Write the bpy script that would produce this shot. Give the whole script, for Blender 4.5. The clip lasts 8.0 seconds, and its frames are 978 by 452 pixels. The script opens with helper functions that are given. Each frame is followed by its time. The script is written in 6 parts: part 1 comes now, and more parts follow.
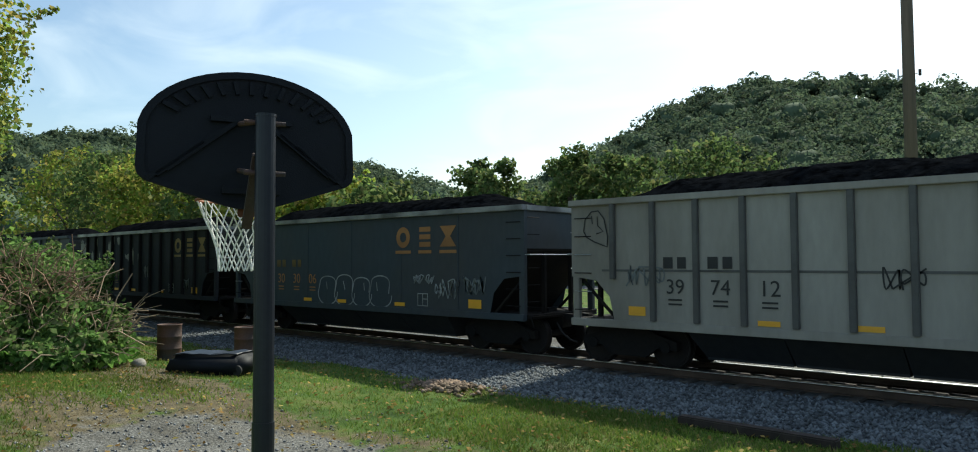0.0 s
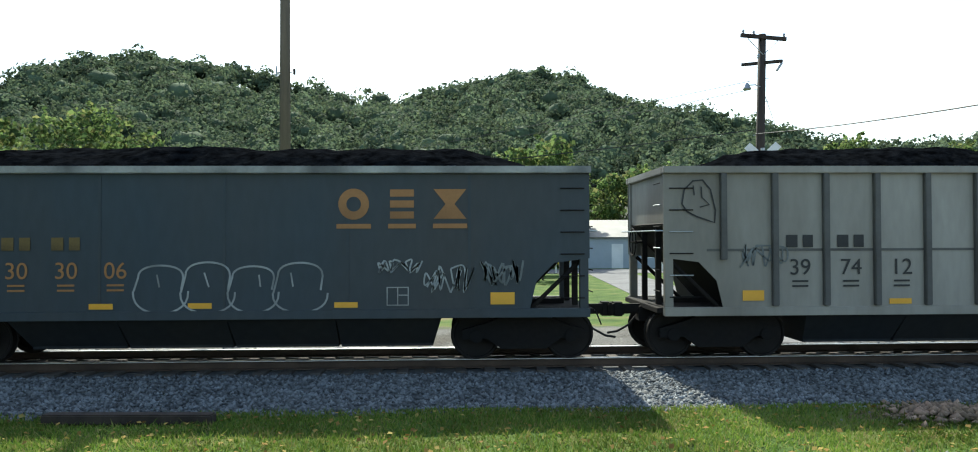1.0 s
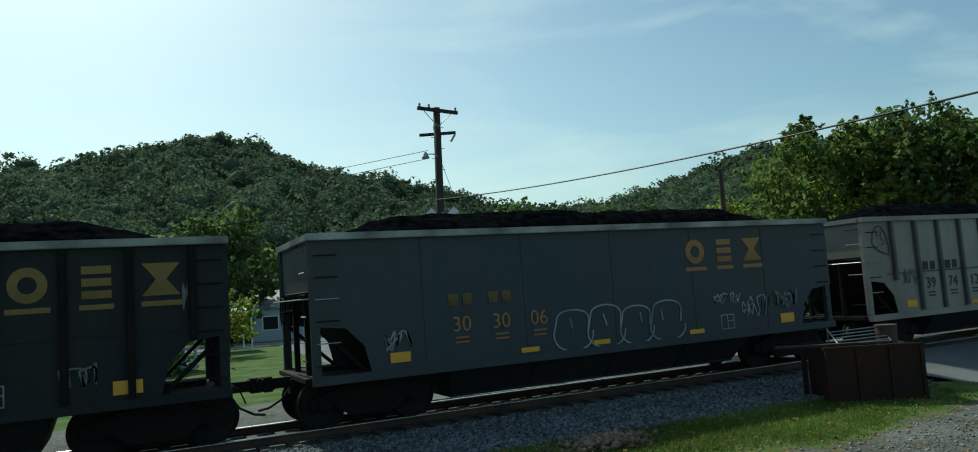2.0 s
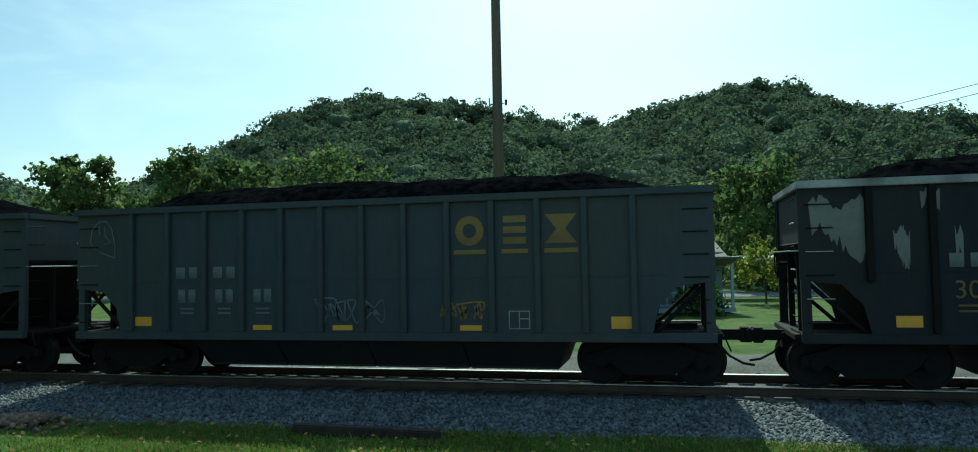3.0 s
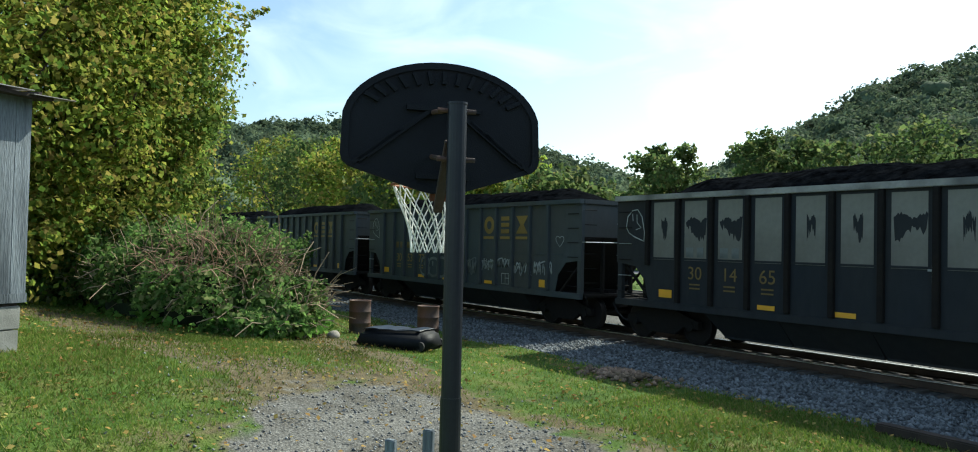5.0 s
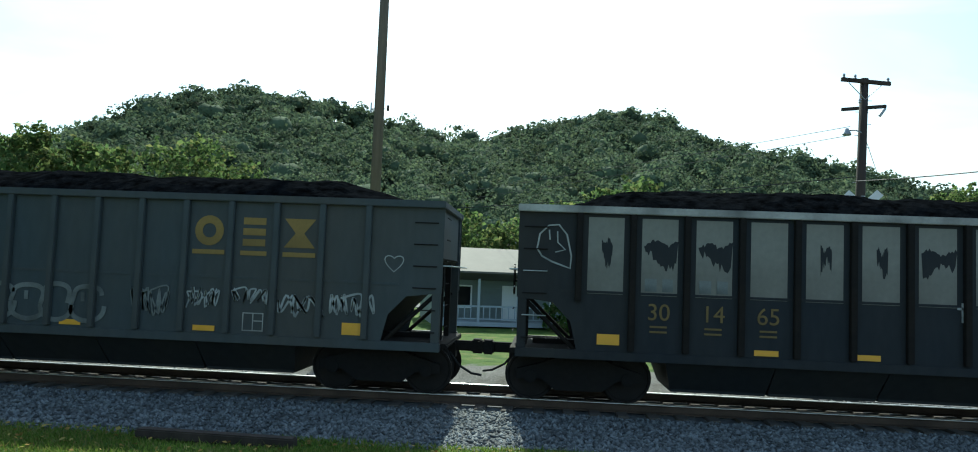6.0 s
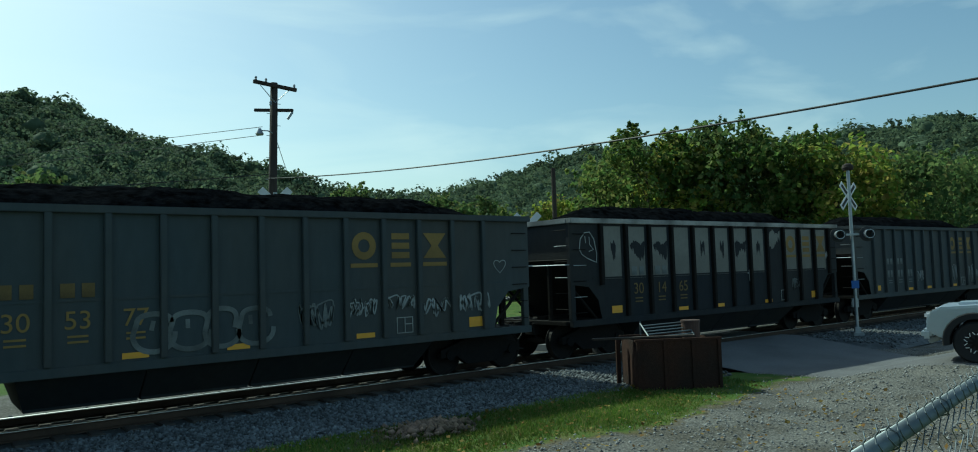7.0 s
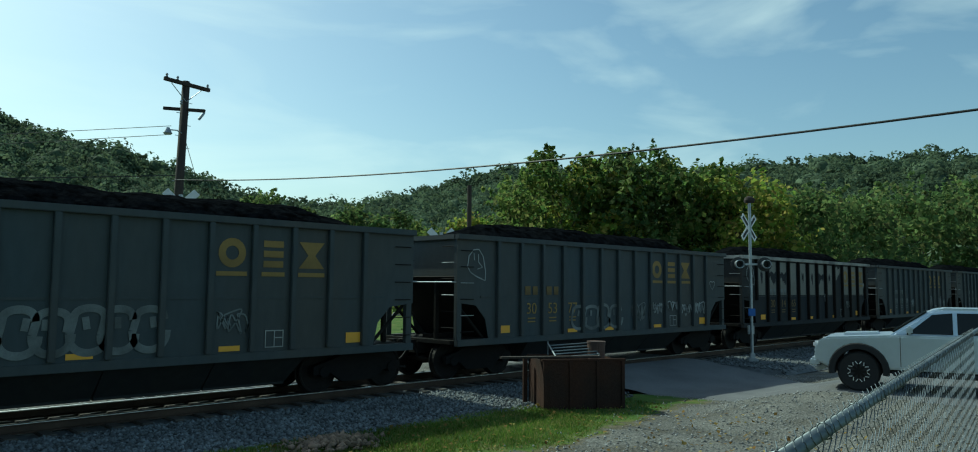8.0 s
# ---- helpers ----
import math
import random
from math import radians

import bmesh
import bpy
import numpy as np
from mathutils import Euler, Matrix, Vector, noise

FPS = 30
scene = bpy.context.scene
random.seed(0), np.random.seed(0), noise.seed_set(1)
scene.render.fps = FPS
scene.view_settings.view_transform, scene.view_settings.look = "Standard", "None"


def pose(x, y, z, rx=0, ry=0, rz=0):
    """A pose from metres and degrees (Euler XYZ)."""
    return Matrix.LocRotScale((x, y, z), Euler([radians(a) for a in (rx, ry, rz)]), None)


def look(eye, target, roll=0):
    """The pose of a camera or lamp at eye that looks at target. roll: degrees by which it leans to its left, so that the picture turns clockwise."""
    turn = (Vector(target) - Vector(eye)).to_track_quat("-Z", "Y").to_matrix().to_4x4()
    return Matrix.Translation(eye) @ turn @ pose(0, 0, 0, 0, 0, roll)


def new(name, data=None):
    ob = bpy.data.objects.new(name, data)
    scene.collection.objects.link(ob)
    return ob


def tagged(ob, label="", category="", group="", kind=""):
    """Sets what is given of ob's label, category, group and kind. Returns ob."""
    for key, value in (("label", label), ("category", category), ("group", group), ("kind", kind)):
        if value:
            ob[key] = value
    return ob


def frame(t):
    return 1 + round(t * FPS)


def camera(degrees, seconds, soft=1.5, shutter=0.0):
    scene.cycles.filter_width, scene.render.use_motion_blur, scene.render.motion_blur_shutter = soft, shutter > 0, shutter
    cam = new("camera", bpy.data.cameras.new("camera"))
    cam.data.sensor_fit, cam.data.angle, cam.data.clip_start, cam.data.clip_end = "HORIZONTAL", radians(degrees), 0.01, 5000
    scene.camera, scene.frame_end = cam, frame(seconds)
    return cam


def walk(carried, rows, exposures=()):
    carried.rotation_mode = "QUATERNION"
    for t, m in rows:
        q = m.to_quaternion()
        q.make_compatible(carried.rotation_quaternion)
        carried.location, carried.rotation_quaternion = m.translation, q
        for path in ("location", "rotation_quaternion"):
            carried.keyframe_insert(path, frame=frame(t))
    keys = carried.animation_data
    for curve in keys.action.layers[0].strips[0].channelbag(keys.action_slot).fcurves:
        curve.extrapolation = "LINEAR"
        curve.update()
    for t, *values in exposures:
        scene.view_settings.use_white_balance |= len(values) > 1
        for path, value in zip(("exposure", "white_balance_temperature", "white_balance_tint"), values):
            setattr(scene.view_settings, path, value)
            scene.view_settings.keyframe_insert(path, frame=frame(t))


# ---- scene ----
cam = camera(65.8, 8.0, soft=1.0)


def gaze(t, yaw, pitch, roll):
    """A row of the camera's path: yaw to the right of the way across the track."""
    # the hand swings a little to the left at the far end of the pan
    sway = 0.0049 * max(0.0, -yaw - 45.0)
    return t, pose(-sway * math.cos(radians(yaw)), sway * math.sin(radians(yaw)), 2.85) @ pose(0, 0, 0, 0, 0, -yaw) @ pose(0, 0, 0, 90 + pitch) @ pose(0, 0, 0, 0, 0, roll)


walk(cam, [gaze(*r) for r in (
    (0.0, -42.19, 2.56, -0.29), (0.2, -33.89, 3.53, -0.31), (0.5, -21.11, 2.49, -0.36), (0.8, -8.41, 0.78, -0.02),
    (1.0, 2.24, 0.90, -0.22), (1.2, 12.62, 1.56, -0.58), (1.5, 23.6, 3.0, -1.8), (1.8, 27.2, 4.4, -3.3),
    (2.1, 24.0, 5.3, -4.6), (2.3, 20.08, 5.40, -4.62), (2.5, 15.48, 4.46, -1.69), (2.7, 5.40, 3.13, -2.43),
    (3.0, -13.68, 2.84, -1.05), (3.2, -25.86, 2.40, -0.53), (3.5, -44.20, 1.81, -2.33), (3.7, -52.16, 1.71, -2.33),
    (4.0, -60.09, 1.77, -0.36), (4.2, -58.11, 1.23, 0.05), (4.75, -56.2, 1.2, 0.9), (5.3, -51.21, 1.49, 1.43),
    (5.5, -44.48, 1.22, 0.97), (5.8, -24.50, 2.49, 1.45), (6.0, -4.17, 3.66, 2.25), (6.2, 17.03, 4.00, 1.48),
    (6.5, 36.15, 3.55, -1.02), (7.0, 37.99, 3.50, -1.83), (7.5, 40.55, 3.73, 0.73), (8.0, 44.51, 4.63, 0.47))],
    [(0.0, 0.5, 6450, -1), (0.5, 0.15, 6100, -13), (0.9, 1.15, 6450, 0), (1.2, 1.15, 6450, 0), (1.8, 0.1, 6300, -12), (2.3, -0.35, 5750, -24), (2.6, -0.3, 5750, -24), (3.0, 0.15, 5750, -24), (3.2, 0.25, 5850, -20), (3.7, 0.5, 6050, -13), (4.0, 0.7, 6250, -7), (5.3, 0.85, 6350, -3), (5.6, 0.95, 6350, -3),
     (6.0, 0.75, 6050, -9), (6.3, 0.0, 6100, -14), (6.6, -0.15, 5800, -21), (8.0, -0.05, 5850, -21)])

# ---- daylight ----
SUN_AZ, SUN_EL = -6.0, 44.0
world = bpy.data.worlds.new("sky")
scene.world = world
world.use_nodes = True
wn, wl = world.node_tree.nodes, world.node_tree.links
sky = wn.new("ShaderNodeTexSky")
sky.sky_type, sky.sun_disc = "NISHITA", False
sky.sun_elevation, sky.sun_rotation = radians(SUN_EL), radians(SUN_AZ)
sky.air_density, sky.dust_density, sky.ozone_density = 1.0, 1.5, 1.2
# thin high cloud: streaks that whiten the sky
ctc, cmap, cno, cr = wn.new("ShaderNodeTexCoord"), wn.new("ShaderNodeMapping"), wn.new("ShaderNodeTexNoise"), wn.new("ShaderNodeMapRange")
cmap.inputs["Scale"].default_value, cmap.inputs["Rotation"].default_value = (0.9, 3.4, 8.5), (0.35, 0.6, 0.4)
cno.inputs["Scale"].default_value, cno.inputs["Detail"].default_value, cno.inputs["Distortion"].default_value = 1.5, 7, 0.6
cr.inputs[1].default_value, cr.inputs[2].default_value, cr.inputs[4].default_value = 0.48, 0.80, 0.42
cmx = wn.new("ShaderNodeMix")
cmx.data_type = "RGBA"
cmx.inputs[7].default_value = (8.5, 8.7, 8.8, 1)
wl.new(ctc.outputs["Generated"], cmap.inputs[0])
wl.new(cmap.outputs[0], cno.inputs["Vector"])
wl.new(cno.outputs[0], cr.inputs[0])
wl.new(cr.outputs[0], cmx.inputs[0])
wl.new(sky.outputs[0], cmx.inputs[6])
wl.new(cmx.outputs[2], wn["Background"].inputs[0])
wn["Background"].inputs[1].default_value = 0.12
sun = new("sun", bpy.data.lights.new("sun", "SUN"))
sun.data.energy, sun.data.angle, sun.data.color = 3.8, radians(0.53), (1.0, 0.94, 0.84)
_a, _e = radians(SUN_AZ), radians(SUN_EL)
sun.matrix_world = look((0, 0, 60), (-math.sin(_a) * math.cos(_e), -math.cos(_a) * math.cos(_e), 60 - math.sin(_e)))


# ---- materials ----
def material(name, base, rough=0.8, metal=0.0, vary=0.25, scale=6.0, second=None, bump=0.0, bump_scale=40.0, island=0.0, obj=0.0, spec=0.5, stretch=(1, 1, 1)):
    """A surface with two scales of variation, optional fine relief, and a change from piece to piece."""
    m = bpy.data.materials.new(name)
    m.use_nodes = True
    n, l = m.node_tree.nodes, m.node_tree.links
    b = n["Principled BSDF"]
    b.inputs["Roughness"].default_value, b.inputs["Metallic"].default_value = rough, metal
    b.inputs["Specular IOR Level"].default_value = spec
    tc, mp = n.new("ShaderNodeTexCoord"), n.new("ShaderNodeMapping")
    mp.inputs["Scale"].default_value = stretch
    l.new(tc.outputs["Object"], mp.inputs[0])
    big, fine = n.new("ShaderNodeTexNoise"), n.new("ShaderNodeTexNoise")
    for t, s, d in ((big, scale * 0.25, 4), (fine, scale * 4, 3)):
        t.inputs["Scale"].default_value, t.inputs["Detail"].default_value = s, d
        l.new(mp.outputs[0], t.inputs["Vector"])
    mix = n.new("ShaderNodeMix")
    mix.data_type = "RGBA"
    c2 = second or tuple(max(0.0, c * (1 - 2 * vary)) for c in base)
    mix.inputs[6].default_value, mix.inputs[7].default_value = (*base, 1), (*c2, 1)
    ramp = n.new("ShaderNodeMapRange")
    ramp.inputs[1].default_value, ramp.inputs[2].default_value = 0.35, 0.68
    l.new(big.outputs[0], ramp.inputs[0])
    l.new(ramp.outputs[0], mix.inputs[0])
    hsv = n.new("ShaderNodeHueSaturation")
    l.new(mix.outputs[2], hsv.inputs["Color"])
    val = n.new("ShaderNodeMath")
    val.operation = "MULTIPLY_ADD"
    val.inputs[1].default_value, val.inputs[2].default_value = vary * 2.0, 1 - vary
    l.new(fine.outputs[0], val.inputs[0])
    last = val
    for source, k in (("ShaderNodeNewGeometry", island), ("ShaderNodeObjectInfo", obj)):
        if k:
            g, r = n.new(source), n.new("ShaderNodeMath")
            r.operation = "MULTIPLY_ADD"
            r.inputs[1].default_value, r.inputs[2].default_value = 2 * k, 1 - k
            l.new(g.outputs["Random Per Island" if island and source.endswith("Geometry") else "Random"], r.inputs[0])
            p = n.new("ShaderNodeMath")
            p.operation = "MULTIPLY"
            l.new(last.outputs[0], p.inputs[0])
            l.new(r.outputs[0], p.inputs[1])
            last = p
    l.new(last.outputs[0], hsv.inputs["Value"])
    l.new(hsv.outputs[0], b.inputs["Base Color"])
    if bump:
        bn, bt = n.new("ShaderNodeBump"), n.new("ShaderNodeTexNoise")
        bt.inputs["Scale"].default_value, bt.inputs["Detail"].default_value = bump_scale, 4
        l.new(mp.outputs[0], bt.inputs["Vector"])
        bn.inputs["Strength"].default_value, bn.inputs["Distance"].default_value = min(1.0, bump), 0.02
        l.new(bt.outputs[0], bn.inputs["Height"])
        l.new(bn.outputs[0], b.inputs["Normal"])
    return m


def leaf_material(name, tints, translucent=0.6, rough=0.8, patch=0.35, swing=0.42):
    """Leaves: each leaf takes its own tint between the given ones; some light passes through."""
    m = bpy.data.materials.new(name)
    m.use_nodes = True
    n, l = m.node_tree.nodes, m.node_tree.links
    b = n["Principled BSDF"]
    b.inputs["Roughness"].default_value = rough
    b.inputs["Specular IOR Level"].default_value = 0.08
    g, ramp = n.new("ShaderNodeNewGeometry"), n.new("ShaderNodeValToRGB")
    l.new(g.outputs["Random Per Island"], ramp.inputs[0])
    e = ramp.color_ramp.elements
    while len(e) < len(tints):
        e.new(0.5)
    for i, c in enumerate(tints):
        e[i].position, e[i].color = i / (len(tints) - 1), (*c, 1)
    no, tc = n.new("ShaderNodeTexNoise"), n.new("ShaderNodeTexCoord")
    no.inputs["Scale"].default_value = patch
    l.new(tc.outputs["Object"], no.inputs["Vector"])
    hsv, mr = n.new("ShaderNodeHueSaturation"), n.new("ShaderNodeMapRange")
    mr.inputs[1].default_value, mr.inputs[2].default_value, mr.inputs[3].default_value, mr.inputs[4].default_value = 0.32, 0.68, 1 - swing, 1 + swing * 1.1
    l.new(no.outputs[0], mr.inputs[0])
    l.new(mr.outputs[0], hsv.inputs["Value"])
    l.new(ramp.outputs[0], hsv.inputs["Color"])
    l.new(hsv.outputs[0], b.inputs["Base Color"])
    tr, mx = n.new("ShaderNodeBsdfTranslucent"), n.new("ShaderNodeMixShader")
    l.new(hsv.outputs[0], tr.inputs[0])
    mx.inputs[0].default_value = translucent
    l.new(b.outputs[0], mx.inputs[1])
    l.new(tr.outputs[0], mx.inputs[2])
    l.new(mx.outputs[0], n["Material Output"].inputs[0])
    return m


M = {}
M["steel_dark"] = material("blackened_steel", (0.012, 0.012, 0.013), 0.85, 0.0, 0.3, 3.0, (0.022, 0.018, 0.015), spec=0.15)
M["car_blue"] = material("weathered_dark_blue_paint", (0.040, 0.058, 0.074), 0.55, 0.0, 0.2, 1.6, (0.054, 0.058, 0.062), spec=0.35, stretch=(1, 1, 0.35))
M["car_teal"] = material("weathered_slate_paint", (0.050, 0.067, 0.078), 0.62, 0.0, 0.2, 1.6, (0.068, 0.069, 0.066), spec=0.32, stretch=(1, 1, 0.35))
# also on all hopper bays, where the black stands for underside shade
M["car_black"] = material("sooty_black_paint_bay_shade", (0.022, 0.027, 0.034), 0.75, 0.0, 0.25, 1.6, (0.036, 0.036, 0.036), spec=0.2, stretch=(1, 1, 0.35))
M["car_grey"] = material("dusty_light_grey_paint", (0.35, 0.33, 0.29), 0.6, 0.0, 0.2, 1.8, (0.20, 0.18, 0.15), stretch=(1, 1, 0.3))
M["bare_aluminium"] = material("bare_aluminium", (0.23, 0.23, 0.205), 0.6, 0.05, 0.22, 2.0, (0.15, 0.143, 0.125))
M["chord_worn"] = material("chipped_chord_paint", (0.42, 0.42, 0.40), 0.5, 0.3, 0.3, 3.5, (0.10, 0.10, 0.10))
M["coal"] = material("coal", (0.009, 0.010, 0.0118), 1.0, 0.0, 0.4, 20.0, bump=1.0, bump_scale=14.0, spec=0.0)
M["wheel_steel"] = material("wheel_steel", (0.024, 0.021, 0.02), 0.7, 0.3, 0.2, 8.0, spec=0.2)
M["rail_side"] = material("rusty_rail", (0.10, 0.065, 0.045), 0.8, 0.2, 0.25, 5.0)
M["rail_top"] = material("polished_rail_head", (0.65, 0.65, 0.64), 0.36, 1.0, 0.05, 10.0)
M["tie"] = material("creosoted_tie", (0.065, 0.052, 0.042), 0.9, 0, 0.3, 6.0, (0.11, 0.10, 0.09), bump=0.6, bump_scale=30, obj=0.25)
M["ballast"] = material("ballast_stone", (0.125, 0.135, 0.142), 0.9, 0, 0.3, 18.0, (0.06, 0.066, 0.07), bump=1.0, bump_scale=22)
M["stone_bits"] = material("ballast_pieces", (0.15, 0.163, 0.172), 0.85, 0, 0.15, 8.0, island=0.6)
M["yard_stone"] = material("yard_stones", (0.25, 0.252, 0.25), 0.9, 0, 0.15, 8.0, island=0.5)
M["orange"] = material("faded_orange_paint", (0.42, 0.20, 0.07), 0.6, 0, 0.2, 4.0)
M["gold"] = material("faded_gold_paint", (0.30, 0.195, 0.05), 0.6, 0, 0.2, 4.0)
M["reflector"] = material("yellow_reflective_sheet", (0.85, 0.43, 0.04), 0.4, 0, 0.08, 6.0)
M["graffiti"] = material("pale_spray_paint", (0.40, 0.42, 0.42), 0.6, 0, 0.25, 8.0)
M["graffiti_dim"] = material("thin_grey_spray_paint", (0.20, 0.22, 0.22), 0.6, 0, 0.3, 8.0)
M["stencil_dark"] = material("black_stencil_paint", (0.03, 0.03, 0.03), 0.6, 0, 0.2, 6.0)
M["stencil_pale"] = material("dirty_white_stencil", (0.42, 0.42, 0.40), 0.6, 0, 0.25, 6.0)
M["black_plastic"] = material("black_moulded_plastic", (0.008, 0.010, 0.015), 0.6, 0, 0.2, 9.0, bump=0.15, bump_scale=120, spec=0.22)
M["pole_paint"] = material("dark_painted_pole", (0.010, 0.013, 0.020), 0.38, 0.0, 0.25, 9.0, (0.02, 0.022, 0.028), spec=0.35)
M["net"] = material("net_cord", (0.80, 0.80, 0.76), 0.9, 0, 0.05, 20)
M["rim"] = material("rusty_orange_rim", (0.30, 0.10, 0.04), 0.6, 0.2, 0.25, 20)
M["drum"] = material("rusty_drum", (0.13, 0.060, 0.040), 0.75, 0.2, 0.35, 7.0, (0.05, 0.045, 0.045), bump=0.3)
M["wood_grey"] = material("silvered_board", (0.20, 0.23, 0.258), 0.85, 0, 0.6, 7.0, (0.055, 0.068, 0.082), bump=0.9, bump_scale=20, obj=0.16, stretch=(3.0, 3.0, 0.30))
M["white_paint"] = material("white_frame_paint", (0.80, 0.80, 0.78), 0.5, 0, 0.06, 6.0)
M["block"] = material("concrete_block", (0.27, 0.27, 0.25), 0.9, 0, 0.2, 9.0, bump=0.5, obj=0.1)
M["tin"] = material("galvanised_tin", (0.45, 0.45, 0.45), 0.45, 0.6, 0.2, 4.0, (0.28, 0.22, 0.18))
M["post_wood"] = material("utility_pole_wood", (0.20, 0.155, 0.115), 0.9, 0, 0.25, 5.0, (0.11, 0.09, 0.07), bump=0.5, stretch=(3, 3, 0.2))
M["dark_wood"] = material("tarred_pole_wood", (0.055, 0.040, 0.032), 0.9, 0, 0.25, 5.0, bump=0.4, stretch=(3, 3, 0.2))
M["galv"] = material("galvanised_steel", (0.42, 0.45, 0.48), 0.42, 0.75, 0.12, 10.0)
M["wire"] = material("black_cable", (0.02, 0.02, 0.02), 0.6, 0, 0.1, 10)
M["asphalt"] = material("worn_asphalt", (0.15, 0.15, 0.155), 0.9, 0, 0.18, 3.0, (0.105, 0.105, 0.11), bump=0.5, bump_scale=60)
M["bark"] = material("bark", (0.11, 0.085, 0.065), 0.95, 0, 0.3, 5.0, bump=0.7, bump_scale=18, stretch=(2, 2, 0.5))
M["twig"] = material("dead_twig", (0.40, 0.30, 0.20), 0.9, 0, 0.2, 5.0, island=0.3)
M["rust_bin"] = material("rusty_bin_steel", (0.055, 0.027, 0.019), 0.9, 0.0, 0.4, 5.0, (0.03, 0.022, 0.019), bump=0.4, spec=0.15)
M["truck_paint"] = material("silver_car_paint", (0.60, 0.67, 0.76), 0.28, 0.6, 0.02, 30)
M["rubber"] = material("tyre_rubber", (0.02, 0.02, 0.021), 0.85, 0, 0.15, 12)
M["dark_glass"] = material("dark_window_glass", (0.008, 0.010, 0.012), 0.12, 0, 0.0, 3, spec=0.3)
M["siding"] = material("pale_blue_siding", (0.42, 0.47, 0.52), 0.7, 0, 0.06, 3.0)
M["house_roof"] = material("weathered_brown_roof", (0.13, 0.12, 0.105), 0.75, 0.0, 0.15, 2.0)
M["green_siding"] = material("grey_green_siding", (0.20, 0.235, 0.225), 0.75, 0, 0.1, 3.0)
M["roof_metal"] = material("pale_metal_roof", (0.24, 0.235, 0.22), 0.6, 0.1, 0.15, 2.0)
M["leaf_far"] = leaf_material("far_wood_leaves", ((0.082, 0.118, 0.076), (0.094, 0.130, 0.079), (0.104, 0.142, 0.081), (0.124, 0.154, 0.083)), 0.48, patch=0.10, swing=0.35)
M["leaf_mid"] = leaf_material("wood_leaves", ((0.07, 0.118, 0.045), (0.108, 0.168, 0.055), (0.15, 0.205, 0.068), (0.20, 0.20, 0.08)))
M["leaf_yellow"] = leaf_material("turning_leaves", ((0.12, 0.21, 0.04), (0.22, 0.30, 0.055), (0.34, 0.35, 0.07), (0.37, 0.29, 0.09)))
M["leaf_crown"] = leaf_material("broad_crown_leaves", ((0.10, 0.165, 0.045), (0.15, 0.24, 0.055), (0.22, 0.30, 0.07), (0.29, 0.27, 0.08)), 0.66)
M["leaf_olive"] = leaf_material("olive_leaves", ((0.06, 0.105, 0.03), (0.10, 0.16, 0.04), (0.16, 0.20, 0.05), (0.20, 0.20, 0.07)))
M["leaf_bush"] = leaf_material("brush_leaves", ((0.05, 0.10, 0.03), (0.10, 0.18, 0.05), (0.15, 0.25, 0.07), (0.24, 0.24, 0.12)), patch=0.8, swing=0.6)
M["leaf_ivy"] = leaf_material("creeper_leaves", ((0.11, 0.24, 0.05), (0.17, 0.33, 0.07), (0.24, 0.40, 0.09)), 0.45, patch=1.2)
M["dead_vine"] = material("dead_brown_vine", (0.27, 0.165, 0.105), 0.9, 0, 0.2, 5.0, island=0.4)
M["grass_blade"] = leaf_material("grass_blades", ((0.08, 0.14, 0.022), (0.13, 0.21, 0.035), (0.18, 0.235, 0.048), (0.28, 0.235, 0.10)), 0.4)
# dark green that stands in for the shade between leaves and crowns
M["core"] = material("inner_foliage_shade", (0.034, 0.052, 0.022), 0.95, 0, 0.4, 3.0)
M["leaf_core"] = material("inner_forest_leaves", (0.098, 0.132, 0.080), 0.95, 0, 0.25, 0.9, (0.075, 0.105, 0.062), bump=0.8, bump_scale=3.0, island=0.25, spec=0.1)
M["fence_wire"] = material("weathered_galvanised_wire", (0.19, 0.22, 0.24), 0.5, 0.5, 0.15, 12.0)
M["dim_gold"] = material("worn_gold_stencil", (0.20, 0.135, 0.045), 0.7, 0, 0.3, 6.0)
M["post_grey"] = material("grimy_grey_rib", (0.12, 0.118, 0.11), 0.65, 0, 0.25, 3.0, (0.07, 0.065, 0.06))


# ---- mesh helpers ----
def part(name, bm, mat, parent=None, label="", loc=None):
    """Links a bmesh or a mesh as one object, under its thing when one is given."""
    if isinstance(bm, bmesh.types.BMesh):
        me = bpy.data.meshes.new(name)
        bm.to_mesh(me)
        bm.free()
    else:
        me = bm
    ob = new(name, me)
    if not me.materials:
        me.materials.append(mat)
    elif me.materials[0] != mat:
        ob.material_slots[0].link = "OBJECT"
        ob.material_slots[0].material = mat
    if parent:
        ob.parent = parent
    if loc is not None:
        ob.matrix_basis = loc if isinstance(loc, Matrix) else Matrix.Translation(loc)
    if label:
        tagged(ob, label)
    return ob


def thing(name, label, category, m=None, group="", kind=""):
    ob = new(name)
    ob.empty_display_size = 0.2
    tagged(ob, label, category, group, kind)
    if m is not None:
        ob.matrix_basis = m
    return ob


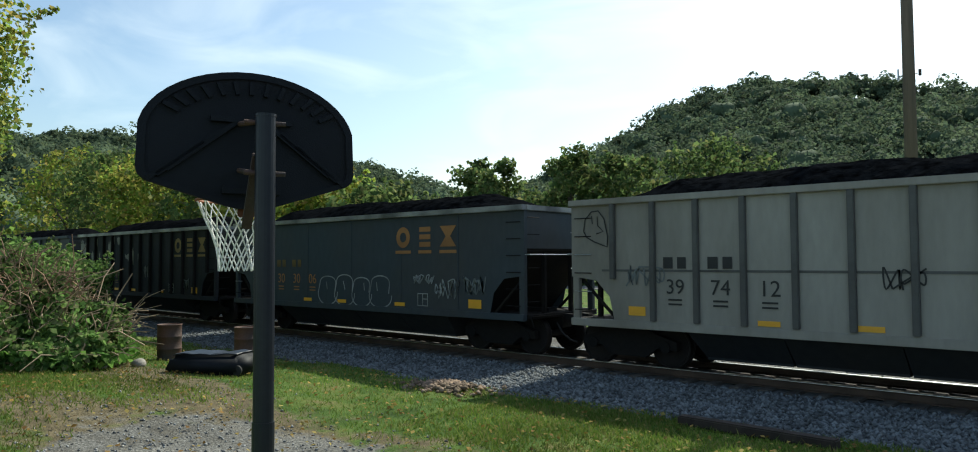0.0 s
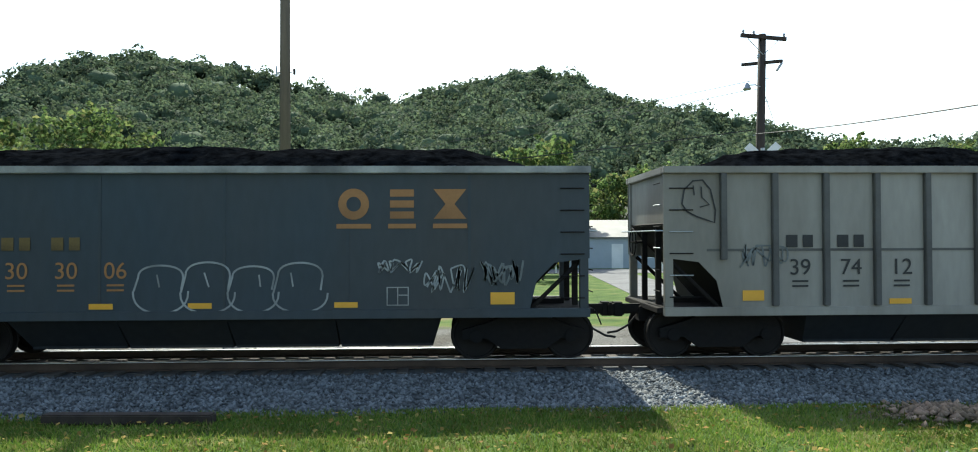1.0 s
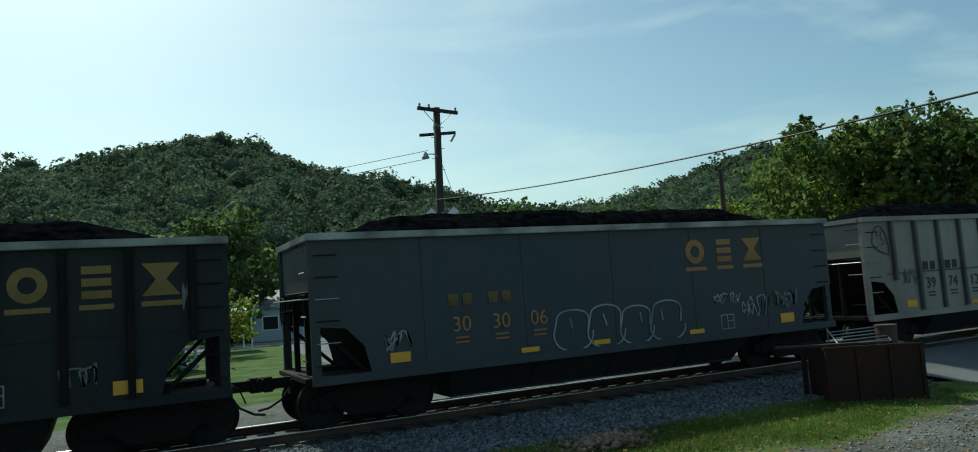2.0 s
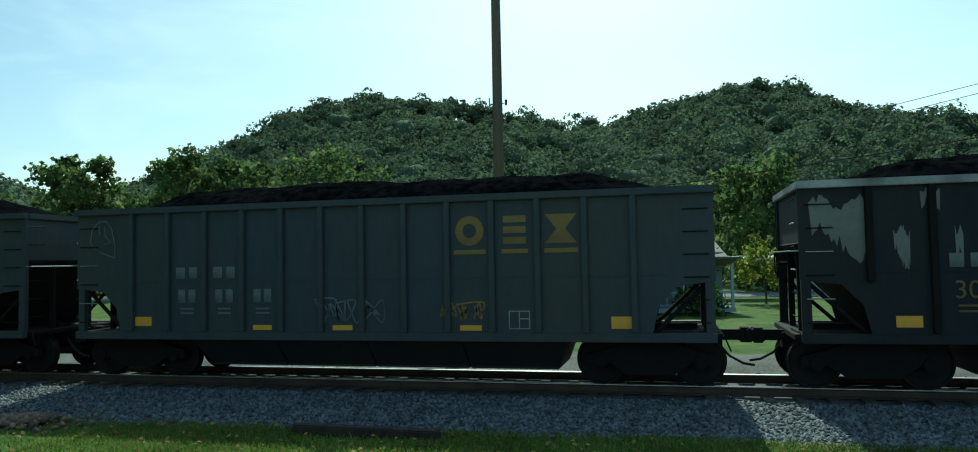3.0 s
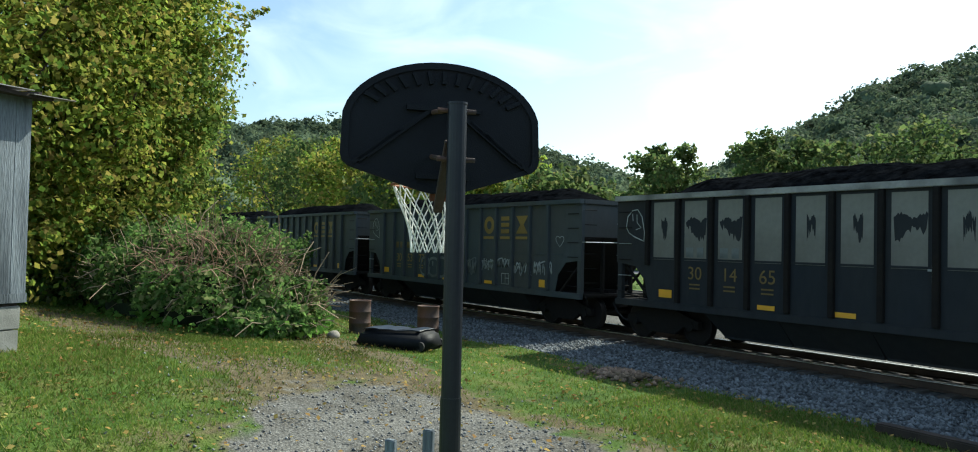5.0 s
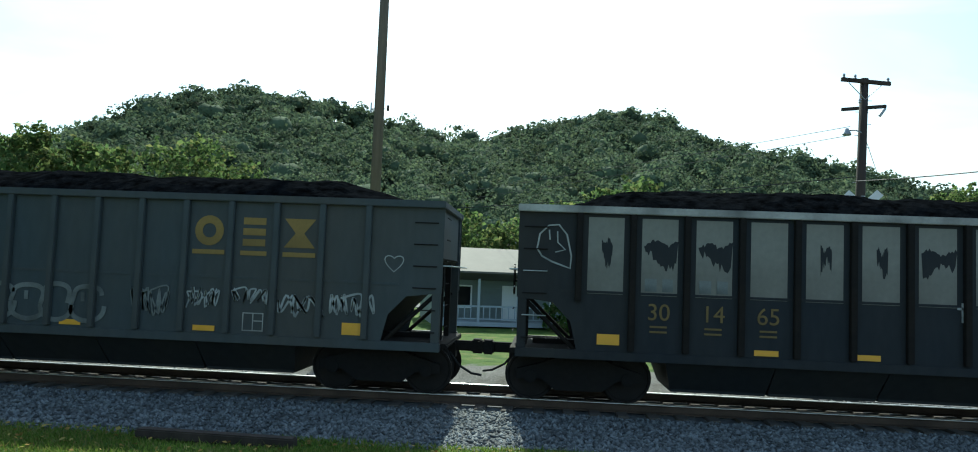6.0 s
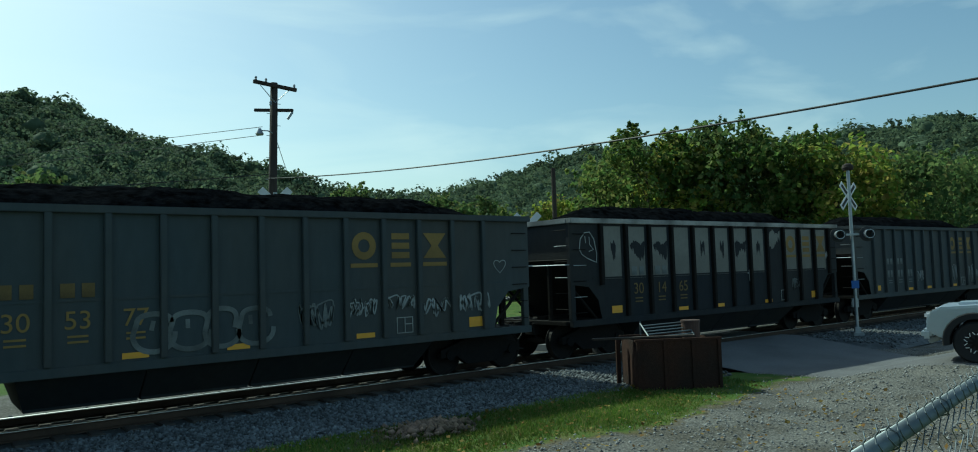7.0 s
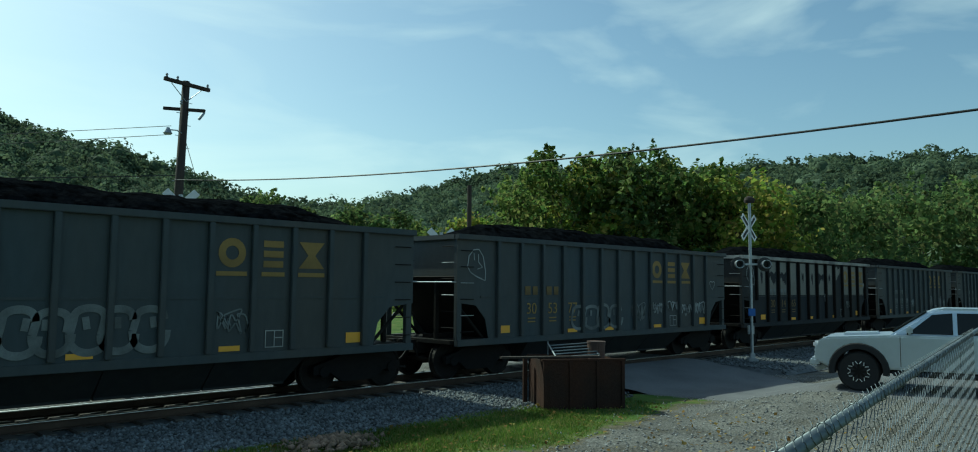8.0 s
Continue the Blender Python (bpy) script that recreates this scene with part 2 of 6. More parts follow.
def boxes(*specs, bevel=0.0):
    """One bmesh of boxes, each (centre, size[, Euler degrees])."""
    bm = bmesh.new()
    for s in specs:
        m = pose(*s[0], *(s[2] if len(s) > 2 else (0, 0, 0))) @ Matrix.Diagonal((*s[1], 1))
        bmesh.ops.create_cube(bm, size=1, matrix=m)
    if bevel:
        bmesh.ops.bevel(bm, geom=bm.edges[:], offset=bevel, segments=2, affect="EDGES", clamp_overlap=True)
    return bm


def tube(bm, a, b, r, r2=None, seg=8, caps=True):
    a, b = Vector(a), Vector(b)
    d = b - a
    m = Matrix.Translation((a + b) / 2) @ d.to_track_quat("Z", "Y").to_matrix().to_4x4()
    bmesh.ops.create_cone(bm, cap_ends=caps, segments=seg, radius1=r, radius2=r if r2 is None else r2, depth=d.length, matrix=m)
    return bm


def tubes(*segs, seg=8):
    bm = bmesh.new()
    for s in segs:
        tube(bm, s[0], s[1], s[2], s[3] if len(s) > 3 else None, seg)
    return bm


def polyline(bm, pts, r, seg=6):
    pts = [Vector(p) for p in pts]
    rings = []
    for i, p in enumerate(pts):
        d = (pts[min(i + 1, len(pts) - 1)] - pts[max(i - 1, 0)]).normalized()
        u = d.cross(Vector((0, 0, 1)) if abs(d.z) < 0.9 else Vector((1, 0, 0))).normalized()
        w = d.cross(u)
        rings.append([bm.verts.new(p + u * r * math.cos(2 * math.pi * k / seg) + w * r * math.sin(2 * math.pi * k / seg)) for k in range(seg)])
    for a, b in zip(rings, rings[1:]):
        for k in range(seg):
            bm.faces.new((a[k], a[(k + 1) % seg], b[(k + 1) % seg], b[k]))
    return bm


def prism(outline, depth, axis="y"):
    """A flat outline (u, v) pushed out to a depth: u along x, v along z, depth along y."""
    bm = bmesh.new()
    f = bm.faces.new([bm.verts.new((u, 0, v)) for u, v in outline])
    r = bmesh.ops.extrude_face_region(bm, geom=[f])
    bmesh.ops.translate(bm, vec=(0, depth, 0), verts=[v for v in r["geom"] if isinstance(v, bmesh.types.BMVert)])
    bmesh.ops.recalc_face_normals(bm, faces=bm.faces[:])
    return bm


def lathe(profile, seg=24, axis="z"):
    """A turned body from (radius, height) pairs."""
    bm = bmesh.new()
    rings = []
    for r, z in profile:
        rings.append([bm.verts.new((r * math.cos(2 * math.pi * i / seg), r * math.sin(2 * math.pi * i / seg), z)) for i in range(seg)])
    for p, q in zip(rings, rings[1:]):
        for i in range(seg):
            bm.faces.new((p[i], p[(i + 1) % seg], q[(i + 1) % seg], q[i]))
    for ring in (rings[0], rings[-1]):
        bm.faces.new(ring)
    bmesh.ops.recalc_face_normals(bm, faces=bm.faces[:])
    return bm


def smooth(ob):
    for p in ob.data.polygons:
        p.use_smooth = True
    return ob


def raw_mesh(name, verts, faces):
    """A mesh from arrays; all faces have the same number of corners."""
    verts, faces = np.asarray(verts, dtype=np.float32), np.asarray(faces, dtype=np.int32)
    me = bpy.data.meshes.new(name)
    k = faces.shape[1]
    me.vertices.add(len(verts))
    me.vertices.foreach_set("co", verts.ravel())
    me.loops.add(faces.size)
    me.loops.foreach_set("vertex_index", faces.ravel())
    me.polygons.add(len(faces))
    me.polygons.foreach_set("loop_start", np.arange(0, faces.size, k, dtype=np.int32))
    me.update(calc_edges=True)
    return me


def leaves(rng, centres, size, flat=0.0, out=None, long=1.3):
    """Arrays of small diamond leaves, one at each centre, turned at random (towards out when given)."""
    c = np.asarray(centres, dtype=float)
    n = len(c)
    nor = rng.normal(size=(n, 3))
    if out is not None:
        nor = nor * 0.7 + out
    nor[:, 2] += flat
    nor /= np.linalg.norm(nor, axis=1)[:, None] + 1e-9
    a = np.cross(nor, rng.normal(size=(n, 3)))
    a /= np.linalg.norm(a, axis=1)[:, None] + 1e-9
    b = np.cross(nor, a)
    s = np.asarray(size) * rng.uniform(0.6, 1.4, (n, 1))
    v = np.stack([c - a * s * long / 2, c + b * s / 2 + nor * s * 0.12, c + a * s * long / 2, c - b * s / 2 + nor * s * 0.12], 1).reshape(-1, 3)
    return v, np.arange(4 * n).reshape(-1, 4)


def ground_z(x, y):
    """Height of the yard: rising away from the track by the shed, and towards the level crossing."""
    def step(a, b, v):
        k = min(1, max(0, (v - a) / (b - a)))
        return k * k * (3 - 2 * k)
    left = step(-5, -14, x) * step(12.6, 9.8, y) * (0.30 + 0.07 * max(0.0, 11.5 - max(y, -4)))
    right = 0.72 * step(8, 17, x) * step(10.5, 6.3, y)
    flat = (0.32 - 0.20 * step(12, 20, x)) * step(12.1, 11.2, y)
    return max(-0.05 + left + right, flat) + 0.27 * step(18.2, 21.0, y)


def level_share(x, y):
    """1 where the yard is its plain level lawn, 0 where it rises by the shed or the crossing."""
    return np.clip((x + 13.0) / 6.0, 0, 1) * np.clip((15.0 - x) / 5.0, 0, 1) * (np.asarray(y) < 13)


# ---- ground ----
RAIL_TOP, TRACK_Y = 0.55, 15.23
def yard_material():
    """Grass, bare trodden earth and grey gravel, mixed by the place in the yard."""
    m = bpy.data.materials.new("yard_ground")
    m.use_nodes = True
    n, l = m.node_tree.nodes, m.node_tree.links
    b = n["Principled BSDF"]
    b.inputs["Roughness"].default_value = 0.95
    b.inputs["Specular IOR Level"].default_value = 0.15
    tc = n.new("ShaderNodeTexCoord")

    def noise_at(scale, detail=5):
        t = n.new("ShaderNodeTexNoise")
        t.inputs["Scale"].default_value, t.inputs["Detail"].default_value = scale, detail
        l.new(tc.outputs["Object"], t.inputs["Vector"])
        return t

    def ramp(src, *stops):
        r = n.new("ShaderNodeValToRGB")
        while len(r.color_ramp.elements) < len(stops):
            r.color_ramp.elements.new(0.5)
        for e, (p, c) in zip(r.color_ramp.elements, stops):
            e.position, e.color = p, (*c, 1)
        l.new(src, r.inputs[0])
        return r
    grass = ramp(noise_at(1.3, 8).outputs[0], (0.3, (0.04, 0.075, 0.015)), (0.5, (0.075, 0.128, 0.024)), (0.62, (0.115, 0.145, 0.036)), (0.75, (0.18, 0.145, 0.07)))
    gravel = ramp(noise_at(26, 6).outputs[0], (0.3, (0.074, 0.073, 0.070)), (0.5, (0.128, 0.127, 0.122)), (0.7, (0.24, 0.24, 0.232)))
    broad = ramp(noise_at(0.9, 6).outputs[0], (0.35, (0.76, 0.71, 0.62)), (0.5, (1.08, 1.06, 1.01)), (0.66, (1.3, 1.26, 1.18)))
    toned = n.new("ShaderNodeMix")
    toned.data_type, toned.blend_type = "RGBA", "MULTIPLY"
    toned.inputs[0].default_value = 1.0
    l.new(gravel.outputs[0], toned.inputs[6])
    l.new(broad.outputs[0], toned.inputs[7])
    dirt = ramp(noise_at(5, 8).outputs[0], (0.3, (0.085, 0.069, 0.040)), (0.55, (0.14, 0.114, 0.066)), (0.75, (0.20, 0.166, 0.105)))
    att_g, att_d = n.new("ShaderNodeAttribute"), n.new("ShaderNodeAttribute")
    att_g.attribute_name, att_d.attribute_name = "gravel", "dirt"
    edge = noise_at(2.2, 7)

    def blend(a, c, att):
        k = n.new("ShaderNodeMath")
        k.operation = "ADD"
        l.new(att.outputs["Fac"], k.inputs[0])
        l.new(edge.outputs[0], k.inputs[1])
        mr = n.new("ShaderNodeMapRange")
        mr.inputs[1].default_value, mr.inputs[2].default_value = 0.92, 1.12
        l.new(k.outputs[0], mr.inputs[0])
        x = n.new("ShaderNodeMix")
        x.data_type = "RGBA"
        l.new(mr.outputs[0], x.inputs[0])
        l.new(a, x.inputs[6])
        l.new(c, x.inputs[7])
        return x.outputs[2]
    col = blend(blend(grass.outputs[0], dirt.outputs[0], att_d), toned.outputs[2], att_g)
    l.new(col, b.inputs["Base Color"])
    bn, bt = n.new("ShaderNodeBump"), noise_at(30, 5)
    bn.inputs["Strength"].default_value, bn.inputs["Distance"].default_value = 0.9, 0.04
    l.new(bt.outputs[0], bn.inputs["Height"])
    l.new(bn.outputs[0], b.inputs["Normal"])
    return m


def sstep(a, b, v):
    k = np.clip((v - a) / (b - a), 0, 1)
    return k * k * (3 - 2 * k)


def zones(x, y):
    """How much of the yard at x, y is gravel and how much is bare earth, 0 to 1."""
    x, y = np.asarray(x, float), np.asarray(y, float)
    k = 1 + 0.146 * level_share(x, y)
    x, y = x * k, y * k
    # the parking patch by the goal
    patch = sstep(1.25, 0.75, np.hypot((x + 6.5) / 5.4, (y - 5.0) / 2.8))
    # the drive along the track to the crossing
    drive = sstep(2.8, 5.6, x) * sstep(0.5, -0.5, y - (10.0 - 0.9 * sstep(6, 12, x))) + sstep(-3, 4, x) * sstep(10.2, 9.1, y) * 0.6
    road = sstep(15.5, 17.5, x) * sstep(-30, -20, y)
    gravel = np.clip(np.maximum(np.maximum(patch, drive * 0.48), road), 0, 1) * sstep(26, 20, y)
    tracky = sstep(1.6, 0.5, np.abs(y - (6.2 + (x + 6) * -0.03))) * sstep(-4, -8, x)
    dirt = np.clip(np.maximum(tracky * 0.75, sstep(1.6, 1.0, np.hypot((x + 6.5) / 6.0, (y - 5.0) / 3.3)) * 0.5), 0, 1)
    dirt = np.maximum(dirt, sstep(1.4, 0.6, np.hypot((x - 7.6) / 1.6, (y - 12.0) / 0.5)) * 0.8)
    dirt = np.maximum(dirt, drive * 0.60)
    # the worn way past the shed
    way = sstep(1.5, 0.5, np.abs(y - (4.6 + (x + 10) * 0.28 + 0.3 * np.sin(x * 0.9)))) * sstep(-8.0, -10.0, x) * sstep(-26, -22, x)
    dirt = np.maximum(dirt, way * 0.74)
    far_bank = sstep(17.5, 18.5, y) * sstep(23, 21, y)
    return np.maximum(gravel * (x < 40), far_bank * 0.8), dirt


def build_ground():
    """One sheet from the yard to the feet of the hills, finer near the camera."""
    xs = np.unique(np.concatenate([np.linspace(-900, -40, 30), np.linspace(-40, 45, 171), np.linspace(45, 900, 30)]))
    ys = np.unique(np.concatenate([np.linspace(-300, -12, 12), np.linspace(-12, 28, 101), np.linspace(28, 900, 40)]))
    X, Y = np.meshgrid(xs, ys)
    Z = np.array([[ground_z(x, y) for x in xs] for y in ys])
    near = (np.abs(X) < 60) & (Y < 40)
    bumps = np.array([[noise.noise((x * 0.5, y * 0.5, 0)) * 0.04 + noise.noise((x * 2.1, y * 2.1, 3)) * 0.015 for x in xs] for y in ys])
    Z = Z + bumps * near
    Z = np.where((Y > 11.3) & (Y < 18.6) & (X < 15), np.minimum(Z, -0.05) - 0.04, Z)
    n, k = len(ys), len(xs)
    idx = np.arange(n * k).reshape(n, k)
    faces = np.stack([idx[:-1, :-1], idx[:-1, 1:], idx[1:, 1:], idx[1:, :-1]], -1).reshape(-1, 4)
    me = raw_mesh("ground", np.stack([X, Y, Z], -1).reshape(-1, 3), faces)
    g, d = zones(X, Y)
    for name, arr in (("gravel", g), ("dirt", d)):
        me.attributes.new(name, "FLOAT", "POINT").data.foreach_set("value", arr.ravel().astype(np.float32))
    return smooth(tagged(part("ground", me, yard_material()), "patchy autumn grass yard with bare earth and gravel", "ground", kind="structure"))


build_ground()


def build_track():
    # ballast bed
    prof = [(-4.62, -0.42), (-4.3, -0.25), (-3.1, -0.235), (-1.45, -0.21), (1.95, -0.18), (2.55, -0.60), (2.78, -0.72)]
    xs = np.linspace(-320, 320, 641)
    v, f = [], []
    for i, x in enumerate(xs):
        for j, (y, z) in enumerate(prof):
            w = noise.noise((x * 0.6, j, 5)) * (0.22 if j in (0, 1) else 0.14 if j > 4 else 0.05)
            v.append((x, TRACK_Y + y + w, RAIL_TOP + z - (0.35 if j < 3 and 15.8 < x < 23.4 else 0.0)))
    k = len(prof)
    for i in range(len(xs) - 1):
        for j in range(k - 1):
            f.append((i * k + j, (i + 1) * k + j, (i + 1) * k + j + 1, i * k + j + 1))
    tagged(part("ballast_bed", raw_mesh("ballast_bed", v, f), M["ballast"]), "grey crushed stone ballast bank under the track", "ballast", kind="structure")
    # loose stones over the near shoulder and between the ties
    rng = np.random.default_rng(4)
    n = 42000
    x = rng.normal(0, 1, n) * 14
    x = np.where(np.abs(x) > 34, rng.uniform(-34, 34, n), x)
    y = rng.uniform(-4.5, -1.25, n)
    far = rng.random(n) < 0.14
    y = np.where(far, rng.uniform(1.2, 2.8, n), y)
    clear = (x > 15.6) & (x < 23.6) & (y < 0)
    x, y = x[~clear], y[~clear]
    n = len(x)
    z = np.interp(y, [p[0] for p in prof], [p[1] for p in prof]) + RAIL_TOP
    base = np.array([(1, 0, 0), (-1, 0, 0), (0, 1, 0), (0, -1, 0), (0, 0, 1), (0, 0, -1)], float)
    tri = np.array([(0, 2, 4), (2, 1, 4), (1, 3, 4), (3, 0, 4), (2, 0, 5), (1, 2, 5), (3, 1, 5), (0, 3, 5)])
    s = rng.uniform(0.022, 0.055, n)[:, None, None]
    vv = (base[None] + rng.normal(0, 0.28, (n, 6, 3))) * s * np.array([1, 1, 0.8])
    vv += np.stack([x, y + TRACK_Y, z + 0.012], 1)[:, None]
    ff = (tri[None] + (np.arange(n) * 6)[:, None, None]).reshape(-1, 3)
    tagged(part("ballast_stones", raw_mesh("ballast_stones", vv.reshape(-1, 3), ff), M["stone_bits"]), "loose grey ballast stones on the track shoulder", "gravel", kind="stuff")
    track = thing("railway_track", "single railway track of steel rails on dark wooden ties", "railway track", Matrix.Translation((0, TRACK_Y, RAIL_TOP)), kind="structure")
    web = [(-0.07, -0.17), (0.07, -0.17), (0.07, -0.155), (0.012, -0.135), (0.012, -0.045), (0.036, -0.03), (0.036, -0.004), (-0.036, -0.004), (-0.036, -0.03), (-0.012, -0.045), (-0.012, -0.135), (-0.07, -0.155)]
    for y in (-0.7525, 0.7525):
        bm = bmesh.new()
        fc = bm.faces.new([bm.verts.new((-320, y + a, b)) for a, b in web])
        r = bmesh.ops.extrude_face_region(bm, geom=[fc])
        bmesh.ops.translate(bm, vec=(640, 0, 0), verts=[q for q in r["geom"] if isinstance(q, bmesh.types.BMVert)])
        bmesh.ops.recalc_face_normals(bm, faces=bm.faces[:])
        rail = part("rail", bm, M["rail_side"], track)
        crown = [(-0.037, -0.018), (-0.0365, -0.010), (-0.034, -0.0055), (-0.029, -0.0027), (-0.0215, -0.0005), (-0.008, 0.0), (0.008, 0.0), (0.020, -0.0006), (0.029, -0.0025), (0.034, -0.0055), (0.0365, -0.010), (0.037, -0.018)]
        bm = bmesh.new()
        fc = bm.faces.new([bm.verts.new((-320, y + a, b + 0.002)) for a, b in crown])
        r = bmesh.ops.extrude_face_region(bm, geom=[fc])
        bmesh.ops.translate(bm, vec=(640, 0, 0), verts=[q for q in r["geom"] if isinstance(q, bmesh.types.BMVert)])
        bmesh.ops.recalc_face_normals(bm, faces=bm.faces[:])
        part("rail_head", bm, M["rail_top"], rail, "polished running surface")
    tie = bpy.data.meshes.new("tie")
    bm = boxes(((0, 0, 0), (0.22, 2.6, 0.18)), bevel=0.015)
    bm.to_mesh(tie)
    bm.free()
    for i in range(280):
        x = (i - 140) * 0.53
        part("tie", tie, M["tie"], track, loc=pose(x + random.uniform(-0.03, 0.03), random.uniform(-0.05, 0.05), -0.245, 0, 0, random.uniform(-1.5, 1.5)))


build_track()


# ---- hills and woods ----
def skyline(az):
    """How high the wooded ridge stands, as a slope from the camera, by the way one looks."""
    a = math.degrees(az)
    pts = ((-130, 0.10), (-100, 0.12), (-75, 0.155), (-62, 0.150), (-54, 0.140), (-48, 0.110), (-44, 0.090), (-40, 0.095), (-36, 0.135), (-31, 0.175), (-27, 0.205), (-22, 0.228), (-18, 0.224), (-13, 0.205), (-8, 0.190), (-4, 0.188), (0, 0.208), (5, 0.226),
           (9, 0.214), (13, 0.185), (17, 0.165), (21, 0.140), (26, 0.115), (32, 0.108), (38, 0.128), (42, 0.145), (46, 0.152), (54, 0.152), (58, 0.152), (62, 0.156), (66, 0.160), (70, 0.166), (80, 0.168), (100, 0.14), (130, 0.10))
    return float(np.interp(a, [p[0] for p in pts], [p[1] for p in pts]))


R0, R1 = 95.0, 300.0


def hill_z(r, az):
    k = min(1.0, max(0.0, (r - R0) / (R1 - R0)))
    # the valley floor stays open along the line
    k *= min(1.0, max(0.0, (r * math.cos(az) - 20.0) / 25.0)) ** 0.8
    crest = max(0.0, skyline(az) * R1 - 8.6 + 2.85)
    lumps = 5.0 * noise.noise((r * 0.02 * math.sin(az), r * 0.02 * math.cos(az), 2)) * k
    if r <= R1:
        return 0.25 + (crest + lumps) * (k ** 1.25)
    return max(0.25, 0.25 + (crest + lumps) * (1 - (r - R1) / 160.0))


def build_hills():
    az = np.radians(np.linspace(-125, 125, 251))
    rr = np.concatenate([np.linspace(R0, R1, 34), np.linspace(R1 + 12, R1 + 160, 10)])
    v = [(r * math.sin(a), r * math.cos(a), hill_z(r, a) - 0.3) for a in az for r in rr]
    k = len(rr)
    idx = np.arange(len(v)).reshape(len(az), k)
    f = np.stack([idx[:-1, :-1], idx[1:, :-1], idx[1:, 1:], idx[:-1, 1:]], -1).reshape(-1, 4)
    # slope coloured dark so the gaps between crowns read as shade
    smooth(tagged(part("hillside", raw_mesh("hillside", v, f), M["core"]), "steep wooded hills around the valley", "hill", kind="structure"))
    rng = np.random.default_rng(8)
    ico_v, ico_f = ico(2)
    cores_v, cores_f, lv, lo, lsz, off = [], [], [], [], [], 0
    for i in range(3900):
        a = math.radians(rng.uniform(-86, 84))
        r = R0 + (R1 + 8 - R0) * math.sqrt(rng.random())
        if r * math.cos(a) < 25:
            continue
        h = rng.uniform(7.0, 12.0) * (1.25 if rng.random() > 0.93 else 1.0)
        w = h * rng.uniform(0.42, 0.58)
        base = hill_z(r, a)
        c = np.array((r * math.sin(a), r * math.cos(a), base + h * 0.34))
        # the slopes behind the train's top need fewer leaves
        dense = base + h * 0.8 - 2.85 > 0.075 * r
        # a rounded crown out of uneven lobes
        for k in range(5 if dense else 2):
            lc = c + np.array((rng.normal(0, 0.28) * w, rng.normal(0, 0.28) * w, (0.0, 0.14, -0.12, 0.27, 0.08)[k] * h))
            ls = np.array((1, 1, 0.85)) * w * rng.uniform(0.40, 0.70)
            if k < 2:
                rough = 1 + 0.22 * np.sin(ico_v[:, :1] * 7 + i) * np.cos(ico_v[:, 2:] * 6 + k) + rng.normal(0, 0.06, (len(ico_v), 1))
                cores_v.append(ico_v * ls * 0.74 * rough + lc)
                cores_f.append(ico_f + off)
                off += len(ico_v)
            leaf = max(0.5, 0.0034 * r)
            n = int(min(70, 42 * (1.0 / leaf) ** 0.8)) if dense else 14
            d = rng.normal(size=(n, 3))
            d /= np.linalg.norm(d, axis=1)[:, None]
            d[:, 2] = np.where(d[:, 2] < -0.35, -d[:, 2], d[:, 2])
            lump = 1 + 0.16 * np.sin(d[:, :1] * 6 + i) * np.cos(d[:, 2:] * 7 + k)
            lv.append(lc + d * ls * lump * rng.uniform(0.76, 1.04, (n, 1)))
            lo.append(d)
            lsz.append(np.full(n, leaf if dense else 0.9))
    lv, lo, lsz = np.concatenate(lv), np.concatenate(lo), np.concatenate(lsz)
    smooth(tagged(part("forest_shade", raw_mesh("forest_shade", np.concatenate(cores_v), np.concatenate(cores_f)), M["leaf_core"]), "rounded inner crowns of the hillside forest", "forest", kind="stuff"))
    v, f = leaves(rng, lv, lsz[:, None], 0.05, lo * 1.9)
    tagged(part("forest_leaves", raw_mesh("forest_leaves", v, f), M["leaf_far"]), "dense green forest turning yellow on the hills", "forest", kind="stuff")


def ico(sub):
    bm = bmesh.new()
    bmesh.ops.create_icosphere(bm, subdivisions=sub, radius=1)
    v, f = np.array([q.co[:] for q in bm.verts]), np.array([[q.index for q in fc.verts] for fc in bm.faces])
    bm.free()
    return v, f


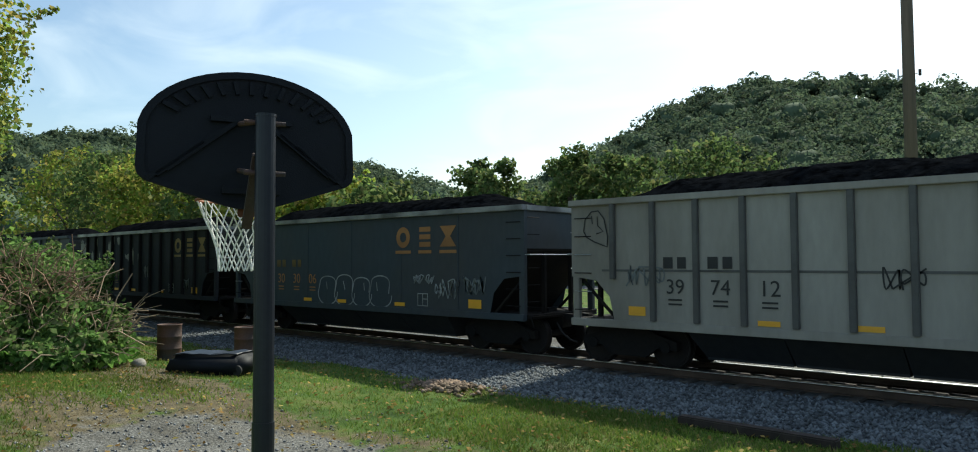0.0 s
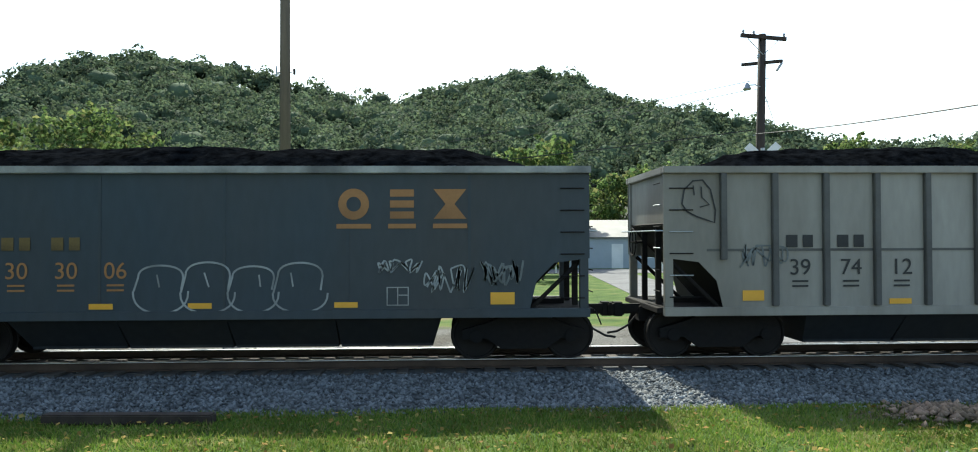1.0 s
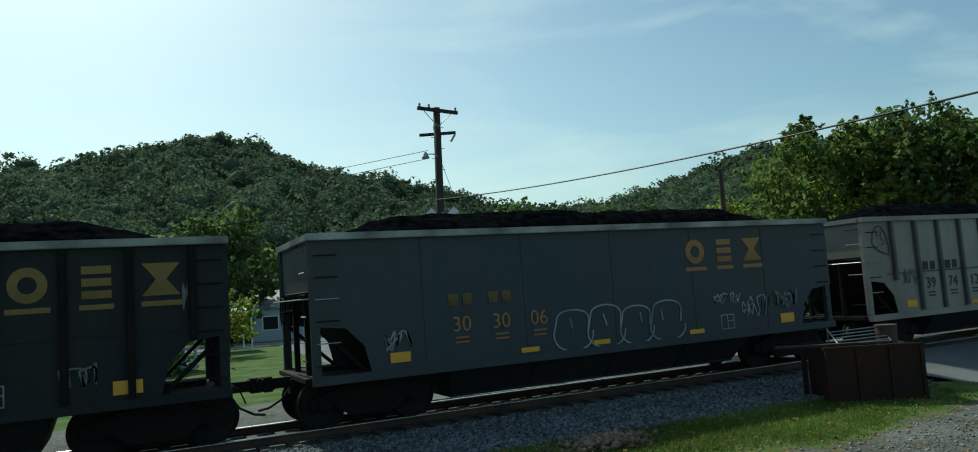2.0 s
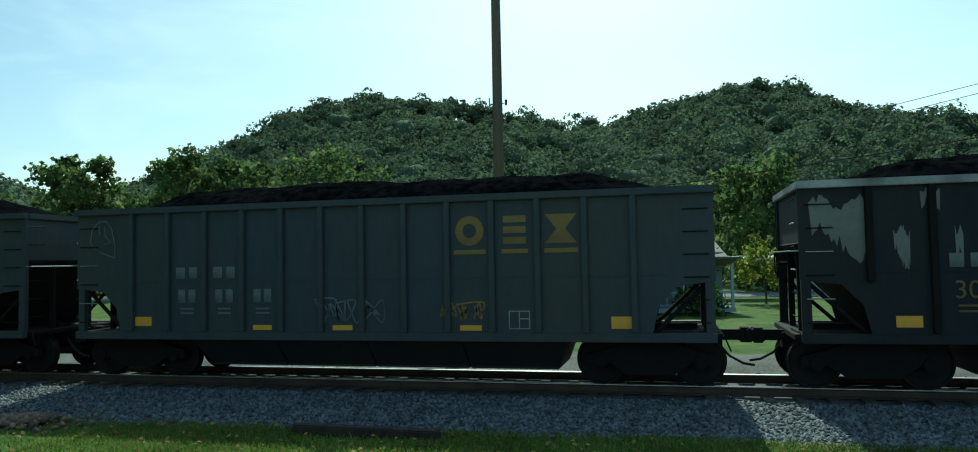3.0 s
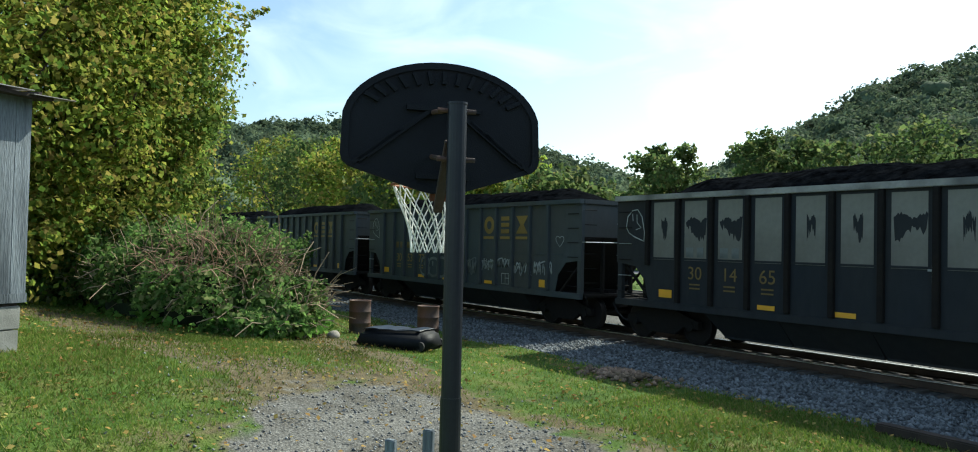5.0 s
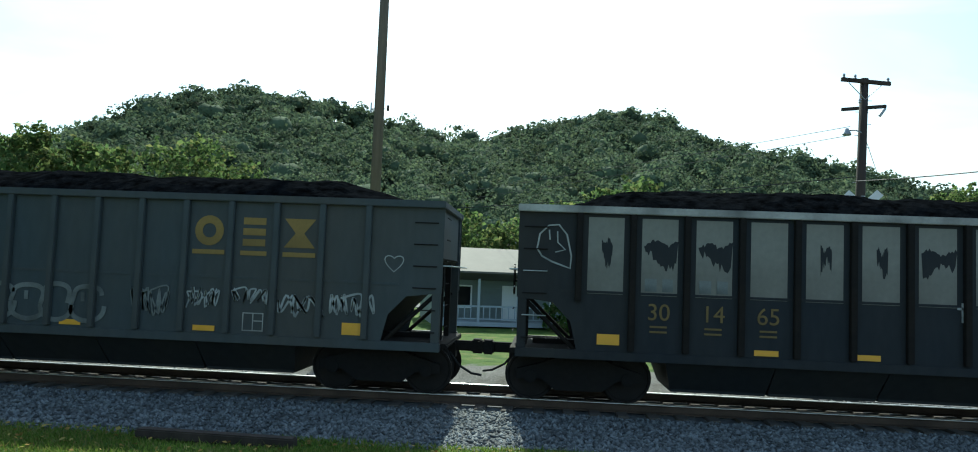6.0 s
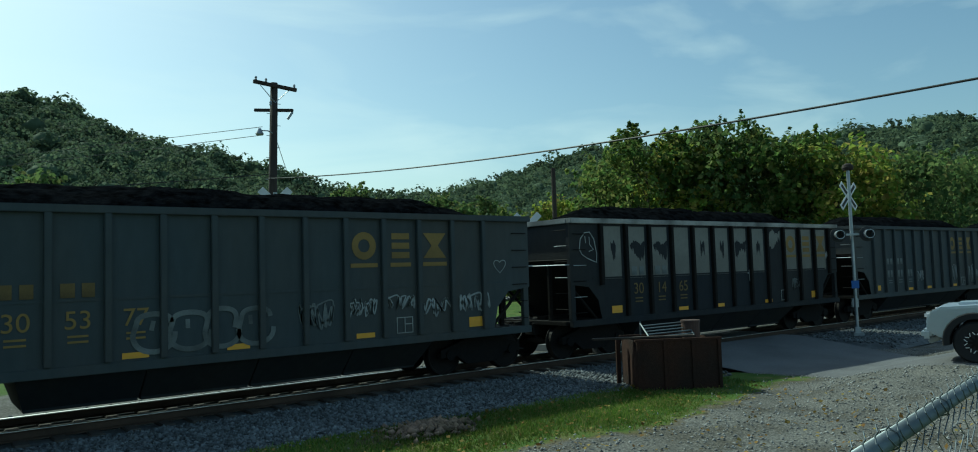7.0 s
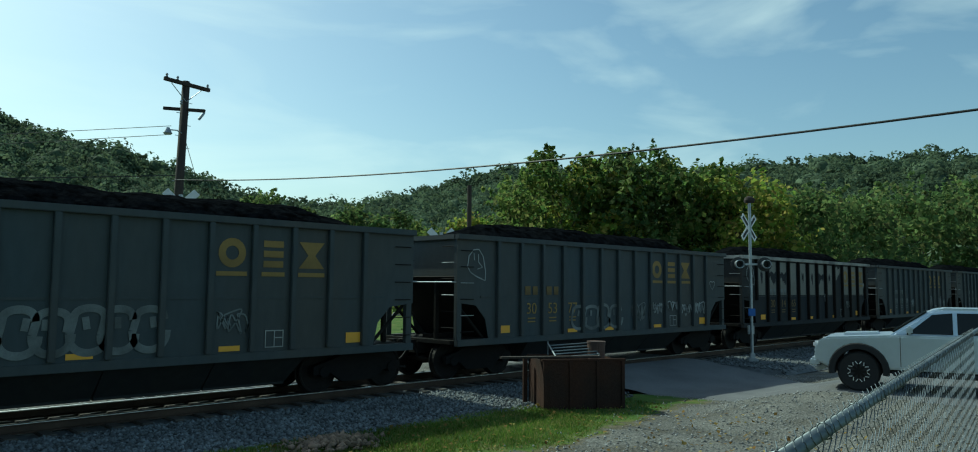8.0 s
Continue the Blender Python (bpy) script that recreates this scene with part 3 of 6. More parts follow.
def tree(name, label, x, y, h, w, mat, seed, n=2600, leaf=0.32, z=None, trunk=True, low=0.12, lobes=14, category="tree", shape=1.0):
    """A tapered trunk with limbs and a crown of many small leaves in uneven lobes."""
    rng = np.random.default_rng(seed)
    z = ground_z(x, y) if z is None else z
    t = thing(name, label, category, Matrix.Translation((x, y, z)))
    bm = bmesh.new()
    top = h * 0.72
    lean = rng.normal(0, 0.03, 2) * h
    p = [np.array((lean[0] * k * k, lean[1] * k * k, top * k)) for k in np.linspace(0, 1, 6)]
    r0 = max(0.06, h * 0.018)
    for i in range(5):
        tube(bm, p[i], p[i + 1], r0 * (1 - i / 6), r0 * (1 - (i + 1) / 6), 8, False)
    cent = []
    for i in range(lobes):
        k = (i + 0.5) / lobes
        hz = h * (low + (0.93 - low) * k)
        prof = math.sin(math.pi * min(1, 0.18 + 0.80 * (hz / h - low) / (1 - low))) ** 0.6 * shape
        a = i * 2.4 + rng.uniform(-0.4, 0.4)
        rad = w / 2 * prof * rng.uniform(0.45, 0.78)
        c = np.array((math.cos(a) * rad + lean[0] * k, math.sin(a) * rad + lean[1] * k, hz))
        s = np.array((1, 1, 0.75)) * w / 2 * rng.uniform(0.34, 0.52) * (0.6 + 0.4 * prof)
        cent.append((c, s))
        j = min(4, int(5 * min(0.99, max(0.1, (hz / h - 0.15)) / 0.72)))
        tube(bm, p[j], c, r0 * 0.35, r0 * 0.10, 6, False)
    part("trunk", bm, M["bark"], t)
    pts, out = [], []
    per = n // lobes
    for c, s in cent:
        d = rng.normal(size=(per, 3))
        d /= np.linalg.norm(d, axis=1)[:, None]
        rad = rng.uniform(0.35, 1.0, (per, 1)) ** 0.6
        lump = 1 + 0.28 * np.sin(d[:, :1] * 5 + c[0]) * np.cos(d[:, 2:] * 6 + c[1])
        pts.append(c + d * s * rad * lump)
        out.append(d)
    # loose sprigs that break the outline
    for c, s in cent:
        for q in range(5):
            d = rng.normal(size=3) + np.array((0, 0, 0.7))
            d /= np.linalg.norm(d)
            m = max(10, per // 26)
            k = rng.uniform(0.8, 1.55, (m, 1))
            pts.append(c + d * s * k + rng.normal(0, 0.10, (m, 3)) * s * (1.75 - k))
            out.append(np.tile(d, (m, 1)))
    pts, out = np.concatenate(pts), np.concatenate(out)
    keep = pts[:, 2] > 0.05
    v, f = leaves(rng, pts[keep], leaf, 0.25, out[keep] * 0.8)
    part("crown", raw_mesh("crown", v, f), mat, t)
    return t


def polar(az, d):
    return d * math.sin(radians(az)), d * math.cos(radians(az))


def build_woods():
    rng = random.Random(5)
    build_hills()
    # the line of trees beyond the track: way, distance, height, width
    for i, (az, d, h, w) in enumerate(((-47, 95, 9.0, 11), (-45.5, 100, 10.0, 8), (-43.6, 92, 15.5, 8), (-41.6, 90, 15.0, 9), (-39.5, 95, 11, 9), (-36.2, 80, 15, 8), (-34, 84, 14.5, 10), (-31, 82, 13.5, 11), (-27, 75, 14.0, 13), (-23.5, 78, 12, 12), (-20, 82, 10, 11),
                                       (-16, 85, 9, 11), (-11, 80, 8.5, 10), (-7, 90, 9.5, 12), (-3, 95, 9, 12), (1, 92, 10, 10), (3.2, 80, 11, 11), (6.4, 66, 11.2, 9), (12.4, 84, 10, 9), (15.5, 80, 10, 9), (18, 84, 10, 8), (21.5, 90, 10, 9), (24.5, 100, 12.0, 8), (27.7, 96, 14.2, 9), (30, 100, 13.0, 9), (34, 98, 12.8, 10), (37, 96, 12.2, 10))):
        x, y = polar(az, d)
        tree("tree", "full green tree at the edge of the wood", x, y, h, w, M["leaf_mid"], 100 + i, n=4200, leaf=0.38, z=0.2, low=0.05)
    # tall mixed trees by the crossing, beyond the track
    for i, (az, d, h, w) in enumerate(((39.5, 70, 8.0, 7), (43.2, 64, 8.6, 7), (46.8, 55, 10.6, 7.5), (50.0, 50, 12.0, 8), (53.2, 50, 11.4, 7.5), (56.2, 50, 12.2, 8), (59.2, 50, 11.2, 8), (62.5, 50, 9.7, 8), (66, 52, 9.0, 9), (69.5, 54, 8.1, 9), (74, 56, 7.9, 10), (78, 58, 7.9, 10))):
        # clear of the track, and as tall as they stand in the view
        s = max(1.0, 17.8 / (d * math.cos(radians(az)) - w / 2))
        x, y = polar(az, d * s)
        h, w = h * s, w * s
        tree("tree", "tall tree with green and yellowing leaves beyond the crossing", x, y, h, w, (M["leaf_mid"] if az > 65 else (M["leaf_olive"], M["leaf_yellow"], M["leaf_mid"])[i % 3]), 200 + i, n=6800, leaf=0.26 * s, z=0.3, low=0.02, lobes=20)
    # trackside growth to the far left
    for i, (az, h, w) in enumerate(((-50, 6.4, 8), (-54, 7.6, 8), (-57.5, 9.4, 8.5), (-61, 10.6, 9), (-64, 11.2, 9), (-66.5, 11.8, 9), (-69, 12.4, 9.5), (-71.5, 13.5, 10))):
        d = 26.0 / math.cos(radians(az))
        x, y = polar(az, d)
        tree("tree", "yellow-green trackside tree in early autumn leaf", x, y, h, w, M["leaf_yellow"] if i % 3 else M["leaf_mid"], 300 + i, n=5600, leaf=0.27, z=0.3, low=0.02, lobes=20)


build_woods()


# ---- the coal train ----
SPEED, PITCH_CAR, HALF = 13.73, 14.57, 6.6
LEAD = -11.35          # where the near end of the second seen car stands at the start
CACHE = {}


def shared(key, make):
    """A mesh built once and used by all alike parts."""
    if key not in CACHE:
        bm = make()
        me = bpy.data.meshes.new(key)
        bm.to_mesh(me)
        bm.free()
        CACHE[key] = me
    return CACHE[key]


SIDE = [(-6.6, 3.50), (6.6, 3.50), (6.6, 1.92), (5.95, 1.84), (5.62, 1.50), (5.50, 1.0), (-5.50, 1.0), (-5.62, 1.50), (-5.95, 1.84), (-6.6, 1.92)]


def coal_heap():
    bm = bmesh.new()
    nx, ny = 72, 14
    g = []
    for i in range(nx + 1):
        row = []
        for j in range(ny + 1):
            x, y = -6.45 + 12.9 * i / nx, -1.42 + 2.84 * j / ny
            ex = min(1, max(0, (6.3 - abs(x)) / 2.0))
            k = max(0.0, 1 - (abs(y) / 1.5) ** 2)
            z = 3.22 + (0.25 + 0.62 * ex ** 0.8) * k + 0.12 * noise.noise((x * 0.8, y, 1)) * ex + 0.05 * noise.noise((x * 3.5, y * 3.5, 2))
            row.append(bm.verts.new((x, y, z)))
        g.append(row)
    for i in range(nx):
        for j in range(ny):
            bm.faces.new((g[i][j], g[i + 1][j], g[i + 1][j + 1], g[i][j + 1]))
    return bm


def wheelset_mesh():
    bm = bmesh.new()
    prof = [(0.08, -0.05), (0.40, -0.045), (0.42, -0.07), (0.455, -0.07), (0.46, 0.055), (0.485, 0.065), (0.48, 0.085), (0.40, 0.085), (0.37, 0.02), (0.16, 0.0), (0.13, 0.06), (0.08, 0.06)]
    for side in (-1, 1):
        w = lathe(prof, 28)
        me = bpy.data.meshes.new("w")
        w.to_mesh(me)
        w.free()
        tmp = bmesh.new()
        tmp.from_mesh(me)
        tmp.transform(pose(0, side * 0.7525, 0, 90 * side, 0, 0))
        tmp.to_mesh(me)
        tmp.free()
        bm.from_mesh(me)
        bpy.data.meshes.remove(me)
    tube(bm, (0, -1.0, 0), (0, 1.0, 0), 0.08, seg=14)
    for s in (-1, 1):
        for a in range(3):
            t = 2 * math.pi * a / 3
            tube(bm, (0.05 * math.cos(t), s * 1.0, 0.05 * math.sin(t)), (0.05 * math.cos(t), s * 1.03, 0.05 * math.sin(t)), 0.015, seg=6)
    return bm


def side_frame_mesh():
    bm = prism([(-1.15, 0.58), (-0.72, 0.70), (-0.35, 0.84), (0.35, 0.84), (0.72, 0.70), (1.15, 0.58), (1.15, 0.40), (0.70, 0.42), (0.42, 0.22), (-0.42, 0.22), (-0.70, 0.42), (-1.15, 0.40)], 0.14)
    bmesh.ops.translate(bm, vec=(0, -0.07, 0), verts=bm.verts[:])
    for x in (-0.18, 0, 0.18):
        tube(bm, (x, 0.0, 0.30), (x, 0.0, 0.62), 0.07, seg=10)
    for x in (-0.89, 0.89):
        tube(bm, (x, -0.1, 0.46), (x, 0.1, 0.46), 0.12, seg=12)
    return bm


def scrawl(rng, w, h, letters, width=0.03):
    """Loose spray strokes, one flat ribbon after another, that spell nothing."""
    bm = bmesh.new()
    last = None
    for i in range(letters):
        x0, cw = -w / 2 + w * i / letters, w / letters
        k = rng.integers(6, 9)
        pts = np.stack([x0 + cw * rng.uniform(-0.15, 1.15, k), h * np.where(np.arange(k) % 2, 0.5, -0.5) * rng.uniform(0.4, 1.0, k)], 1)
        if last is not None:
            pts[0] = last
        last = pts[-1]
        t = np.linspace(0, k - 1.001, 34)
        p = []
        for u in t:
            a = int(u)
            q = [pts[min(max(a + d, 0), k - 1)] for d in (-1, 0, 1, 2)]
            s = u - a
            p.append(0.5 * (2 * q[1] + (q[2] - q[0]) * s + (2 * q[0] - 5 * q[1] + 4 * q[2] - q[3]) * s * s + (3 * q[1] - q[0] - 3 * q[2] + q[3]) * s ** 3))
        ribbon(bm, p, width)
    return bm


def ribbon(bm, p, width):
    """One welded flat stroke along the points."""
    p = [np.asarray(q, float) for q in p]
    p = [q for i, q in enumerate(p) if not i or np.hypot(*(q - p[i - 1])) > 1e-4]
    lift = -0.0004 * ((len(bm.verts) * 7) % 11)
    prev = None
    for i, q in enumerate(p):
        d = p[min(i + 1, len(p) - 1)] - p[max(i - 1, 0)]
        nrm = np.array((-d[1], d[0])) / (np.hypot(*d) + 1e-9) * width / 2
        pair = [bm.verts.new((w[0], lift, w[1])) for w in (q - nrm, q + nrm)]
        if prev:
            bm.faces.new((prev[0], pair[0], pair[1], prev[1]))
        prev = pair
    return bm


def bubble_tag(rng, w, h, letters, width=0.035):
    """A large outlined spray piece: puffed open shapes side by side over a scalloped foot."""
    bm = bmesh.new()
    for i in range(letters):
        cw = w / letters
        x0 = -w / 2 + cw * i + cw * rng.uniform(-0.05, 0.05)
        x1, drop, rise = x0 + cw * rng.uniform(0.92, 1.12), h * rng.uniform(0.0, 0.12), h * rng.uniform(0.40, 0.52)
        mid, half = (x0 + x1) / 2, (x1 - x0) / 2
        # shoulders and head
        head = [np.array((x0 - 0.04 * cw, -drop))] + [np.array((mid - half * 0.9 * math.cos(q), rise * (0.35 + 0.65 * math.sin(q) ** 0.6))) for q in np.linspace(0.05, math.pi - 0.05, 15)]
        if rng.random() > 0.4:
            head.append(np.array((x1 - 0.1 * cw, -drop * 0.5)))
        ribbon(bm, head, width)
        # scalloped foot
        ribbon(bm, [np.array((mid - half * 1.1 * math.cos(q), -drop - (h / 2 - drop) * math.sin(q) ** 0.8)) for q in np.linspace(0, math.pi, 15)], width)
        # a short slanting inner stroke
        k = rng.uniform(-0.25, 0.25) * cw
        ribbon(bm, [np.array((mid + k, rise * 0.6)), np.array((mid + k + rng.uniform(-0.1, 0.1) * cw, 0.02 * h))], width * 0.85)
    return bm


def hood_doodle():
    """A pointed hooded outline."""
    bm = bmesh.new()
    o = [(u * 0.74, v * 0.8) for u, v in [(-0.42, -0.05), (-0.36, 0.28), (-0.14, 0.48), (0.10, 0.50), (0.30, 0.28), (0.42, -0.20), (0.40, -0.48), (0.20, -0.42), (-0.05, -0.34), (-0.30, -0.22), (-0.42, -0.05)]]
    ribbon(bm, [np.array(q) for q in o], 0.03)
    ribbon(bm, [np.array(q) for q in ((-0.10, 0.30), (-0.08, 0.12))], 0.025)
    ribbon(bm, [np.array(q) for q in ((0.05, 0.28), (0.06, 0.08), (0.20, -0.05), (0.02, -0.10))], 0.025)
    return bm


def flake(rng, w, h, drips=True):
    """A ragged patch of pale sheet where the dark paint came off: straight head, torn foot."""
    bm = bmesh.new()
    n = 22 if drips else 10
    xs = [-w / 2 + w * i / n for i in range(n + 1)]
    a, b = rng.uniform(0, 6.28, 2)
    foot, head = [], []
    for i, x in enumerate(xs):
        u = i / n
        lo = -h / 2 + (h * (0.22 + 0.2 * math.sin(a + u * 5) + abs(rng.normal(0, 0.13))) if drips else 0.0)
        hi = h / 2 - (h * (0.08 + 0.08 * math.sin(b + u * 9) + abs(rng.normal(0, 0.06))) if drips else 0.0)
        if drips and (i in (0, n)):
            lo = hi - 0.02
        foot.append((x, min(lo, hi - 0.01)))
        head.append((x, hi))
    for i in range(n):
        bm.faces.new([bm.verts.new((q[0], 0, q[1])) for q in (foot[i], foot[i + 1], head[i + 1], head[i])])
    return bm


def logo_shapes(mat, car, x0, step=1.17, size=0.62, y=-1.0, z0=2.62):
    """Three plain painted emblem shapes with a bar under each."""
    s = size / 2
    for i in range(3):
        x = x0 + i * step
        bm = bmesh.new()
        if i == 0:
            for k in range(20):
                a, b = 2 * math.pi * (k + 0.5) / 20, 2 * math.pi * (k + 1.5) / 20
                bm.faces.new([bm.verts.new((r * math.cos(t) * 0.98, 0, r * math.sin(t))) for r, t in ((s * 1.05, a), (s * 1.05, b), (s * 0.5, b), (s * 0.5, a))])
        elif i == 1:
            for u, w, cx in ((0.37, 0.24, 0), (0.0, 0.24, 0), (-0.37, 0.24, 0)):
                bm.faces.new([bm.verts.new((cx + px * s * 0.8, 0, (u * 2.0) * s + pz * w * s)) for px, pz in ((-1, -1), (1, -1), (1, 1), (-1, 1))])
        else:
            bm.faces.new([bm.verts.new((px * s, 0, pz * s)) for px, pz in ((-1.1, 1), (1.1, 1), (0.3, 0), (-0.3, 0))])
            bm.faces.new([bm.verts.new((px * s, 0, pz * s)) for px, pz in ((-0.3, 0), (0.3, 0), (1.1, -1), (-1.1, -1))])
        emblem = part("emblem", bm, mat, car, loc=(x, y, z0))
        w = 0.62 if i != 1 else 0.5
        part("underline", boxes(((0, 0, 0), (w, 0.004, 0.085))), mat, emblem, loc=(0, 0, -s - 0.13))


def digits(text, size, mat, car, x, y, z, label=""):
    cu = bpy.data.curves.new("digits", "FONT")
    cu.body, cu.size, cu.extrude, cu.align_x = text, size, 0.001, "CENTER"
    tmp = bpy.data.objects.new("tmp", cu)
    me = bpy.data.meshes.new_from_object(tmp)
    bpy.data.objects.remove(tmp)
    me.materials.clear()
    return part("number", me, mat, car, label, pose(x, y, z, 90, 0, 0))


def hopper_car(index, label, body, posts=True, px=-5.2, step=0.867, chord=None, logo=None, number=None, num_mat=None, num_x=-3.9, num_step=0.867, extras=()):
    """An open-top coal hopper: origin at its middle on the rail top, the seen side towards -y."""
    car = thing("hopper_car", label, "hopper car", group="coal train")
    dark, chord = M["steel_dark"], chord or body
    for s in (-1, 1):
        part("side_sheet", shared("side_sheet", lambda: prism(SIDE, 0.02)), body, car, loc=(0, s * 1.46 - 0.01, 0))
        part("top_chord", shared("top_chord", lambda: boxes(((0, 0, 0), (13.24, 0.17, 0.13)), bevel=0.012)), chord, car, loc=(0, s * 1.49, 3.54))
        part("side_sill", shared("side_sill", lambda: boxes(((0, 0, 0), (13.2, 0.14, 0.16)), bevel=0.01)), body, car, loc=(0, s * 1.45, 0.93))
        if posts:
            for i in range(13):
                x = px + step * i
                h = 2.45 if abs(x) < 5.4 else 1.60
                part("side_post", shared("side_post%d" % (h > 2), lambda: boxes(((0, 0, 0), (0.115, 0.10, h)), bevel=0.012)), M["steel_dark"] if body is M["car_black"] else M["post_grey"] if body is M["car_grey"] else body, car,
                     loc=(x, s * 1.52, 3.48 - h / 2))
        else:
            for i in range(5):
                part("seam", shared("seam", lambda: boxes(((0, 0, 0), (0.05, 0.012, 2.4)))), body, car, loc=(-4.4 + 2.2 * i, s * 1.475, 2.24))
        if posts:
            part("side_seam", shared("side_seam", lambda: boxes(((0, 0, 0), (11.6, 0.012, 0.045)))), M["post_grey"] if body is M["car_grey"] else body, car, loc=(0, s * 1.476, 2.06))
    for e in (-1, 1):
        part("end_chord", shared("end_chord", lambda: boxes(((0, 0, 0), (0.14, 2.78, 0.13)), bevel=0.012)), chord, car, loc=(e * 6.55, 0, 3.54))
        part("end_sheet", shared("end_sheet", lambda: boxes(((0, 0, 0), (0.02, 2.86, 0.95)))), body, car, loc=(e * 6.53, 0, 3.0))
        part("slope_sheet", shared("slope_sheet%d" % e, lambda: boxes(((0, 0, 0), (2.1, 2.86, 0.025), (0, -e * 48.0, 0)))), dark, car, loc=(e * 5.85, 0, 1.78))
        for s in (-1, 1):
            part("corner_post", shared("corner_post", lambda: boxes(((0, 0, 0), (0.16, 0.12, 2.5)), bevel=0.01)), body, car, loc=(e * 6.5, s * 1.40, 2.25))
            part("end_strut", shared("end_strut", lambda: boxes(((0, 0, 0), (0.11, 0.09, 1.5)), bevel=0.008)), dark, car, loc=(e * 6.46, s * 0.55, 1.74))
            part("brace", shared("brace", lambda: tubes(((-0.5, 0, -0.48), (0.45, 0, 0.42), 0.04))) if e > 0 else shared("brace_l", lambda: tubes(((0.5, 0, -0.48), (-0.45, 0, 0.42), 0.04))), dark, car, loc=(e * 6.0, s * 1.30, 1.45))
        rung = shared("rung", lambda: tubes(((0, -0.22, 0), (0, 0.22, 0), 0.011), seg=6))
        for k in range(6):
            part("rung", rung, M["galv"] if e < 0 and k in (2, 4) else dark, car, loc=(e * 6.66, -1.20, 1.30 + 0.40 * k))
            part("rung", rung, M["galv"] if e < 0 and k in (1, 3) else dark, car, loc=pose(e * 6.28, -1.505, 1.20 + 0.40 * k, 0, 0, 90))
        part("end_platform", shared("end_platform", lambda: boxes(((0, 0, 0), (1.9, 2.7, 0.10)), ((0, 0, -0.17), (2.0, 0.36, 0.30)), bevel=0.01)), dark, car, loc=(e * 5.75, 0, 0.94))
        part("grab_bar", shared("grab_bar", lambda: polyline(bmesh.new(), [(-0.2, -1.45, 0), (0, -1.45, 0), (0, 1.45, 0), (-0.2, 1.45, 0)], 0.014)), M["galv"], car, loc=pose(e * 6.74, 0, 2.42, 0, 0, 0 if e > 0 else 180))
        coupler = part("coupler", shared("coupler", lambda: boxes(((-0.15, 0, 0), (0.75, 0.16, 0.20)), ((0.24, 0.05, 0), (0.22, 0.30, 0.28)), ((0.32, -0.12, 0), (0.12, 0.14, 0.26)), bevel=0.03)), dark, car, loc=pose(e * 6.93, 0, 0.86, 0, 0, 0 if e > 0 else 180))
        part("hose", shared("hose", lambda: polyline(bmesh.new(), [(0.0, -0.3, 0.75), (0.2, -0.32, 0.5), (0.45, -0.34, 0.36), (0.65, -0.34, 0.33)], 0.025)), M["rubber"], car, loc=pose(e * 6.65, 0, 0, 0, 0, 0 if e > 0 else 180))
        truck = part("truck", shared("truck", lambda: boxes(((0, 0, 0.55), (0.42, 2.0, 0.30)), ((0, 0, 0.80), (0.6, 0.6, 0.25)), bevel=0.02)), dark, car, loc=(e * 5.42, 0, 0))
        for s in (-1, 1):
            part("side_frame", shared("side_frame", side_frame_mesh), dark, truck, loc=(0, s * 1.0, 0))
            ws = part("wheelset", shared("wheelset", wheelset_mesh), M["wheel_steel"], truck, loc=(s * 0.89, 0, 0.455))
            SPINNING.append((ws, s * 0.89))
        part("brake_wheel" if e < 0 else "uncoupling_lever", shared("brake_wheel", brake_wheel) if e < 0 else shared("lever", lambda: tubes(((0, -1.4, 0), (0, 0, 0), 0.014), ((0, -1.4, 0), (0.1, -1.4, -0.25), 0.014))), dark, car, loc=(e * 6.72, 0.5 if e < 0 else 0, 2.2 if e < 0 else 0.95))
    # bays black on every car: the shade under the body put in as colour
    for i in range(4):
        x = -2.94 + 1.96 * i
        if i in (0, 3):
            part("hopper_bay", shared("end_bay", lambda: bay_mesh(0.78)), M["car_black"], car, loc=pose(x, 0, 0, 0, 0, 0 if i else 180))
        else:
            part("hopper_bay", shared("hopper_bay", lambda: bay_mesh(0.96)), M["car_black"], car, loc=(x, 0, 0))
    part("centre_sill", shared("centre_sill", lambda: boxes(((0, 0, 0), (12.6, 0.34, 0.32)))), dark, car, loc=(0, 0, 0.92))
    part("brake_pipe", shared("brake_pipe", lambda: tubes(((-4.4, -1.32, 1.0), (4.4, -1.32, 1.0), 0.03))), dark, car)
    part("coal_load", shared("coal_load", coal_heap), M["coal"], car, "heaped black coal")
    if logo:
        logo_shapes(M[logo], car, px + step * (8.5 if step < 0.9 else 9.5) if posts else 2.31, step if posts else 0.87, 0.54, -1.482, 2.92)
    for i, (x, z, w, h) in enumerate(((-4.94, 1.22, 0.40, 0.19), (-2.17, 1.10, 0.42, 0.10), (-0.43, 1.10, 0.42, 0.10), (2.17, 1.10, 0.42, 0.10), (5.0, 1.20, 0.44, 0.22))):
        part("reflector", shared("reflector%d" % (h * 100), lambda: boxes(((0, 0, 0), (w, 0.004, h)))), M["reflector"], car, loc=(x, -1.484, z))
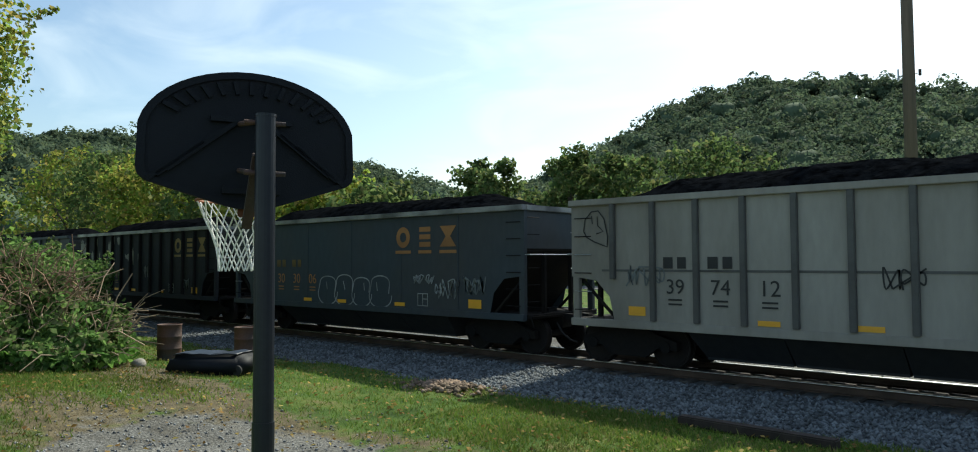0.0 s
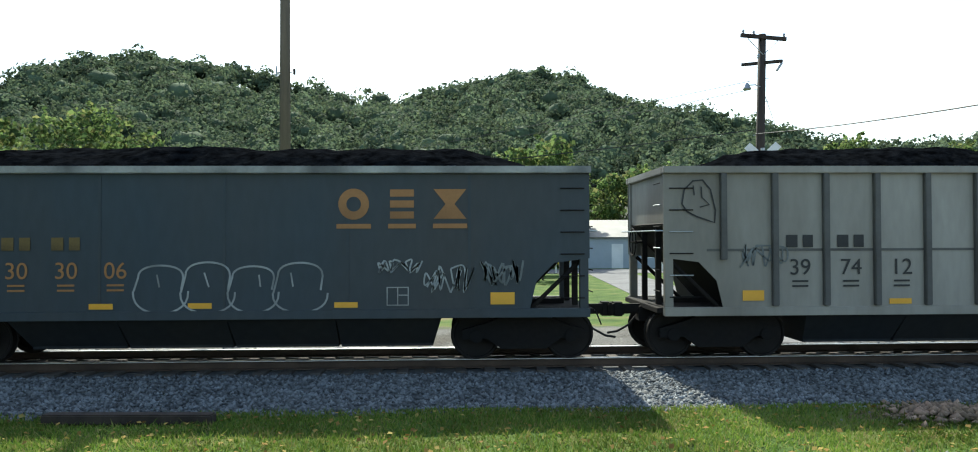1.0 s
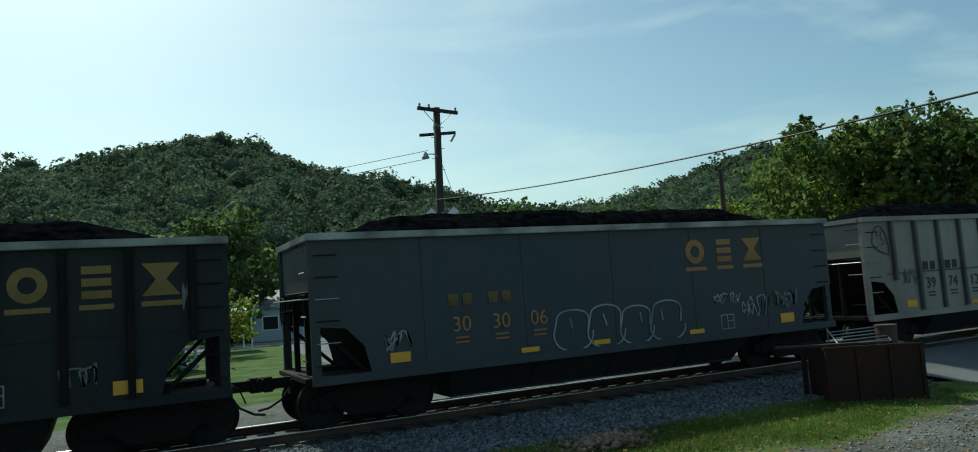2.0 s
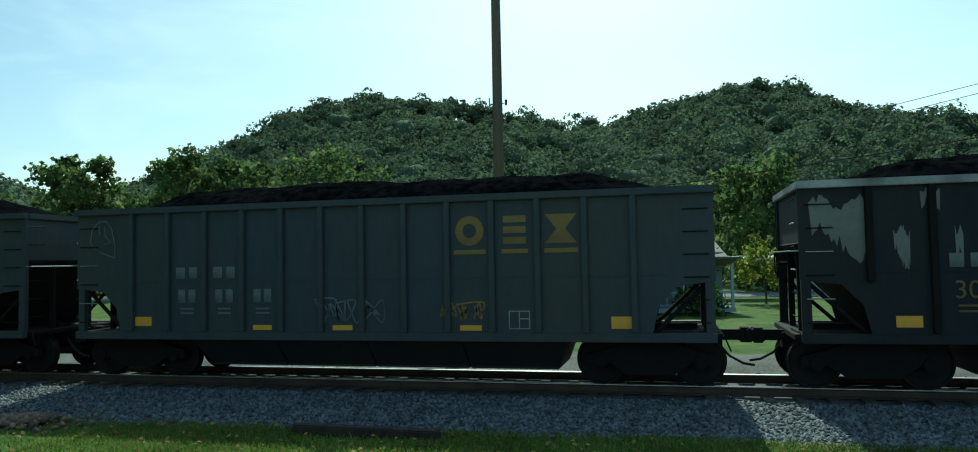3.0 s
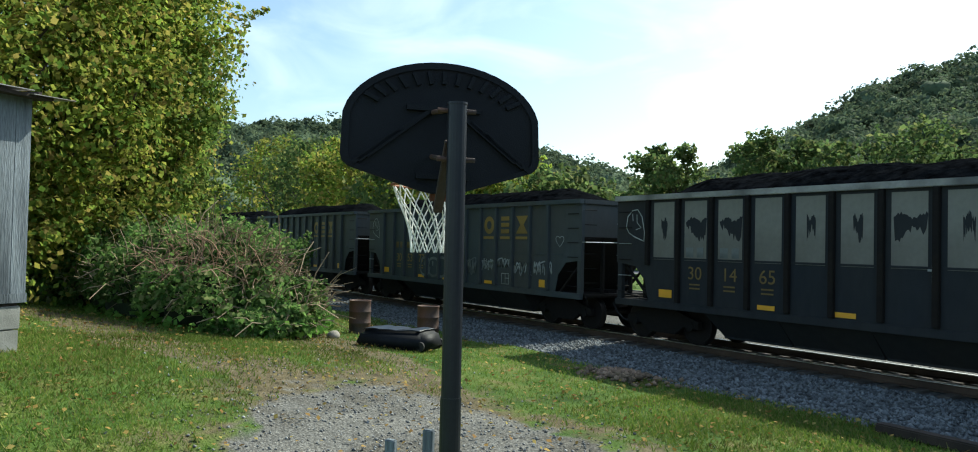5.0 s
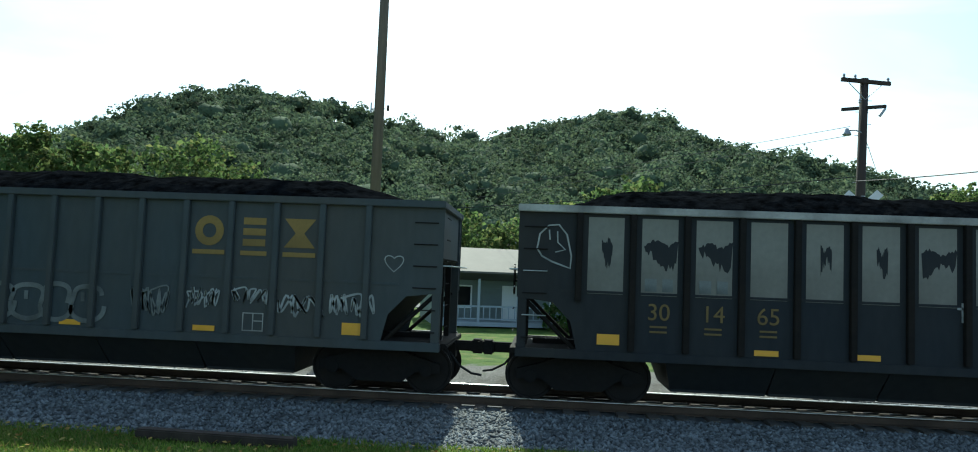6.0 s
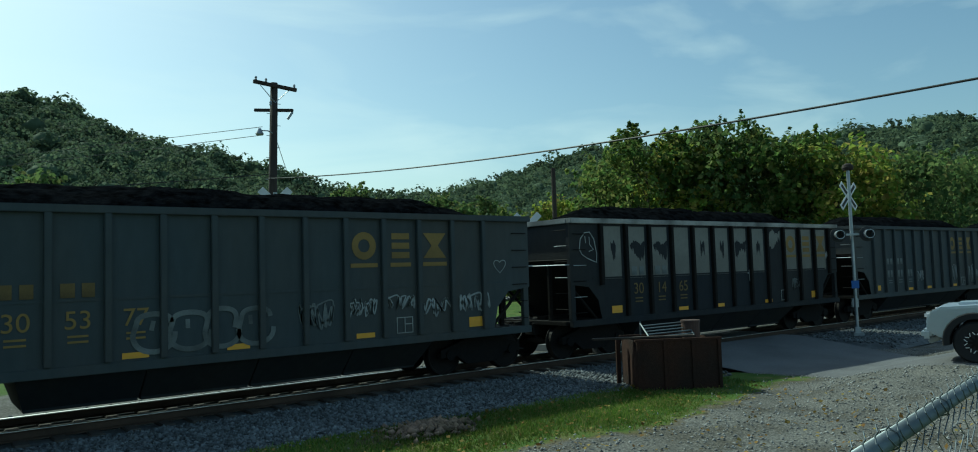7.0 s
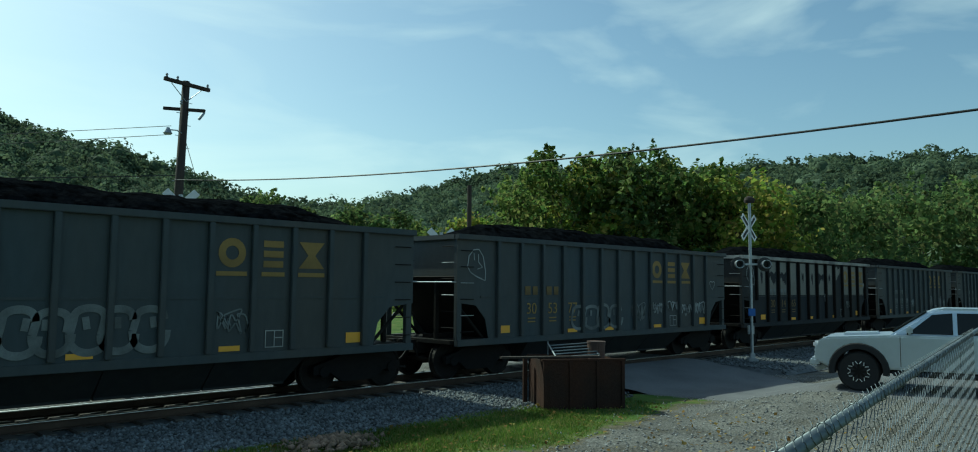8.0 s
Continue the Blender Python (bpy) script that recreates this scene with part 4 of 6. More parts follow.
    frame_box = shared("data_box", lambda: boxes(((0, 0, 0.16), (0.40, 0.003, 0.02)), ((0, 0, -0.16), (0.40, 0.003, 0.02)), ((-0.19, 0, 0), (0.02, 0.003, 0.30)), ((0.19, 0, 0), (0.02, 0.003, 0.30)), ((0, 0, 0), (0.02, 0.003, 0.30)), ((0.1, 0, 0.02), (0.17, 0.003, 0.02))))
    part("data_stencil", frame_box, M["stencil_pale"], car, loc=(3.1, -1.486, 1.25))
    if number:
        nm = M[num_mat]
        for i, pair in enumerate(number.split()):
            if pair == "--":
                for k in (-0.12, 0.12):
                    part("number_bar", shared("number_bar", lambda: boxes(((0, 0, 0), (0.16, 0.003, 0.27)))), nm, car, loc=(num_x + i * num_step + k, -1.486, 1.74))
            else:
                digits(pair, 0.42, nm, car, num_x + i * num_step, -1.487, 1.60)
        for i, w in enumerate((0.24, 0.22, 0.24, 0.22)):
            part("stencil_bar", shared("stencil_bar%d" % i, lambda: boxes(((0, 0, 0), (w - 0.03, 0.003, 0.23)))), M["dim_gold"] if num_mat in ("gold", "orange") else M["graffiti_dim"] if num_mat == "dim_gold" else nm, car, loc=(num_x - 0.15 + (i // 2) * num_step + (i % 2) * 0.30, -1.486, 2.22))
        for i in range(6):
            part("stencil_line", shared("stencil_line", lambda: boxes(((0, 0, 0), (0.30, 0.003, 0.035)))), nm, car, loc=(num_x + (i % 3) * num_step, -1.486, 1.48 - 0.09 * (i // 3)))
    for name, mesh, mat, x, z in extras:
        part(name, mesh, M[mat], car, loc=(x, {"peeled_patch": -1.476, "bare_panel": -1.476, "paint_remnant": -1.480}.get(name, -1.489), z))
    return car


def bay_mesh(end):
    """A funnel with sloping sides down to a discharge gate."""
    bm = bmesh.new()
    top, low = [(-0.975, -1.44), (0.975, -1.44), (0.975, 1.44), (-0.975, 1.44)], [(-0.96, -0.80), (end, -0.80), (end, 0.80), (-0.96, 0.80)]
    a = [bm.verts.new((x, y, 1.02)) for x, y in top]
    c = [bm.verts.new((x, y, 0.93)) for x, y in top]
    b = [bm.verts.new((x, y, 0.29)) for x, y in low]
    for p, q in ((a, c), (c, b)):
        for i in range(4):
            bm.faces.new((p[i], p[(i + 1) % 4], q[(i + 1) % 4], q[i]))
    bm.faces.new(b)
    bm.faces.new(a)
    bmesh.ops.create_cube(bm, size=1, matrix=pose((end - 0.96) / 2, 0, 0.285) @ Matrix.Diagonal((0.94 + end, 1.64, 0.05, 1)))
    bmesh.ops.recalc_face_normals(bm, faces=bm.faces[:])
    return bm


def brake_wheel():
    bm = bmesh.new()
    pts = [(0, 0.28 * math.cos(2 * math.pi * k / 16), 0.28 * math.sin(2 * math.pi * k / 16)) for k in range(17)]
    polyline(bm, pts, 0.016)
    for k in range(0, 16, 4):
        tube(bm, (0, 0, 0), pts[k], 0.012, seg=6)
    tube(bm, (0, 0, 0), (0.2, 0, 0), 0.03)
    return bm


SPINNING, TRAIN = [], []
tag_rng = np.random.default_rng(11)


def tag(w, h, n, wd=0.03):
    return scrawl(tag_rng, w, h, n, wd)


def train():
    hood = hood_doodle
    pale = "bare_aluminium"
    peel2 = [("peeled_patch", flake(tag_rng, w, h), pale, x, z) for x, z, w, h in (
        (-5.95, 2.75, 0.95, 1.25), (-5.0, 2.4, 0.25, 0.9), (-4.55, 3.2, 0.30, 0.5), (-4.15, 2.4, 0.12, 0.8), (-3.0, 2.75, 0.35, 1.1), (-2.55, 3.25, 0.14, 0.45),
        (-1.95, 3.2, 0.55, 0.45), (-3.5, 2.35, 0.6, 0.3), (-1.0, 2.45, 0.7, 0.45), (-0.55, 2.5, 0.16, 0.9), (0.1, 2.45, 0.3, 0.6), (1.0, 3.1, 0.08, 0.4), (3.0, 2.3, 0.1, 0.4), (5.9, 2.6, 0.09, 0.5))]
    peel5 = []
    for i in range(12):
        x = -5.02 + 0.96 * i
        if i == 8:
            peel5.append(("peeled_patch", flake(tag_rng, 0.72, 0.7), pale, x, 3.05))
        else:
            peel5.append(("bare_panel", flake(tag_rng, 0.64, 1.38, False), pale, x, 2.72))
            if i not in (3, 9, 10, 11):
                peel5.append(("paint_remnant", flake(tag_rng, 0.60 if i in (1, 2, 6) else 0.20, 0.62), "car_black", x + 0.02, 2.75))
    specs = {
        -2: dict(label="dark weathered coal hopper car with ribbed sides", body=M["car_black"], logo="gold"),
        -1: dict(label="slate grey ribbed coal hopper car, heaped with coal", body=M["car_teal"], logo="gold"),
        0: dict(label="dusty light grey ribbed hopper car with black numbers", body=M["car_grey"], px=-5.5, step=0.96, num_step=0.96, number="39 74 12", num_mat="stencil_dark", num_x=-4.06, extras=[
            ("spray_doodle", hood(), "stencil_dark", -5.95, 2.95), ("spray_tag", tag(0.9, 0.45, 3), "graffiti_dim", -4.8, 1.95), ("spray_tag", tag(0.6, 0.4, 2), "stencil_dark", 0.1, 1.95), ("dark_stain", flake(tag_rng, 0.25, 1.0), "graffiti_dim", 1.6, 2.4)]),
        1: dict(label="dark blue smooth-sided hopper car with pale graffiti outlines", body=M["car_blue"], posts=False, chord=M["chord_worn"], logo="orange", number="30 30 06", num_mat="orange", num_x=-3.65, extras=[
            ("spray_piece", bubble_tag(tag_rng, 3.3, 0.9, 4), "graffiti", 0.1, 1.42), ("spray_tag", tag(0.75, 0.28, 4), "graffiti", 3.15, 1.78), ("spray_tag", tag(0.85, 0.5, 4), "graffiti", 4.05, 1.55),
            ("spray_tag", tag(0.75, 0.5, 4, 0.04), "graffiti_dim", 5.0, 1.65), ("spray_tag", tag(0.5, 0.4, 3), "graffiti", -4.95, 1.55)]),
        2: dict(label="blackened hopper car with peeling paint and bare patches", body=M["car_black"], chord=M["chord_worn"], logo="gold", px=-5.5, step=0.96, num_step=0.96, number="30 02 40", num_mat="dim_gold", num_x=-4.06,
                extras=peel2 + [("spray_tag", tag(0.7, 0.55, 3), "graffiti_dim", 0.9, 1.88), ("spray_tag", tag(0.6, 0.45, 3), "graffiti_dim", 4.3, 1.43), ("spray_tag", tag(0.9, 0.2, 5), "graffiti_dim", -2.0, 0.85)]),
        3: dict(label="slate blue ribbed hopper car with gold emblem", body=M["car_teal"], logo="gold", number="-- -- --", num_mat="graffiti_dim", extras=[
            ("spray_tag", tag(0.8, 0.35, 3), "gold", 2.0, 1.43), ("spray_tag", tag(1.4, 0.5, 4), "graffiti_dim", -0.3, 1.43), ("spray_doodle", hood(), "graffiti_dim", -5.95, 2.95)]),
        4: dict(label="slate ribbed hopper car with white spray tags", body=M["car_teal"], logo="gold", number="-- -- --", num_mat="graffiti_dim", extras=[
            ("spray_tag", tag(0.7, 0.8, 4, 0.04), "graffiti", 2.1, 1.68), ("spray_tag", tag(1.0, 0.85, 5, 0.04), "graffiti", 4.0, 1.53), ("spray_tag", tag(0.5, 0.5, 3, 0.04), "graffiti", 4.75, 1.53), ("spray_tag", tag(0.8, 0.5, 4), "graffiti", -1.2, 1.58)]),
        5: dict(label="blackened hopper car with bare metal upper panels", body=M["car_black"], chord=M["chord_worn"], logo="gold", px=-5.5, step=0.96, num_step=0.96, number="30 14 65", num_mat="dim_gold", num_x=-4.06, extras=peel5 + [
            ("spray_doodle", hood(), "graffiti", -5.95, 2.85), ("spray_cross", boxes(((0, 0, 0), (0.04, 0.002, 0.34)), ((0, 0, 0.07), (0.18, 0.002, 0.04))), "graffiti", 1.15, 1.95), ("spray_tag", tag(0.6, 0.45, 3), "graffiti_dim", 3.9, 1.58), ("pale_patch", flake(tag_rng, 0.28, 0.32), "graffiti", 5.95, 2.5)]),
        6: dict(label="slate ribbed hopper car with rows of spray tags", body=M["car_teal"], logo="gold", number="30 53 77", num_mat="gold", extras=[
            ("spray_doodle", hood(), "graffiti", -5.95, 2.85), ("spray_piece", bubble_tag(tag_rng, 2.4, 0.7, 4, 0.09), "graffiti_dim", -1.0, 1.48), ("spray_tag", tag(0.7, 0.6, 4), "graffiti_dim", 1.1, 1.58), ("spray_tag", tag(0.7, 0.4, 4), "graffiti", 2.1, 1.66),
            ("spray_tag", tag(0.7, 0.3, 4), "graffiti", 3.0, 1.73), ("spray_tag", tag(0.8, 0.42, 3, 0.04), "graffiti", 4.0, 1.58), ("spray_tag", tag(0.8, 0.42, 4, 0.04), "graffiti", 4.95, 1.63), ("spray_heart", heart_line(), "graffiti", 5.7, 2.45)]),
        7: dict(label="slate ribbed hopper car with a large faded spray piece", body=M["car_teal"], logo="gold", number="-- -- --", num_mat="dim_gold", extras=[
            ("spray_piece", bubble_tag(tag_rng, 3.0, 0.75, 6, 0.13), "graffiti_dim", -0.6, 1.53), ("spray_tag", tag(0.8, 0.5, 3), "graffiti_dim", 2.3, 1.58)]),
        8: dict(label="blackened ribbed hopper car heaped with coal", body=M["car_black"], logo="gold"),
        9: dict(label="slate ribbed hopper car heaped with coal", body=M["car_teal"], logo="gold"),
        10: dict(label="blackened ribbed hopper car heaped with coal", body=M["car_black"], logo="gold"),
        11: dict(label="dark ribbed hopper car heaped with coal", body=M["car_teal"]),
        12: dict(label="dark ribbed hopper car heaped with coal", body=M["car_black"]),
    }
    for i, s in specs.items():
        TRAIN.append((i, hopper_car(i, **s)))


def heart_line():
    bm = bmesh.new()
    ribbon(bm, [np.array((0.011 * 16 * math.sin(t) ** 3, 0.011 * (13 * math.cos(t) - 5 * math.cos(2 * t) - 2 * math.cos(3 * t)))) for t in (2 * math.pi * k / 24 for k in range(25))], 0.02)
    return bm


train()


# ---- the yard: basketball goal ----
def basketball_goal():
    """A fan-shaped goal seen from behind, on a round pole."""
    goal = thing("basketball_goal", "dark fan-shaped basketball backboard on a round pole with a white net", "basketball goal", pose(-3.31, 2.01, ground_z(-3.31, 2.01)))
    face = radians(-70)
    fx, fy = math.sin(face), math.cos(face)
    top = 3.562 - ground_z(-3.31, 2.01)
    smooth_pole = bmesh.new()
    tube(smooth_pole, (0, 0, -0.1), (0, 0, 1.75), 0.054, seg=20)
    tube(smooth_pole, (0, 0, 1.70), (0, 0, top), 0.050, seg=20)
    tube(smooth_pole, (0, 0, top), (0, 0, top + 0.012), 0.053, seg=20)
    part("pole", smooth_pole, M["pole_paint"], goal)
    zc = 3.262 - ground_z(-3.31, 2.01)
    # board in its own frame: local x across, local y towards the court
    turn = pose(0.38 * fx, 0.38 * fy, zc, 0, 0, math.degrees(math.atan2(fy, fx)) - 90)
    arc = [(0.565 * math.sin(a), 0.24 + 0.36 * math.cos(a)) for a in np.radians(np.linspace(-80, 80, 21))]
    outline = [(-0.565, 0.07), (-0.555, 0.03), (-0.52, 0.0), (-0.13, -0.12), (-0.06, -0.135), (0.06, -0.135), (0.13, -0.12), (0.52, 0.0), (0.555, 0.03), (0.565, 0.07)] + arc[::-1]
    bm = prism(outline, 0.035)
    board = part("backboard", bm, M["black_plastic"], goal, loc=turn)
    bv = board.modifiers.new("soft_edge", "BEVEL")
    bv.width, bv.segments, bv.limit_method = 0.008, 2, "ANGLE"
    # moulded ribs on the back
    inner = [(u * 0.93, 0.20 + (v - 0.20) * 0.91) for u, v in outline]
    rim_bm = bmesh.new()
    n = len(outline)
    for i in range(n):
        a, b, c, d = outline[i], outline[(i + 1) % n], inner[(i + 1) % n], inner[i]
        rim_bm.faces.new([rim_bm.verts.new((q[0], -0.018, q[1])) for q in (a, b, c, d)])
    part("edge_lip", rim_bm, M["black_plastic"], board)
    for i, a in enumerate(np.radians(np.linspace(-58, 58, 13))):
        p = (0.43 * math.sin(a), 0.24 + 0.24 * math.cos(a))
        q = (0.52 * math.sin(a), 0.24 + 0.31 * math.cos(a))
        mid, ln = ((p[0] + q[0]) / 2, (p[1] + q[1]) / 2), math.hypot(q[0] - p[0], q[1] - p[1])
        part("rib", boxes(((0, 0, 0), (0.022, 0.022, ln), (0, math.degrees(math.atan2(q[0] - p[0], q[1] - p[1])), 0))), M["black_plastic"], board, loc=(mid[0], -0.011, mid[1]))
    for s in (-1, 1):
        for k in range(3):
            part("rib", boxes(((0, 0, 0), (0.024, 0.026, 0.46 - 0.06 * k), (0, s * -52, 0))), M["black_plastic"], board, loc=(s * (0.24 + 0.07 * k), -0.012, 0.20 - 0.045 * k))
    part("rib", boxes(((0, 0, 0), (0.42, 0.03, 0.03))), M["black_plastic"], board, loc=(0, -0.014, 0.34))
    part("rib", boxes(((0, 0, 0), (0.30, 0.03, 0.03))), M["black_plastic"], board, loc=(0, -0.014, -0.04))
    # lift arms between pole and board
    for s in (-1, 1):
        for za, zb in ((0.27, 0.32), (0.02, 0.07)):
            part("arm", tubes(((s * 0.062, -0.37, za), (s * 0.062, -0.01, zb), 0.014)), M["drum"], board)
            part("bolt", tubes(((s * 0.05, -0.37, za), (s * 0.10, -0.37, za), 0.012)), M["drum"], board)
    part("brace", boxes(((-0.03, -0.2, -0.06), (0.05, 0.03, 0.46), (40, 0, 0)), bevel=0.004), M["drum"], board, "rusty brace")
    # hoop
    hoop_z = -0.06
    ring = [(0.225 * math.cos(a), 0.42 + 0.225 * math.sin(a), hoop_z) for a in np.linspace(0, 2 * math.pi, 29)]
    part("rim", polyline(bmesh.new(), ring, 0.009, 8), M["rim"], board)
    part("rim_bracket", boxes(((0, 0.12, hoop_z - 0.01), (0.10, 0.17, 0.03)), ((0, 0.04, hoop_z - 0.05), (0.12, 0.02, 0.13)), bevel=0.005), M["rim"], board)
    net = bmesh.new()
    rad = [0.222, 0.182, 0.142, 0.116, 0.104, 0.10]
    zz = [0, -0.10, -0.19, -0.27, -0.34, -0.41]
    for k in range(5):
        for i in range(12):
            for d in (-0.5, 0.5):
                a, b = 2 * math.pi * (i + 0.5 * (k % 2)) / 12, 2 * math.pi * (i + 0.5 * (k % 2) + d) / 12
                tube(net, (rad[k] * math.cos(a), 0.42 + rad[k] * math.sin(a), hoop_z + zz[k]), (rad[k + 1] * math.cos(b), 0.42 + rad[k + 1] * math.sin(b), hoop_z + zz[k + 1]), 0.0042, seg=5, caps=False)
    part("net", net, M["net"], board, "knotted white cord net")
    return goal


basketball_goal()


def drum(x, y, label, tilt=0, h=0.88):
    t = thing("steel_drum", label, "drum", pose(x, y, ground_z(x, y) - 0.02, tilt, 0, 20), group="drums")
    prof = [(0.0, 0.0), (0.285, 0.0), (0.29, 0.02), (0.282, 0.04), (0.282, 0.28), (0.293, 0.295), (0.282, 0.31), (0.282, 0.57), (0.293, 0.585), (0.282, 0.60), (0.282, h - 0.03), (0.292, h - 0.015), (0.29, h), (0.268, h), (0.268, h - 0.02), (0.0, h - 0.02)]
    smooth(part("shell", lathe(prof[1:-1], 28), M["drum"], t))
    part("lid", lathe([(0.266, h - 0.03), (0.266, h - 0.022), (0.05, h - 0.018)], 28), M["steel_dark"], t)
    return t


drum(-18.25, 8.5, "rusty red steel drum at the edge of the grass")
drum(-17.2, 9.95, "rusty red steel drum beside the track")


def tipped_base():
    """The overturned hollow base of another goal, with a ragged tarp of its own shape on top."""
    x, y = polar(-62.1, 17.2)
    t = thing("plastic_tub", "black moulded plastic goal base lying on the grass", "base", pose(x, y, ground_z(x, y), 0, 0, 30))
    bm = bmesh.new()
    bmesh.ops.create_cube(bm, size=1, matrix=pose(0, 0, 0.19) @ Matrix.Diagonal((1.85, 1.0, 0.38, 1)))
    for v in bm.verts:
        if v.co.z > 0.25:
            v.co.x *= 0.86
            v.co.y *= 0.8
            v.co.z += 0.06 * (v.co.x > 0)
    bmesh.ops.bevel(bm, geom=bm.edges[:], offset=0.09, segments=3, affect="EDGES")
    smooth(part("shell", bm, M["black_plastic"], t))
    bm = bmesh.new()
    bmesh.ops.create_grid(bm, x_segments=14, y_segments=8, size=0.5, matrix=pose(0, 0, 0.41) @ Matrix.Diagonal((1.45, 0.72, 1, 1)))
    for v in bm.verts:
        v.co.z += 0.05 * noise.noise((v.co.x * 3, v.co.y * 3, 7)) + 0.02 * v.co.x
    r = bmesh.ops.extrude_face_region(bm, geom=bm.faces[:])
    bmesh.ops.translate(bm, vec=(0, 0, 0.02), verts=[q for q in r["geom"] if isinstance(q, bmesh.types.BMVert)])
    bmesh.ops.recalc_face_normals(bm, faces=bm.faces[:])
    smooth(part("crumpled_top", bm, M["pole_paint"], t, "crumpled glossy black sheet"))
    part("wheel", tubes(((0.80, -0.45, 0.12), (0.80, -0.40, 0.12), 0.10), seg=16), M["rubber"], t)
    part("wheel", tubes(((0.80, 0.40, 0.12), (0.80, 0.45, 0.12), 0.10), seg=16), M["rubber"], t)


tipped_base()


def stakes():
    for az, top in ((-63.6, 2.235), (-60.8, 2.265)):
        x, y = polar(az, 2.4)
        g = ground_z(x, y) - 0.1
        h = top - g
        bm = boxes(((0, 0, h / 2), (0.036, 0.02, h)), bevel=0.003)
        tagged(part("picket", bm, M["wood_grey"], loc=pose(x, y, g, 0, 0, 25)), "weathered grey wooden picket standing near the goal", "picket", "pickets")


stakes()


def lying_timber():
    bm = boxes(((0, 0, 0.07), (2.35, 0.2, 0.14)), bevel=0.02)
    tagged(part("timber", bm, M["dark_wood"], loc=pose(-4.54, 10.6, ground_z(-4.54, 10.6) + 0.0, 0, 0, -3)), "old dark railway tie lying along the ballast edge", "timber")


lying_timber()


def dirt_clods(x, y, w, seed):
    """A low spill of earth clods, litter and small stones."""
    rng = np.random.default_rng(seed)
    n = 420
    px, py = rng.normal(0, w * 0.45, n), rng.normal(0, 0.26, n)
    base = np.array([(1, 0, 0), (-1, 0, 0), (0, 1, 0), (0, -1, 0), (0, 0, 1), (0, 0, -1)], float)
    tri = np.array([(0, 2, 4), (2, 1, 4), (1, 3, 4), (3, 0, 4), (2, 0, 5), (1, 2, 5), (3, 1, 5), (0, 3, 5)])
    s = rng.uniform(0.02, 0.085, n)[:, None, None]
    hz = 0.10 * np.exp(-(px / w) ** 2 * 2 - (py / 0.4) ** 2)
    v = (base[None] + rng.normal(0, 0.3, (n, 6, 3))) * s * np.array([1, 1, 0.7]) + np.stack([px, py, hz + 0.02], 1)[:, None]
    f = (tri[None] + (np.arange(n) * 6)[:, None, None]).reshape(-1, 3)
    tagged(part("dirt_clods", raw_mesh("dirt_clods", v.reshape(-1, 3), f), M["mound"], loc=(x, y, ground_z(x, y) - 0.01)), "reddish earth clods and litter beside the ballast", "dirt", kind="stuff")


M["mound"] = material("reddish_dirt", (0.26, 0.18, 0.13), 0.95, 0, 0.3, 9.0, (0.15, 0.11, 0.07), island=0.45)
dirt_clods(-10.7, 10.6, 1.0, 1)
dirt_clods(6.85, 10.5, 0.8, 2)


